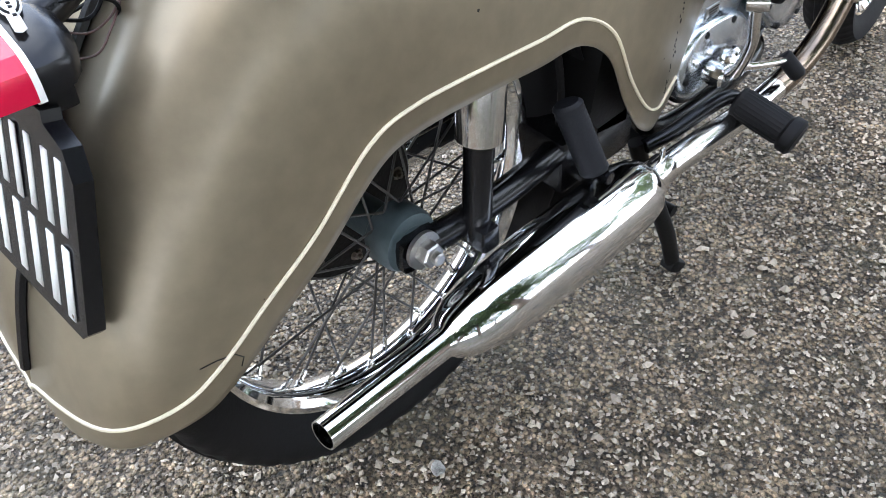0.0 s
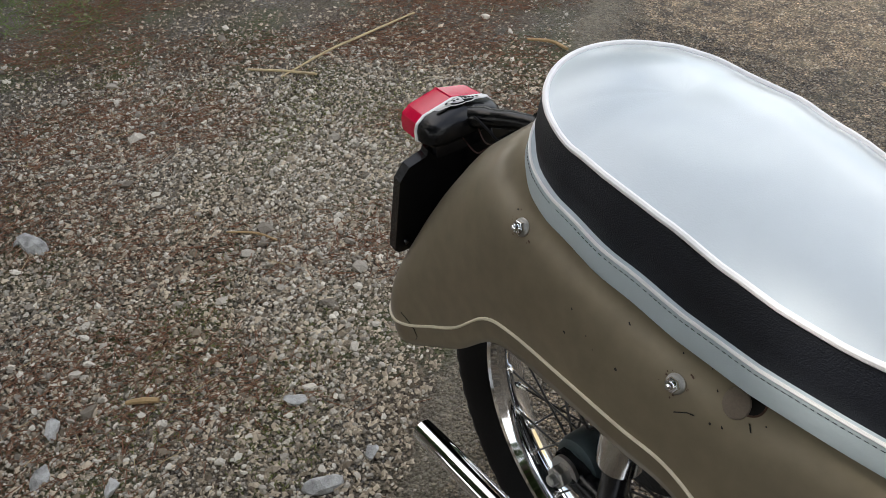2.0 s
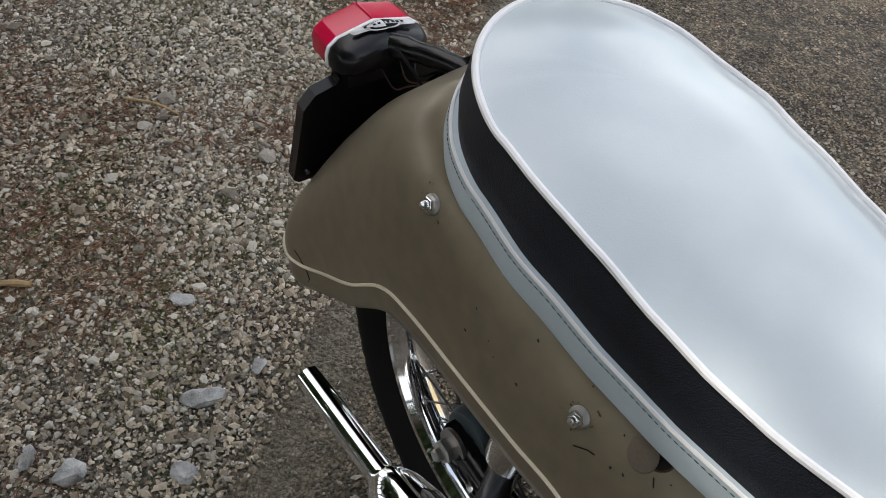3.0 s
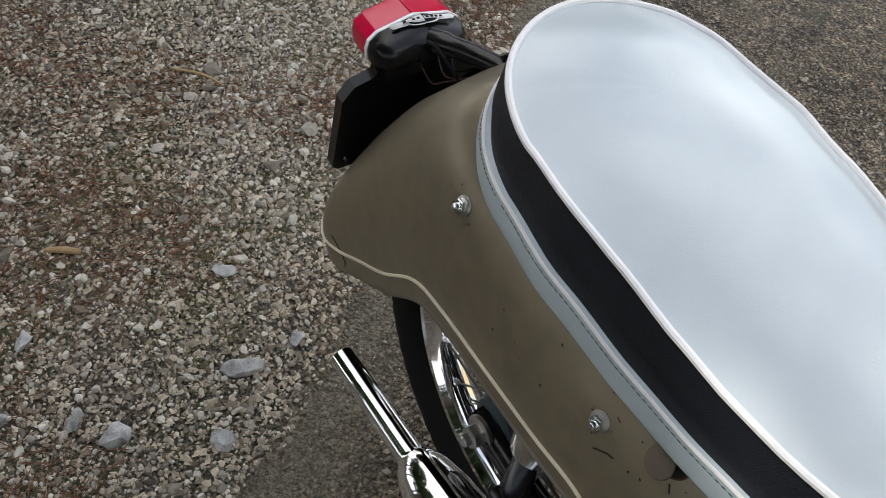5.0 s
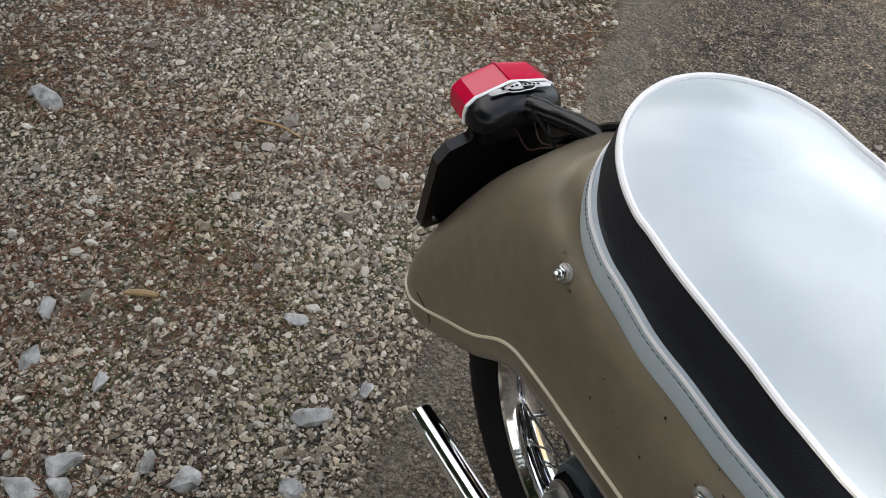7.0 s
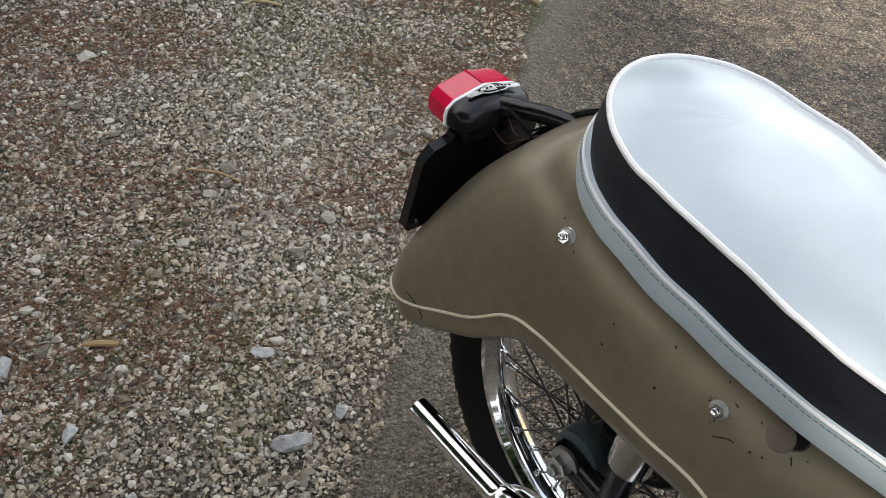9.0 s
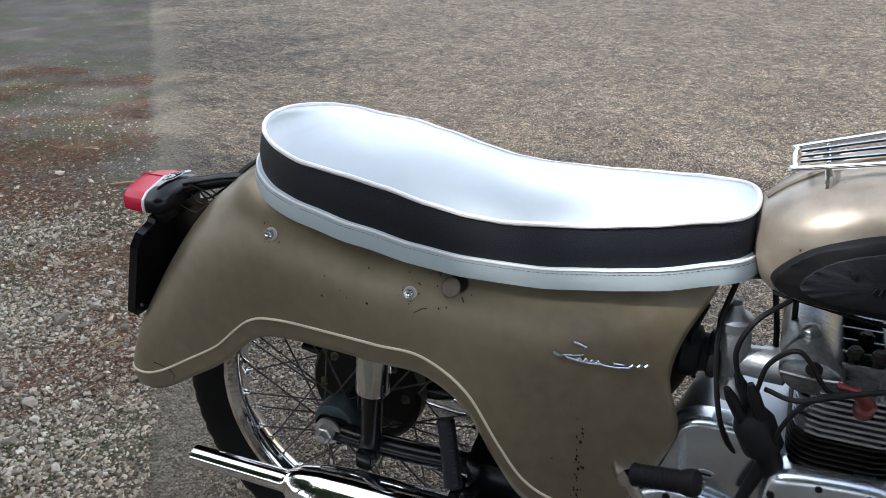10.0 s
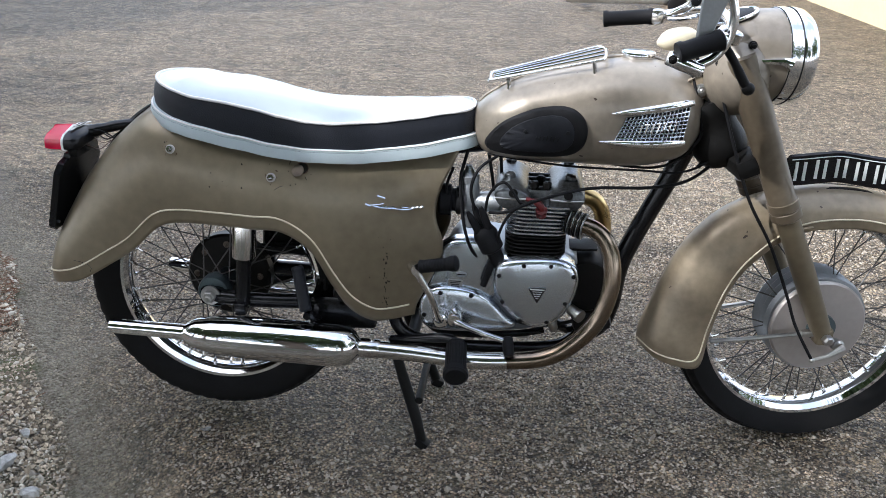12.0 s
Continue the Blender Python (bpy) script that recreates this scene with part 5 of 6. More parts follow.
HALF = ((1, -0.75), (1, -0.2), (0.95, 0.2), (0.76, 0.56), (0, 0.98))  # half outline of the lamp, from the foot up to the ridge


def lamp_ring(m, x, w, h):
    """Outline of the lamp: flat below, sloping shoulders, a slight ridge on top."""
    right = [(0.84, -1), *HALF]
    return [m @ Vector((x, y * w, z * h)) for y, z in right + [(-y, z) for y, z in reversed(right[:-1])]]


LM = pose(-0.291, -0.032, 0.654, 2.3, -0.7, -3.3)
bm = bmesh.new()
loft(bm, [lamp_ring(LM, 0.0, 0.055, 0.0215), lamp_ring(LM, 0.01, 0.055, 0.0215), lamp_ring(LM, 0.022, 0.052, 0.0203), lamp_ring(LM, 0.03, 0.045, 0.017), lamp_ring(LM, 0.036, 0.03, 0.011)])
tube(bm, curve([(-0.15, 0.002, 0.678), (-0.195, -0.008, 0.674), (-0.235, -0.018, 0.666), (-0.271, -0.029, 0.658)], 4), [0.0105] * 5 + [0.0115] * 4 + [0.0135] * 4, 16)
box(bm, LM @ pose(0.012, 0, -0.026), 0.022, 0.088, 0.022, 0.004)
carrier = part("lamp_bracket", bm, BLACK, bike, "black pressed lamp and plate carrier", 35)
bm = bmesh.new()
loft(bm, [lamp_ring(LM, -0.004, 0.0568, 0.0226), lamp_ring(LM, 0.0003, 0.0568, 0.0226)])
part("bezel", bm, PIPING, carrier, "white bezel", 30)
for s in (-1, 1):
    bm = bmesh.new()
    rings = []
    for x, k in ((-0.004, 1.0), (-0.036, 0.985), (-0.043, 0.95), (-0.0455, 0.88)):
        rings.append([LM @ Vector((x, s * y * 0.0556 * k, z * 0.0217 * k)) for y, z in ((0.012, -1), (0.84, -1), *HALF[:-1], (0.012, 0.98))])
    loft(bm, rings)
    part("lens", bm, RED, carrier, "faceted half of the red plastic tail lens", 20)
bm = bmesh.new()
tube(bm, [LM @ Vector((-0.0455, 0, -0.018)), LM @ Vector((-0.046, 0, 0.018)), LM @ Vector((-0.043, 0, 0.0205)), LM @ Vector((-0.036, 0, 0.0212)), LM @ Vector((-0.006, 0, 0.0215))], 0.0014, 6)
part("lens_rib", bm, RED, carrier)
# sticker: a pale winged oval on the top of the bracket
TOPM = LM @ Matrix.Translation((0.0125, 0.004, 0.0222)) @ Matrix.Rotation(radians(5), 4, "Y")


def decal(name, pts, z, mat, label=""):
    """A thin flat print folded over the ridge of the bracket."""
    bm = bmesh.new()
    for s in (-1, 1):
        half = []
        for (x0, y0), (x1, y1) in zip(pts, pts[1:] + pts[:1]):
            if y0 * s >= 0:
                half.append((x0, y0))
            if y0 * y1 < 0:
                half.append((x0 + (x1 - x0) * y0 / (y0 - y1), 0.0))
        if len(half) > 2:
            bm.faces.new([bm.verts.new(TOPM @ Vector((x + 0.12 * y, y, z - 0.13 * abs(y)))) for x, y in half])
    ob = part(name, bm, mat, carrier, label)
    md = ob.modifiers.new("thickness", "SOLIDIFY")
    md.thickness = 0.0005


disc = lambda rx, ry, cx=0, n=24: [(cx + rx * math.cos(2 * math.pi * i / n), ry * math.sin(2 * math.pi * i / n)) for i in range(n)]
decal("sticker_wings", [(0.003, -0.033), (0.003, 0.033), (-0.001, 0.036), (-0.005, 0.033), (-0.005, -0.033), (-0.001, -0.036)], 0.001, STICKER, "pale winged sticker")
decal("sticker", disc(0.0085, 0.018), 0.0016, STICKER, "pale worn oval sticker")
decal("dark_ring", disc(0.0072, 0.0155), 0.0021, SOOT)
decal("pale_field", disc(0.0056, 0.0135), 0.0026, STICKER)
decal("dark_band", [(0.0016, -0.022), (0.0016, 0.022), (-0.0022, 0.022), (-0.0022, -0.022)], 0.0031, STICKER)
for i in range(9):
    y = -0.0215 + 0.005 * i
    decal("mark", [(0.001, y), (0.001, y + 0.003), (-0.0016, y + 0.003), (-0.0016, y)], 0.0035, SOOT)
# plate
bm = bmesh.new()
a, b = Vector((-0.285, 0, 0.622)), Vector((-0.326, 0, 0.46))
m = axis(a.lerp(b, 0.5), b - a)
h = (b - a).length
PW = 0.117
rings = []
for th in (0.0, 0.014):
    pts = []
    for y, z in ((-0.078, -h / 2), (-0.08, -h / 2 + 0.008), (-PW + 0.012, -h / 2 + 0.016), (-PW, -h / 2 + 0.036), (-PW, h / 2 - 0.008), (-PW + 0.008, h / 2), (PW - 0.008, h / 2), (PW, h / 2 - 0.008), (PW, -h / 2 + 0.036), (PW - 0.012, -h / 2 + 0.016), (0.08, -h / 2 + 0.008), (0.078, -h / 2)):
        p = a.lerp(b, 0.5) + (b - a).normalized() * z
        n = Vector((-(b - a).z, 0, (b - a).x)).normalized()
        pts.append(p + n * (0 - th) + Vector((0, y if y < 0 else y - 0.05, 0)))
    rings.append(pts)
loft(bm, rings)
num = part("number_plate", bm, BLACK, carrier, "black rear number plate with white bars", 30)
nrm = Vector(((b - a).z, 0, -(b - a).x)).normalized()
down = (b - a).normalized()


def plate_bar(y0, s0, y1, s1, w=0.0045):
    """A flat white bar on the plate between two places (sideways, down)."""
    bm = bmesh.new()
    base = a + nrm * 0.0148
    p, q = base + down * s0 + Vector((0, y0, 0)), base + down * s1 + Vector((0, y1, 0))
    t = (q - p).normalized()
    side = t.cross(nrm).normalized() * w
    vs = [bm.verts.new(v) for v in (p - side, p + side, q + side, q - side)]
    bm.faces.new(vs)
    ob = part("white_bar", bm, WHITE, num)
    md = ob.modifiers.new("thickness", "SOLIDIFY")
    md.thickness = 0.001


for y in (-0.098, -0.078, -0.052, -0.032, -0.006, 0.014, 0.04):
    plate_bar(y, 0.026, y, 0.084)
for y in (-0.098, -0.072, -0.044, -0.018, 0.012, 0.038):
    plate_bar(y, 0.094, y, 0.155, 0.0055)
for y in (-0.1, 0.05):
    bm = bmesh.new()
    pp = a + down * (h - 0.016) + Vector((0, y, 0)) - nrm * 0.002
    lathe(bm, [(0.003, 0), (0.003, 0.0175), (0.001, 0.018)], axis(pp, nrm), 10)
    part("plate_screw", bm, CHROME, num)
for i, pts in enumerate(([(-0.278, -0.030, 0.668), (-0.243, -0.035, 0.666), (-0.218, -0.030, 0.650), (-0.223, -0.020, 0.628)], [(-0.278, -0.020, 0.658), (-0.248, -0.028, 0.638), (-0.226, -0.030, 0.643), (-0.208, -0.020, 0.653)], [(-0.273, 0.000, 0.653), (-0.238, -0.020, 0.643), (-0.213, -0.010, 0.658), (-0.198, 0.000, 0.663)], [(-0.276, -0.038, 0.633), (-0.248, -0.040, 0.626), (-0.230, -0.036, 0.638), (-0.213, -0.024, 0.648)], [(-0.270, 0.020, 0.648), (-0.243, 0.010, 0.638), (-0.218, -0.005, 0.650)])):
    bm = bmesh.new()
    tube(bm, curve([(x + 0.01, y, z) for x, y, z in pts], 6), 0.0009 if i % 2 else 0.0016, 6)
    part("wire", bm, RUBBER if i % 2 == 0 else WIRE_BROWN, carrier)
bm = bmesh.new()
edge = [Vector((c[0], 0, c[1])) + Vector((-0.002, 0, 0.002)) for c in TAIL]
tube(bm, curve(edge[1:], 4), 0.005, 6)
part("centre_beading", bm, BLACK, bike, "black beading along the centre seam")

# front end, turned a little to the left
SET[0] = False
STEER = Matrix.Translation((1.31, 0, 0)) @ Matrix.Rotation(radians(9), 4, "Z") @ Matrix.Translation((-1.31, 0, 0))


def turned(bm):
    for v in bm.verts:
        v.co.x, v.co.z = v.co.x + 0.021, 0.301 + 0.9526 * (v.co.z - 0.312)
    bmesh.ops.transform(bm, matrix=STEER, verts=bm.verts)
    return bm


front, FM = wheel("front_wheel", STEER @ Vector((1.321, 0, 0.306)), 0, 9, 0.299, 0.236, 0, 0.4)
bm = bmesh.new()
lathe(bm, [(0.02, 0.045), (0.1, 0.046), (0.104, 0.05), (0.104, 0.056), (0.1, 0.06), (0.02, 0.062), (0.001, 0.063)], FM @ pose(-0.004, 0.0, 0), 56)
part("brake_plate", bm, PLATE_GREY, front, "grey-gold brake plate")
bm = bmesh.new()
lathe(bm, [(0.08, -0.04), (0.108, -0.038), (0.112, -0.03), (0.106, -0.02), (0.112, -0.01), (0.106, 0.0), (0.112, 0.01), (0.106, 0.02), (0.112, 0.03), (0.108, 0.042), (0.08, 0.046)], FM, 56)
part("brake_drum", bm, ALLOY_RAW, front, "ribbed grey brake drum")
for s in (-1, 1):
    top, mid, low = Vector((1.03, 0.085 * s, 0.924)), Vector((1.167, 0.085 * s, 0.601)), Vector((1.294, 0.085 * s, 0.312))
    bm = bmesh.new()
    m = axis(top, mid - top)
    ln = (mid - top).length
    lathe(bm, [(0.026, 0), (0.03, 0.05), (0.0305, 0.12), (0.029, 0.2), (0.0275, ln - 0.01), (0.0285, ln - 0.008), (0.0285, ln + 0.012), (0.025, ln + 0.015)], m, 28)
    leg = part("fork_leg", turned(bm), FORK_PAINT, bike, "gold painted telescopic fork leg with scratches")
    bm = bmesh.new()
    lathe(bm, [(0.0285, ln - 0.03), (0.0305, ln - 0.029), (0.0305, ln - 0.012), (0.0295, ln - 0.011), (0.0295, ln - 0.008), (0.0305, ln - 0.007), (0.0305, ln + 0.01), (0.0285, ln + 0.011)], m, 28)
    part("collar", turned(bm), FORK_PAINT, leg, "pale collar")
    bm = bmesh.new()
    m2 = axis(mid, low - mid)
    l2 = (low - mid).length
    lathe(bm, [(0.0235, 0.0), (0.0235, l2 * 0.5), (0.0215, l2 * 0.9), (0.02, l2), (0.012, l2 + 0.008)], m2, 24)
    box(bm, axis(low, (0, 1, 0)), 0.035, 0.04, 0.034, 0.008)
    # slider takes the darker panel gold, again for shade on the fork
    part("slider", turned(bm), PAINT, leg)
    bm = bmesh.new()
    lathe(bm, [(0.012, 0), (0.012, 0.012), (0.008, 0.016)], axis(low + Vector((0, s * 0.02, 0)), (0, s, 0)), 6)
    lathe(bm, [(0.011, 0), (0.014, 0.01), (0.014, 0.02), (0.009, 0.024)], axis((1.328, s * 0.075, 0.287), (0.1, s, 0)), 12)
    tube(bm, [(1.268, s * 0.08, 0.315), (1.31, s * 0.08, 0.3), (1.328, s * 0.075, 0.287)], 0.007, 8)
    part("spindle_clamp", turned(bm), STEEL, leg)
    bm = bmesh.new()
    tube(bm, [(1.06, s * 0.068, 0.29), (1.13, s * 0.076, 0.298), (1.268, s * 0.084, 0.316)], 0.0052, 8)
    box(bm, pose(1.262, s * 0.084, 0.3155, 0, -5, 0), 0.03, 0.014, 0.014, 0.003)
    part("mudguard_stay", turned(bm), STEEL, bike, "thin grey metal mudguard stay")
    bm = bmesh.new()
    tube(bm, [(1.18, s * 0.075, 0.55), (1.2, s * 0.068, 0.555), (1.24, s * 0.062, 0.56)], 0.006, 8)
    part("mudguard_bridge", turned(bm), PAINT_FRONT, bike)
FRONT_GUARD = [(0.92, 0.262, 0.925, 0.252, 0.004), (0.928, 0.295, 0.952, 0.236, 0.048), (0.943, 0.345, 0.995, 0.224, 0.065), (0.963, 0.41, 1.043, 0.224, 0.069), (0.998, 0.49, 1.056, 0.3, 0.069), (1.055, 0.56, 1.079, 0.395, 0.069), (1.12, 0.601, 1.118, 0.468, 0.068), (1.21, 0.624, 1.2, 0.54, 0.067), (1.3, 0.632, 1.3, 0.556, 0.067), (1.4, 0.616, 1.388, 0.545, 0.067)]
FRONT_NOSE = [(1.49, 0.575, 1.462, 0.51, 0.067), (1.56, 0.51, 1.52, 0.455, 0.064), (1.6, 0.445, 1.558, 0.405, 0.05), (1.612, 0.41, 1.58, 0.38, 0.004)]
fg = shell(FRONT_GUARD + FRONT_NOSE, 6, 20, None, 1, 0.75)
bm = bmesh.new()
sheet(bm, fg, False)
sheet(bm, fg, True)
fender = part("front_mudguard", turned(bm), PAINT_FRONT, bike, "deep gold front mudguard with cream lining", 60)
mod = fender.modifiers.new("thickness", "SOLIDIFY")
mod.thickness, mod.offset = 0.002, -1
for mirror in (False, True):
    bm = bmesh.new()
    tube(bm, lining(fg, 0.022, mirror), 0.0018, 6)
    part("lining", turned(bm), TRIM, fender, "cream painted coach line")
# front plate on the guard, curved along it
bm = bmesh.new()
xs = [1.195 + 0.0125 * i for i in range(24)]
ridge = lambda x: at([(1.12, 0.601), (1.21, 0.624), (1.3, 0.632), (1.4, 0.616), (1.49, 0.575), (1.56, 0.51)], x)
low_row = [Vector((x, 0, ridge(x) + 0.008)) for x in xs]
high_row = [Vector((x + 0.05 * (x - 1.33), 0, ridge(x) + 0.071 - 0.012 * (1 if i in (0, 23) else 0))) for i, x in enumerate(xs)]
rings = [[p + Vector((0, -0.005, 0)) for p in low_row] + [p + Vector((0, -0.005, 0)) for p in high_row[::-1]], [p + Vector((0, 0.005, 0)) for p in low_row] + [p + Vector((0, 0.005, 0)) for p in high_row[::-1]]]
loft(bm, rings)
fnum = part("front_number_plate", turned(bm), BLACK, bike, "curved black front plate with white bars", 30)
bm = bmesh.new()
tube(bm, [p + Vector((0, 0, 0)) for p in low_row[:1] + high_row + low_row[-1:]], 0.0062, 6)
part("rim", turned(bm), BLACK, fnum)
for s in (-1, 1):
    bm = bmesh.new()
    tube(bm, [q + Vector((0, 0.0064 * s, -0.004)) for q in high_row[1:-1]], 0.0012, 5)
    part("white_border", turned(bm), WHITE, fnum)
for i in range(6):
    for s in (-1, 1):
        bm = bmesh.new()
        x = 1.222 + 0.043 * i
        z = ridge(x) + 0.04
        for dx in (-0.009, 0.009):
            box(bm, pose(x + dx, 0.0055 * s, z, 0, 0, 0), 0.0065, 0.0012, 0.042)
        part("white_bar", turned(bm), WHITE, fnum)

# lamp nacelle
bm = bmesh.new()
m = axis((0.996, 0, 0.914), (1, 0, -0.03)) @ Matrix.Diagonal((1.07, 1.07, 1, 1))
lathe(bm, [(0.001, -0.005), (0.035, 0.0), (0.062, 0.02), (0.078, 0.05), (0.086, 0.09), (0.088, 0.128)], m, 44, False)
bmesh.ops.create_uvsphere(bm, u_segments=28, v_segments=16, radius=1, matrix=pose(1.05, 0, 0.88) @ Matrix.Diagonal((0.066, 0.112, 0.09, 1)))
bmesh.ops.create_uvsphere(bm, u_segments=24, v_segments=14, radius=1, matrix=pose(1.06, 0, 0.945) @ Matrix.Diagonal((0.062, 0.075, 0.05, 1)))
nac = part("headlamp_nacelle", turned(bm), TANK_PAINT, bike, "gold headlamp nacelle with chrome rim", 60)
bm = bmesh.new()
lathe(bm, [(0.087, 0.124), (0.0905, 0.126), (0.0915, 0.138), (0.09, 0.148), (0.0905, 0.15), (0.0915, 0.155), (0.0895, 0.17), (0.083, 0.18), (0.079, 0.181)], m, 56, False)
part("lamp_rim", turned(bm), CHROME, nac, "wide chrome lamp rim")
for d, r in ((0.1255, 0.0893), (0.149, 0.0908)):
    bm = bmesh.new()
    tube(bm, [m @ Vector((r * math.cos(t), r * math.sin(t), d)) for t in (2 * math.pi * k / 48 for k in range(48))], 0.0011, 6, closed=True)
    part("seam", turned(bm), SOOT, nac, "dark seam round the rim")
bm = bmesh.new()
lathe(bm, [(0.0792, 0.18), (0.06, 0.188), (0.03, 0.192), (0.001, 0.193)], m, 40, False)
part("lamp_glass", turned(bm), GLASS, nac)
bm = bmesh.new()
lathe(bm, [(0.078, 0.178), (0.06, 0.14), (0.02, 0.11), (0.001, 0.108)], m, 40, False)
part("reflector", turned(bm), CHROME, nac)
for s in (-1, 1):
    bm = bmesh.new()
    tube(bm, [(1.04, s * 0.091, 0.914), (1.076, s * 0.0935, 0.916), (1.105, s * 0.0945, 0.916), (1.115, s * 0.0945, 0.914), (1.121, s * 0.0945, 0.912)], [0.004, 0.0055, 0.0075, 0.011, 0.016], 8)
    part("side_strip", turned(bm), CHROME, nac, "chrome strip")
    bm = bmesh.new()
    bolt(bm, Vector((1.05, s * 0.082, 0.945)), (0, s, 0.1), 0.006, 0.005)
    part("screw", turned(bm), SOOT, nac)
bm = bmesh.new()
lathe(bm, [(0.042, 0), (0.045, 0.006), (0.043, 0.012), (0.038, 0.014), (0.001, 0.0145)], axis((1.036, 0, 0.978), (-0.35, 0, 1)), 36)
part("speedometer", turned(bm), SOOT, nac, "black dial in a chrome ring")
bm = bmesh.new()
tube(bm, [Vector((1.036, 0, 0.988)) + Vector((0.044 * math.cos(t), 0.044 * math.sin(t), 0.0155 * math.cos(t))) for t in (2 * math.pi * i / 28 for i in range(28))], 0.0035, 8, closed=True)
part("dial_ring", turned(bm), CHROME, nac)

CABLE = [(1.081, -0.12, 0.71), (1.124, -0.12, 0.605), (1.181, -0.12, 0.509), (1.23, -0.12, 0.402), (1.258, -0.12, 0.335), (1.305, -0.118, 0.256)]
# handlebar
bars = []
for s, pts in ((-1, [(1.04, -0.02, 0.95), (1.04, -0.1, 0.948), (1.028, -0.19, 0.943), (1.005, -0.25, 0.937), (0.99, -0.27, 0.932), (0.938, -0.282, 0.916)]), (1, [(1.0, 0.02, 0.965), (1.02, 0.12, 0.965), (1.03, 0.22, 0.935), (1.0, 0.28, 0.906), (0.951, 0.3, 0.896), (0.86, 0.302, 0.888)])):
    bm = bmesh.new()
    tube(bm, curve(pts, 6), 0.0112, 14)
    bar = part("handlebar", bm, CHROME, bike, "chrome swept-back handlebar half")
    bars.append(bar)
    bm = bmesh.new()
    a, b = Vector(pts[-2]), Vector(pts[-1])
    g = (b - a).length
    lathe(bm, [(0.013, -0.012), (0.0185, -0.008), (0.0185, 0.0), (0.0168, 0.004), (0.0165, g), (0.019, g + 0.006), (0.018, g + 0.013), (0.001, g + 0.015)], axis(a, b - a), 22)
    part("grip", bm, RUBBER, bar, "black rubber grip")
near, far = bars
bm = bmesh.new()
c0, c1 = Vector((0.909, -0.282, 0.905)), Vector((0.97, -0.282, 0.882))
lathe(bm, [(0.001, 0), (0.0105, 0.0005), (0.0125, 0.003), (0.0125, 0.06), (0.011, 0.064), (0.001, 0.065)], axis(c0, c1 - c0), 20)
box(bm, axis(c0.lerp(c1, 0.15), c1 - c0), 0.03, 0.018, 0.016, 0.005)
pivot = part("lever_pivot", bm, CHROME, near, "chrome lever pivot block")
bm = bmesh.new()
bolt(bm, c0 + Vector((0.008, -0.015, -0.001)), (0, -1, 0), 0.005, 0.004)
part("pivot_screw", bm, SOOT, pivot)
bm = bmesh.new()
arc = curve([(0.955, -0.272, 0.887), (0.989, -0.264, 0.903), (1.01, -0.26, 0.932), (1.016, -0.26, 0.967), (1.009, -0.26, 0.999), (0.994, -0.262, 1.025), (0.97, -0.265, 1.04)], 6)
tube(bm, arc, [0.0085 - 0.0015 * i / len(arc) for i in range(len(arc))], 12)
part("lever", bm, CHROME, near, "curved chrome brake lever")
# mirror arm: a flat tapering grey blade
bm = bmesh.new()
rings = []
for k in range(7):
    t = k / 6
    cx, cz, w = 0.968 + 0.017 * t, 0.922 + 0.085 * t, 0.01 + 0.013 * t
    rings.append([(cx + dx, -0.25 + dy, cz) for dx, dy in ((-w, -0.003), (-w + 0.002, -0.005), (w - 0.002, -0.005), (w, -0.003), (w, 0.003), (w - 0.002, 0.005), (-w + 0.002, 0.005), (-w, 0.003))])
loft(bm, rings)
part("mirror_back", bm, ALLOY_RAW, near, "grey tapering mirror arm")
bm = bmesh.new()
tube(bm, curve([(1.01, -0.24, 0.93), (1.016, -0.24, 0.914), (1.031, -0.24, 0.892), (1.05, -0.24, 0.861), (1.058, -0.24, 0.851)], 5), [0.0065] * 6 + [0.0075] * 6 + [0.0085] * 6 + [0.008] * 3, 12)
bmesh.ops.create_uvsphere(bm, u_segments=16, v_segments=10, radius=0.0115, matrix=pose(1.06, -0.24, 0.848))
part("lever_end", bm, SOOT, near, "dark ball-ended lever")
bm = bmesh.new()
tube(bm, curve([(1.0, -0.25, 0.95), (1.02, -0.235, 0.93), (1.03, -0.2, 0.925), (1.036, -0.12, 0.93)], 5), 0.009, 10)
lathe(bm, [(0.008, 0), (0.012, 0.003), (0.012, 0.02), (0.008, 0.023)], axis((1.02, -0.245, 0.925), (0.3, -0.2, 1)), 14)
part("adjuster", bm, CHROME_WORN, near, "worn chrome cable adjuster")
bm = bmesh.new()
box(bm, pose(0.968, 0.29, 0.898, 0, 0, -10), 0.03, 0.035, 0.034, 0.01)
lathe(bm, [(0.001, -0.002), (0.009, 0), (0.011, 0.008), (0.009, 0.016), (0.001, 0.018)], axis((0.985, 0.28, 0.9), (0.9, 0, 0.1)), 14)
part("lever_pivot", bm, CHROME_WORN, far, "worn chrome lever pivot block")
bm = bmesh.new()
tube(bm, curve([(0.975, 0.315, 0.9), (1.0, 0.325, 0.905), (1.048, 0.31, 0.914), (1.08, 0.29, 0.92)], 5), 0.006, 10)
tube(bm, curve([(0.99, 0.27, 0.896), (1.02, 0.25, 0.9), (1.06, 0.22, 0.915)], 5), 0.005, 8)
part("lever", bm, CHROME, far, "chrome clutch lever")
# unidentified pear-shaped fitting, built as a plain cream pod
bm = bmesh.new()
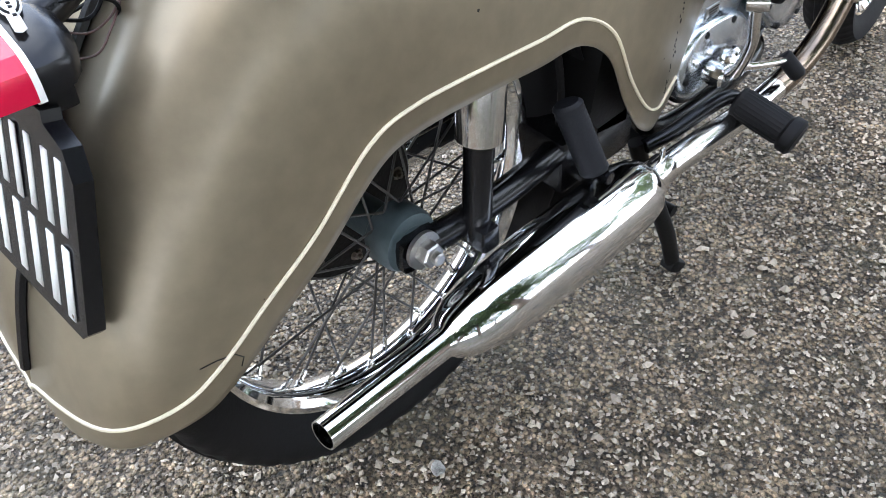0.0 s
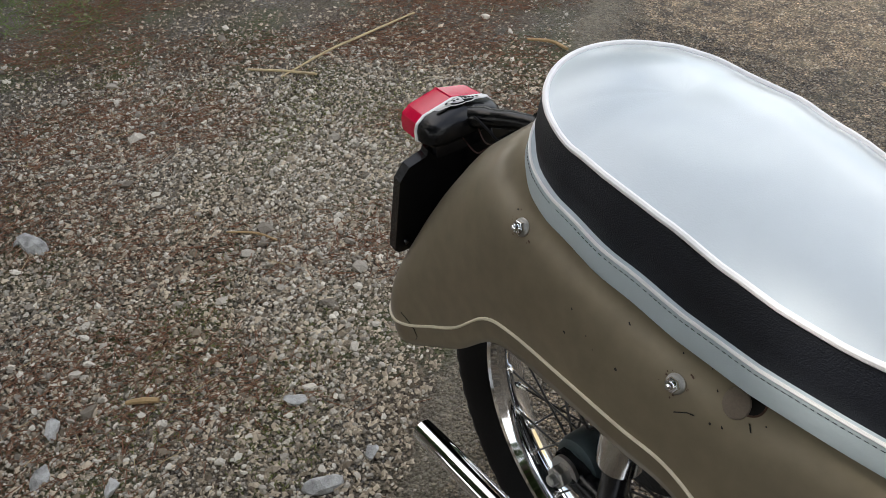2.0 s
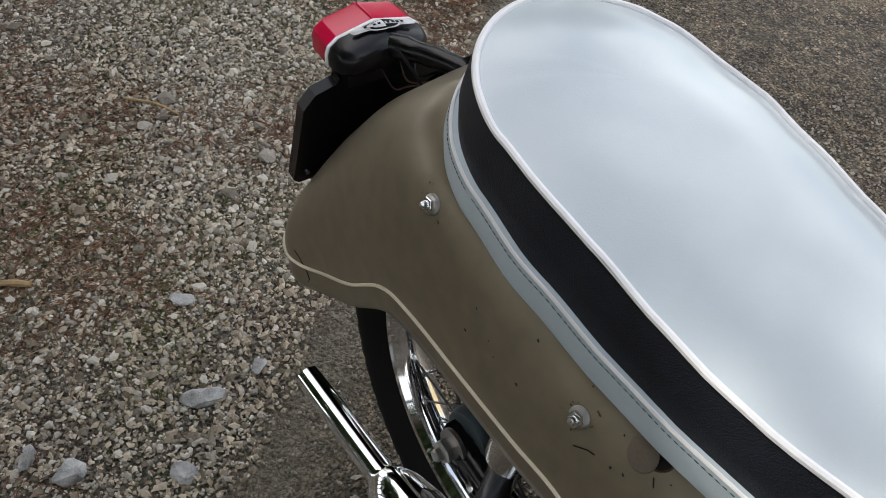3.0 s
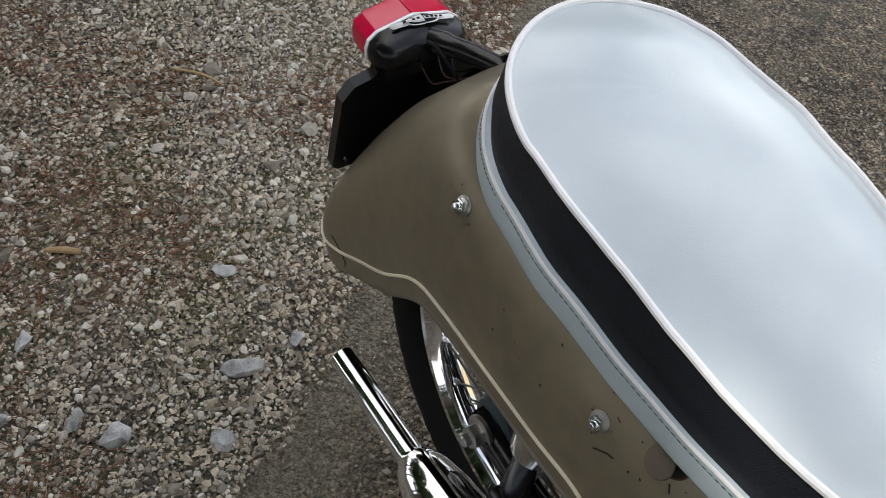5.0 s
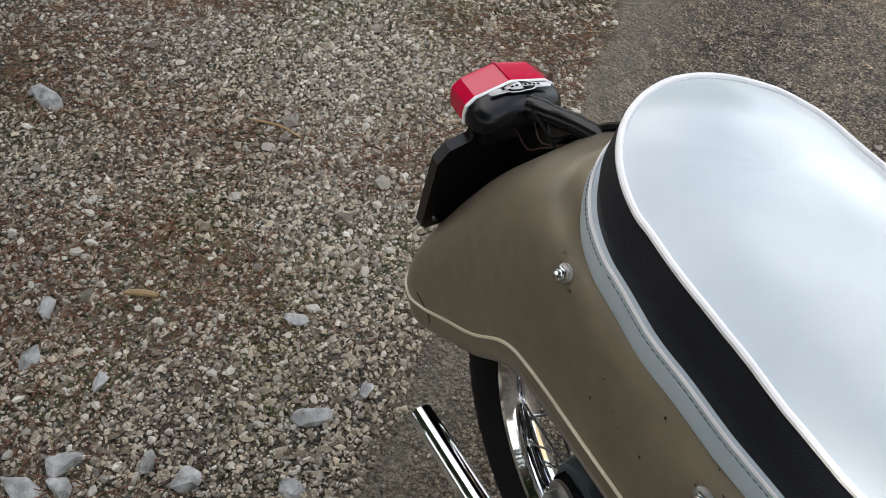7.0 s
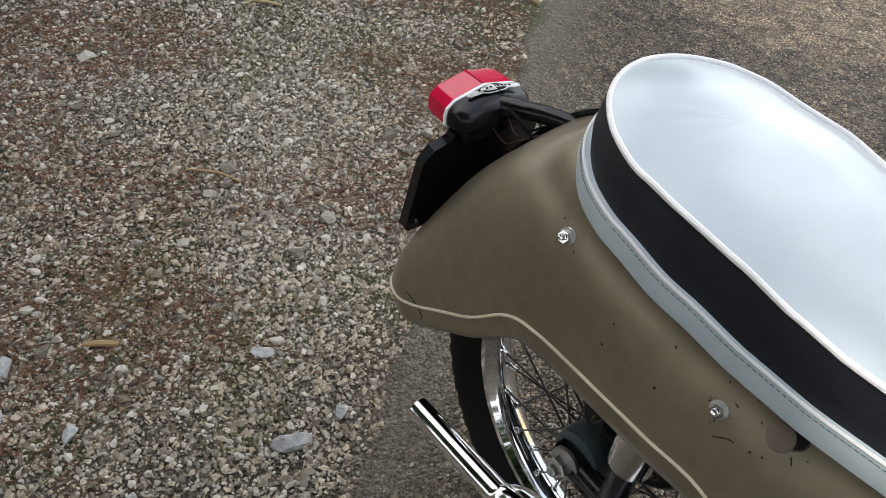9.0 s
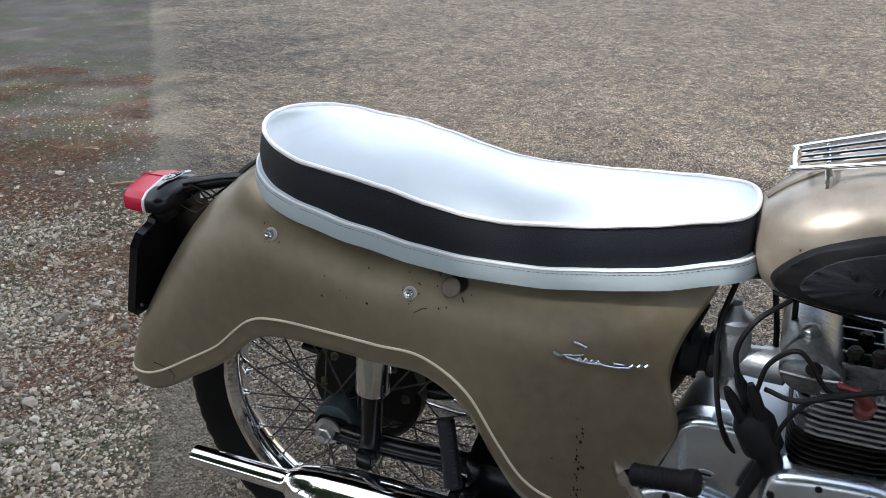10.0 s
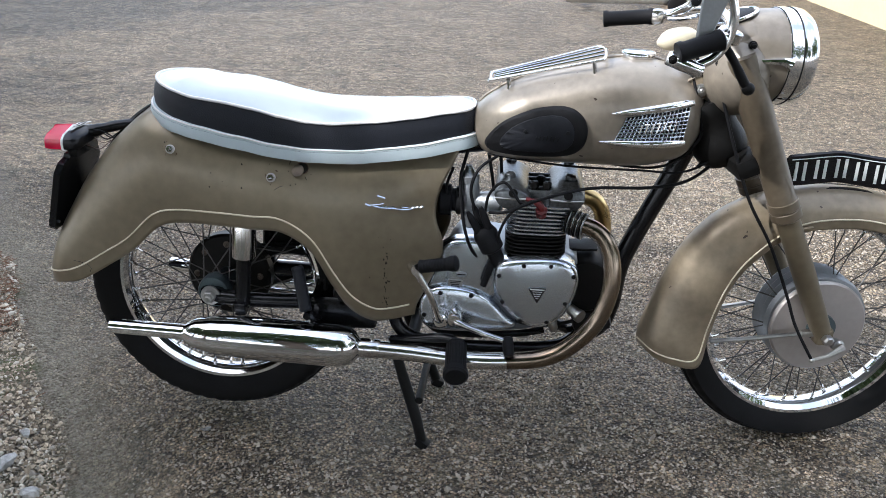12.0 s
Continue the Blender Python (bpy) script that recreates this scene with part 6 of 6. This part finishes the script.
tube(bm, curve([(0.945, 0.1, 0.868), (0.962, 0.1, 0.872), (0.985, 0.1, 0.879), (1.01, 0.1, 0.884), (1.035, 0.1, 0.885)], 5), [0.004, 0.008, 0.0115, 0.0145, 0.017, 0.019, 0.0205, 0.0215, 0.022, 0.022, 0.022, 0.022, 0.0215, 0.021, 0.02, 0.018, 0.016, 0.013, 0.01, 0.006, 0.003], 18)
part("cream_pod", bm, TRIM, bike, "pear-shaped cream pod below the handlebar")
bm = bmesh.new()
tube(bm, curve([(1.03, -0.1, 0.87), (1.05, -0.11, 0.8), CABLE[0], CABLE[1], CABLE[2], CABLE[3], CABLE[4], CABLE[5]], 8), 0.0032, 8)
part("brake_cable", bm, RUBBER, bike, "black front brake cable")
bm = bmesh.new()
tube(bm, [CABLE[5], (CABLE[5][0] + 0.03, -0.118, CABLE[5][2] + 0.012), (CABLE[5][0] + 0.062, -0.112, CABLE[5][2] + 0.032)], [0.004, 0.005, 0.008], 8)
bmesh.ops.create_uvsphere(bm, u_segments=10, v_segments=8, radius=0.0065, matrix=pose(*CABLE[5]))
part("brake_arm", bm, STEEL, bike, "small steel brake arm")
# yoke bulked out in black to stand for the shadowed space behind the forks
bm = bmesh.new()
tube(bm, curve([(1.0, 0, 0.82), (1.03, 0, 0.76), (1.06, 0, 0.69)], 5), [0.045, 0.05, 0.05, 0.048, 0.047, 0.048, 0.052, 0.055, 0.055, 0.05, 0.04], 20)
box(bm, pose(1.08, 0, 0.70, 0, -22, 0), 0.06, 0.19, 0.045, 0.018)
part("steering_yoke", turned(bm), SOOT, bike, "black steering yoke, bulked out to stand for shadow")
for k, (r, pts) in enumerate(((0.0035, [(1.0, -0.06, 0.87), (1.03, -0.075, 0.8), (1.03, -0.07, 0.73), (0.98, -0.06, 0.68)]), (0.003, [(0.99, -0.05, 0.86), (1.01, -0.085, 0.78), (1.02, -0.08, 0.71), (0.96, -0.06, 0.67)]), (0.0045, [(1.02, -0.05, 0.85), (1.05, -0.08, 0.77), (1.06, -0.075, 0.7), (1.03, -0.06, 0.65)]))):
    bm = bmesh.new()
    tube(bm, curve(pts, 6), r, 8)
    part("cable", bm, RUBBER, bike)
for s in (-1, 1):
    bm = bmesh.new()
    box(bm, pose(1.01, 0.066 * s, 0.812, 0, -30, 0), 0.045, 0.01, 0.045, 0.012)
    mount = part("tank_mount", bm, PAINT_FRONT, bike)
    bm = bmesh.new()
    bolt(bm, Vector((1.014, 0.071 * s, 0.808)), (0, s, 0), 0.009, 0.006)
    part("bolt", bm, STEEL, mount)

# ---- loose gravel, litter and surroundings ----


def scatter(name, count, pick, size, mat, label, seed, flat=0.6, sink=0.3, fine=False):
    """Many small angular stones as one mesh: pick gives places, size a scale for each."""
    r = np.random.RandomState(seed)
    phi = (1 + 5 ** 0.5) / 2
    ico = np.array([(-1, phi, 0), (1, phi, 0), (-1, -phi, 0), (1, -phi, 0), (0, -1, phi), (0, 1, phi), (0, -1, -phi), (0, 1, -phi), (phi, 0, -1), (phi, 0, 1), (-phi, 0, -1), (-phi, 0, 1)]) / 1.9
    tris = np.array([(0, 11, 5), (0, 5, 1), (0, 1, 7), (0, 7, 10), (0, 10, 11), (1, 5, 9), (5, 11, 4), (11, 10, 2), (10, 7, 6), (7, 1, 8), (3, 9, 4), (3, 4, 2), (3, 2, 6), (3, 6, 8), (3, 8, 9), (4, 9, 5), (2, 4, 11), (6, 2, 10), (8, 6, 7), (9, 8, 1)])
    if fine:
        ico = np.array([(1, 0, 0), (0, 1, 0), (-1, 0, 0), (0, -1, 0), (0, 0, 1), (0, 0, -1)], float)
        tris = np.array([(0, 1, 4), (1, 2, 4), (2, 3, 4), (3, 0, 4), (1, 0, 5), (2, 1, 5), (3, 2, 5), (0, 3, 5)])
    nv = len(ico)
    xy = pick(r, count)
    count = len(xy)
    s = size(r, count)
    v = ico[None] * r.uniform(0.6, 1.32, (count, nv, 1))
    v = v * np.stack([r.uniform(0.75, 1.35, count), r.uniform(0.65, 1.0, count), r.uniform(flat * 0.6, flat, count)], 1)[:, None]
    tx, ty = r.uniform(-0.35, 0.35, count), r.uniform(-0.35, 0.35, count)
    v[..., 2] += v[..., 0] * tx[:, None] + v[..., 1] * ty[:, None]
    a = r.uniform(0, 6.283, count)
    c, d = np.cos(a)[:, None], np.sin(a)[:, None]
    v = np.stack([v[..., 0] * c - v[..., 1] * d, v[..., 0] * d + v[..., 1] * c, v[..., 2]], -1) * s[:, None, None]
    v[..., :2] += xy[:, None]
    v[..., 2] += (s * flat * sink + np.array([ground_z(*q) for q in xy]))[:, None]
    faces = (tris[None] + nv * np.arange(count)[:, None, None]).reshape(-1, 3)
    me = bpy.data.meshes.new(name)
    me.vertices.add(count * nv)
    me.vertices.foreach_set("co", v.astype(np.float32).ravel())
    me.loops.add(faces.size)
    me.loops.foreach_set("vertex_index", faces.astype(np.int32).ravel())
    me.polygons.add(len(faces))
    me.polygons.foreach_set("loop_start", np.arange(0, faces.size, 3, dtype=np.int32))
    me.update(calc_edges=True)
    me.shade_flat()
    me.materials.append(mat)
    return tagged(new(name, me), label, "gravel", kind="stuff")


def edge_side(p):
    """Below zero on the dirt side of the drive's edge."""
    w = np.sin(p[:, 1] * 7) * 0.02 + np.sin(p[:, 1] * 17 + 1) * 0.012 + np.sin(p[:, 1] * 43 + 2) * 0.008
    return p[:, 0] + 0.68 * p[:, 1] + 0.14 * np.maximum(p[:, 1] - 0.3, 0) + EDGE + 0.02 + w


def verge(r, n):
    p = np.stack([r.normal(-1.1, 0.85, n * 3), r.normal(-0.05, 0.75, n * 3)], 1)
    clump = np.sin(p[:, 0] * 5.1 + 2 * np.sin(p[:, 1] * 3.3)) * np.cos(p[:, 1] * 4.7) + np.sin(p[:, 0] * 2.3 - p[:, 1] * 3.1)
    bare = np.clip((-1.15 - p[:, 0] + 0.5 * p[:, 1]) / 0.5, 0, 1) + np.clip((p[:, 1] - 0.25) / 0.5, 0, 1)
    fade = np.clip((p[:, 0] + 3.4) / 1.2, 0, 1)
    keep = (edge_side(p) < 0) & (r.uniform(0, 1, n * 3) < fade) & (r.uniform(-1.9, 1.2, n * 3) < clump - 0.4 * bare)
    return p[keep][:n]


def drive(r, n):
    p = np.stack([0.5 + r.normal(0, 1.25, n * 4), 0.5 + r.normal(0, 1.5, n * 4)], 1)
    return p[(edge_side(p) > 0.02) & (p[:, 1] > -1.7) & (r.uniform(0, 1, n * 4) < np.clip(edge_side(p) / 0.3, 0.3, 1))][:n]


def verge_all(r, n):
    near = r.uniform(0, 1, n * 3) < 0.8
    p = np.where(near[:, None], np.stack([r.normal(-0.95, 0.8, n * 3), r.normal(0.05, 0.72, n * 3)], 1), np.stack([r.uniform(-4.4, 0.4, n * 3), r.uniform(-1.9, 2.8, n * 3)], 1))
    fade = np.minimum(np.clip((p[:, 0] + 4.4) / 0.8, 0, 1), np.clip((2.8 - p[:, 1]) / 0.7, 0, 1)) * np.clip((p[:, 1] + 1.9) / 0.9, 0, 1)
    return p[(edge_side(p) < 0) & (r.uniform(0, 1, len(p)) < fade)][:n]


scatter("grit", 78000, verge_all, lambda r, n: r.gamma(2.4, 0.0011, n) + 0.0018, GRIT, "fine dirty grit on bare earth", 5, 0.8, 0.25, True)
scatter("gravel", 42000, verge, lambda r, n: r.gamma(1.7, 0.001, n) + 0.0019, STONE, "dense angular grey gravel", 15, 0.95, 0.4)
scatter("gravel_stones", 900, verge, lambda r, n: r.gamma(1.4, 0.0022, n) + 0.006, STONE, "loose pale grey angular stones", 6, 0.8, 0.35)
scatter("drive_chips", 130000, drive, lambda r, n: r.gamma(2.0, 0.0007, n) + 0.0018, CHIP, "small pale chips bedded in the tarmac", 7, 0.95, 0.3, True)

# larger single stones
for i, (x, y, r) in enumerate(((-1.604, -0.452, 0.036), (-0.857, -0.636, 0.024), (-0.746, -0.528, 0.022), (-0.696, -0.166, 0.018), (-0.371, -0.307, 0.022), (-0.475, -0.455, 0.024), (-0.612, -0.628, 0.023), (-0.483, -0.231, 0.024), (-0.538, -0.499, 0.021), (-0.596, -0.691, 0.026), (-0.565, -0.638, 0.022), (-0.959, -0.579, 0.02), (-0.486, -0.122, 0.018), (-0.026, -0.127, 0.012), (-1.66, -0.47, 0.02))):
    rs = random.Random(i + 30)
    bm = bmesh.new()
    bmesh.ops.create_icosphere(bm, subdivisions=2, radius=1)
    sq = Vector((rs.uniform(1.0, 1.4), rs.uniform(0.65, 0.95), rs.uniform(0.4, 0.6)))
    for v in bm.verts:
        k = 1 + 0.35 * noise.noise(v.co * 1.3 + Vector((i * 3.1, 0, 0)))
        v.co = v.co * k
    for _ in range(11):
        n_ = Vector((rs.gauss(0, 1), rs.gauss(0, 1), rs.gauss(0, 0.8))).normalized()
        cut = rs.uniform(0.4, 0.68)
        for v in bm.verts:
            d = v.co.dot(n_) - cut
            if d > 0:
                v.co -= n_ * d
    for v in bm.verts:
        v.co = Vector((v.co.x * sq.x, v.co.y * sq.y, v.co.z * sq.z)) * 1.5 * r
    bmesh.ops.transform(bm, matrix=pose(x, y, ground_z(x, y) + r * 0.22, rs.uniform(-15, 15), rs.uniform(-15, 15), rs.uniform(0, 360)), verts=bm.verts)
    tagged(part("stone", bm, BIG_STONE, angle=14), "angular pale grey stone on the gravel", "stone", "loose stones")


def slivers(name, count, pick, length, width, mat, label, seed, rise=(0.006, 0.01)):
    """Thin dry needles and stalks lying on the ground, as one mesh."""
    r = np.random.RandomState(seed)
    xy = pick(r, count)
    n = len(xy)
    a, ln = r.uniform(0, 6.283, n), length(r, n)
    d = np.stack([np.cos(a), np.sin(a)], 1) * ln[:, None] / 2
    o = np.stack([-np.sin(a), np.cos(a)], 1) * width
    z0, z1 = r.uniform(0.002, rise[0], n), r.uniform(0.002, rise[1], n)
    gz = np.array([ground_z(*q) for q in xy])
    v = np.zeros((n, 6, 3))
    for k, (sd, so, up, z) in enumerate(((-1, -1, 0, z0), (-1, 1, 0, z0), (-1, 0, 1, z0), (1, -1, 0, z1), (1, 1, 0, z1), (1, 0, 1, z1))):
        v[:, k, :2] = xy + d * sd + o * so
        v[:, k, 2] = z + up * width * 1.4 + gz
    quads = np.array([(0, 1, 4, 3), (1, 2, 5, 4), (2, 0, 3, 5)])
    faces = (quads[None] + 6 * np.arange(n)[:, None, None]).reshape(-1, 4)
    me = bpy.data.meshes.new(name)
    me.vertices.add(n * 6)
    me.vertices.foreach_set("co", v.astype(np.float32).ravel())
    me.loops.add(faces.size)
    me.loops.foreach_set("vertex_index", faces.astype(np.int32).ravel())
    me.polygons.add(len(faces))
    me.polygons.foreach_set("loop_start", np.arange(0, faces.size, 4, dtype=np.int32))
    me.update(calc_edges=True)
    me.materials.append(mat)
    return tagged(new(name, me), label, "litter", kind="stuff")


def litter(r, n):
    p = np.stack([r.uniform(-4.4, -0.4, n * 3), r.uniform(-0.9, 2.4, n * 3)], 1)
    patch = np.sin(p[:, 0] * 6.3 + 1.5) + np.sin(p[:, 1] * 5.2 + p[:, 0] * 2) + np.sin((p[:, 0] - p[:, 1]) * 9)
    return p[(edge_side(p) < 0) & (patch > r.uniform(-1.0, 1.6, n * 3))][:n]


slivers("pine_needles", 30000, litter, lambda r, n: r.uniform(0.012, 0.045, n), 0.0009, NEEDLE, "brown dry pine needles in drifts", 8)


def mossy(r, n):
    p = np.stack([r.uniform(-3.2, 0.1, n * 6), r.uniform(-1.2, 1.6, n * 6)], 1)
    patch = np.sin(p[:, 0] * 4.1 + 2.2 * np.sin(p[:, 1] * 2.7)) + np.sin(p[:, 1] * 6.3 - p[:, 0] * 2.6 + 1) + 0.8 * np.sin((p[:, 0] + p[:, 1]) * 13)
    return p[(edge_side(p) < 0) & (patch > r.uniform(0.7, 2.4, n * 6))][:n]


slivers("moss", 16000, mossy, lambda r, n: r.uniform(0.003, 0.011, n), 0.0009, MOSS, "low olive moss between the stones", 31, (0.005, 0.009))
slivers("dry_grass", 260, litter, lambda r, n: r.uniform(0.03, 0.09, n), 0.0009, STRAW, "pale dry grass stalks", 9)


def lawn(r, n):
    p = np.stack([r.uniform(-5.5, -2.0, n * 3), r.uniform(-1.6, 2.2, n * 3)], 1)
    return p[p[:, 0] + 0.45 * p[:, 1] < -2.85 - np.abs(r.normal(0, 0.35, n * 3)) + 0.15 * np.sin(p[:, 1] * 9)][:n]


slivers("grass", 14000, lawn, lambda r, n: r.uniform(0.02, 0.05, n), 0.0016, GRASS, "short green grass at the far edge of the verge", 21, (0.004, 0.05))
for pts, r, mat, lab in (
        ([(-1.886, 0.407, 0.012), (-1.924, 0.653, 0.018), (-2.01, 0.99, 0.012)], 0.004, STRAW, "long pale dry stick on the verge"),
        ([(-2.02, 0.356, 0.01), (-1.91, 0.43, 0.014), (-1.816, 0.497, 0.01)], 0.005, STRAW, "short pale stick on the verge"),
        ([(-1.581, 1.151, 0.01), (-1.51, 1.19, 0.015), (-1.44, 1.198, 0.01)], 0.006, WOOD, "broken brown stick on the dirt"),
        ([(-0.931, 0.332, 0.006), (-0.91, 0.37, 0.008), (-0.889, 0.407, 0.006)], 0.0025, WOOD, "thin brown twig on the dirt"),
        ([(-0.92, -0.44, 0.008), (-0.9, -0.411, 0.01), (-0.88, -0.385, 0.008)], 0.007, WOOD, "split orange wood chip"),
        ([(-1.29, -0.05, 0.006), (-1.23, 0.0, 0.01), (-1.17, 0.03, 0.006)], 0.0032, WOOD, "brown twig on the gravel")):
    bm = bmesh.new()
    c = [p + Vector((0, 0, ground_z(p.x, p.y))) for p in curve(pts, 4)]
    tube(bm, c, [r * (0.7 + 0.3 * math.sin(3.1 * i / len(c))) for i in range(len(c))], 7)
    tagged(part("stick", bm, mat), lab, "stick", "sticks")

# cream building beyond the drive
bm = bmesh.new()
box(bm, pose(4.15, 8.6, 1.38, 0, 0, 1.2), 0.3, 7.0, 2.84, 0.01)
wall = part("building_wall", bm, RENDER_WALL)
tagged(wall, "cream rendered wall of a building", "wall", kind="structure")

# pale metal trailer frame beyond the drive
trailer = thing("trailer_frame", (1.5, 8.1, 0), "pale galvanised trailer frame on the gravel beyond the drive", "trailer")
for y in (7.75, 8.4):
    bm = bmesh.new()
    box(bm, pose(1.9, y, 0.1, 0, 0, 4), 1.7, 0.06, 0.06, 0.008)
    part("side_rail", bm, STEEL, trailer)
for x in (1.2, 1.8, 2.5):
    bm = bmesh.new()
    box(bm, pose(x, 8.08, 0.1, 0, 0, 4), 0.05, 0.58, 0.05, 0.008)
    part("cross_rail", bm, STEEL, trailer)
for y in (7.66, 8.5):
    bm = bmesh.new()
    lathe(bm, [(0.02, -0.04), (0.07, -0.045), (0.09, -0.035), (0.1, 0), (0.09, 0.035), (0.07, 0.045), (0.02, 0.04)], axis((2.2, y, 0.08), (0, 1, 0)), 24)
    part("tyre", bm, TYRE, trailer)

# unseen trees round the drive, for shade and reflections
rng = random.Random(11)


def tree_bark(tm):
    tube(tm, [(0, 0, -0.15), (0.04, 0.02, 0.6), (0.1, 0.05, 1.5), (0.05, 0.1, 3.5), (0, 0, 5.0)], [0.2, 0.15, 0.13, 0.1, 0.03], 12)
    for i in range(9):
        t = 2.1 + 0.3 * i
        an = 2.4 * i
        ln = 1.6 - 0.1 * i
        tube(tm, [(0.07, 0.06, t), (ln * 0.5 * math.cos(an), ln * 0.5 * math.sin(an), t + 0.4), (ln * math.cos(an), ln * math.sin(an), t + 0.7)], [0.06, 0.04, 0.012], 6)


def crown(seed, n, radius, height, leaf, gap=None):
    """Leaves spread through an uneven crown, with one gap that lets the sun through to a place."""
    cr = np.random.RandomState(seed)
    c = cr.normal(0, 1, (n, 3))
    c = c / np.linalg.norm(c, axis=1)[:, None] * cr.uniform(0.2, 1, (n, 1)) ** 0.5
    c = c * np.array(radius) * (1 + 0.16 * np.sin(c[:, :1] * 5 + seed) * np.cos(c[:, 1:2] * 4)) + np.array([0, 0, height])
    if gap is not None:
        d = c - gap
        c = c[np.linalg.norm(d - (d @ SUNWAY)[:, None] * SUNWAY, axis=1) > 0.12]
        n = len(c)
    q = cr.normal(0, 1, (n, 2, 3))
    q = q / np.linalg.norm(q, axis=2)[..., None] * cr.uniform(0.7 * leaf, 1.3 * leaf, (n, 1, 1))
    v = np.stack([c - q[:, 0], c - q[:, 1] * 0.5, c + q[:, 0], c + q[:, 1] * 0.5], 1).reshape(-1, 3)
    lm = bpy.data.meshes.new("crown")
    lm.from_pydata(v.tolist(), [], [(4 * i, 4 * i + 1, 4 * i + 2, 4 * i + 3) for i in range(n)])
    lm.materials.append(LEAF)
    return lm


def tree(place, turn, lm, label, group):
    t = thing("tree", (0, 0, 0), label, "tree", group)
    tm = bmesh.new()
    tree_bark(tm)
    part("trunk", tm, BARK, t)
    c = new("crown", lm)
    c.parent = t
    t.matrix_basis = pose(*place, 0, 0, turn)
    return t


SUNWAY = np.array([-6.5, -4.2, 6.5]) / np.linalg.norm([-6.5, -4.2, 6.5])
# out-of-view trees set up-sun as shade; one gap leaves a seat patch lit
for place, seed, gap in (((-5.12, -2.4, -0.1), 3, (0.45, -0.13, 0.7)), ((-5.3, -4.8, -0.1), 4, None)):
    tree(place, 0, crown(seed, 9000, (1.9, 1.6, 1.3), 4.2, 0.1, np.array(gap) - np.array(place) if gap else None), "unseen slender green tree placed to shade bike and verge", "trees over the drive")
# out-of-view trees added south, dimming the near side and the chrome's reflections
for place, seed in (((1.9, -3.6, -0.05), 21), ((-0.1, -3.4, -0.1), 22), ((-2.2, -3.7, -0.1), 23)):
    tree(place, 40 * seed, crown(seed, 7000, (1.35, 1.35, 1.75), 3.5, 0.1), "unseen leafy green tree placed to dim the near side", "trees over the drive")
far_trees = [tree((0, 0, 0), 0, crown(7 + k, 2600, (2.2, 2.2, 2.7), 4.3, 0.17), "broad green tree beyond the drive", "trees round the drive") for k in range(2)]
for i in range(15):
    a = radians(136 + 16 * i)
    m = pose(10.5 * math.cos(a) + 0.5 + rng.uniform(-0.8, 0.8), 10.5 * math.sin(a) + rng.uniform(-0.8, 0.8), 0, 0, 0, rng.uniform(0, 360))
    if i < 2:
        far_trees[i].matrix_basis = m
    else:
        copy_thing(far_trees[i % 2], m)
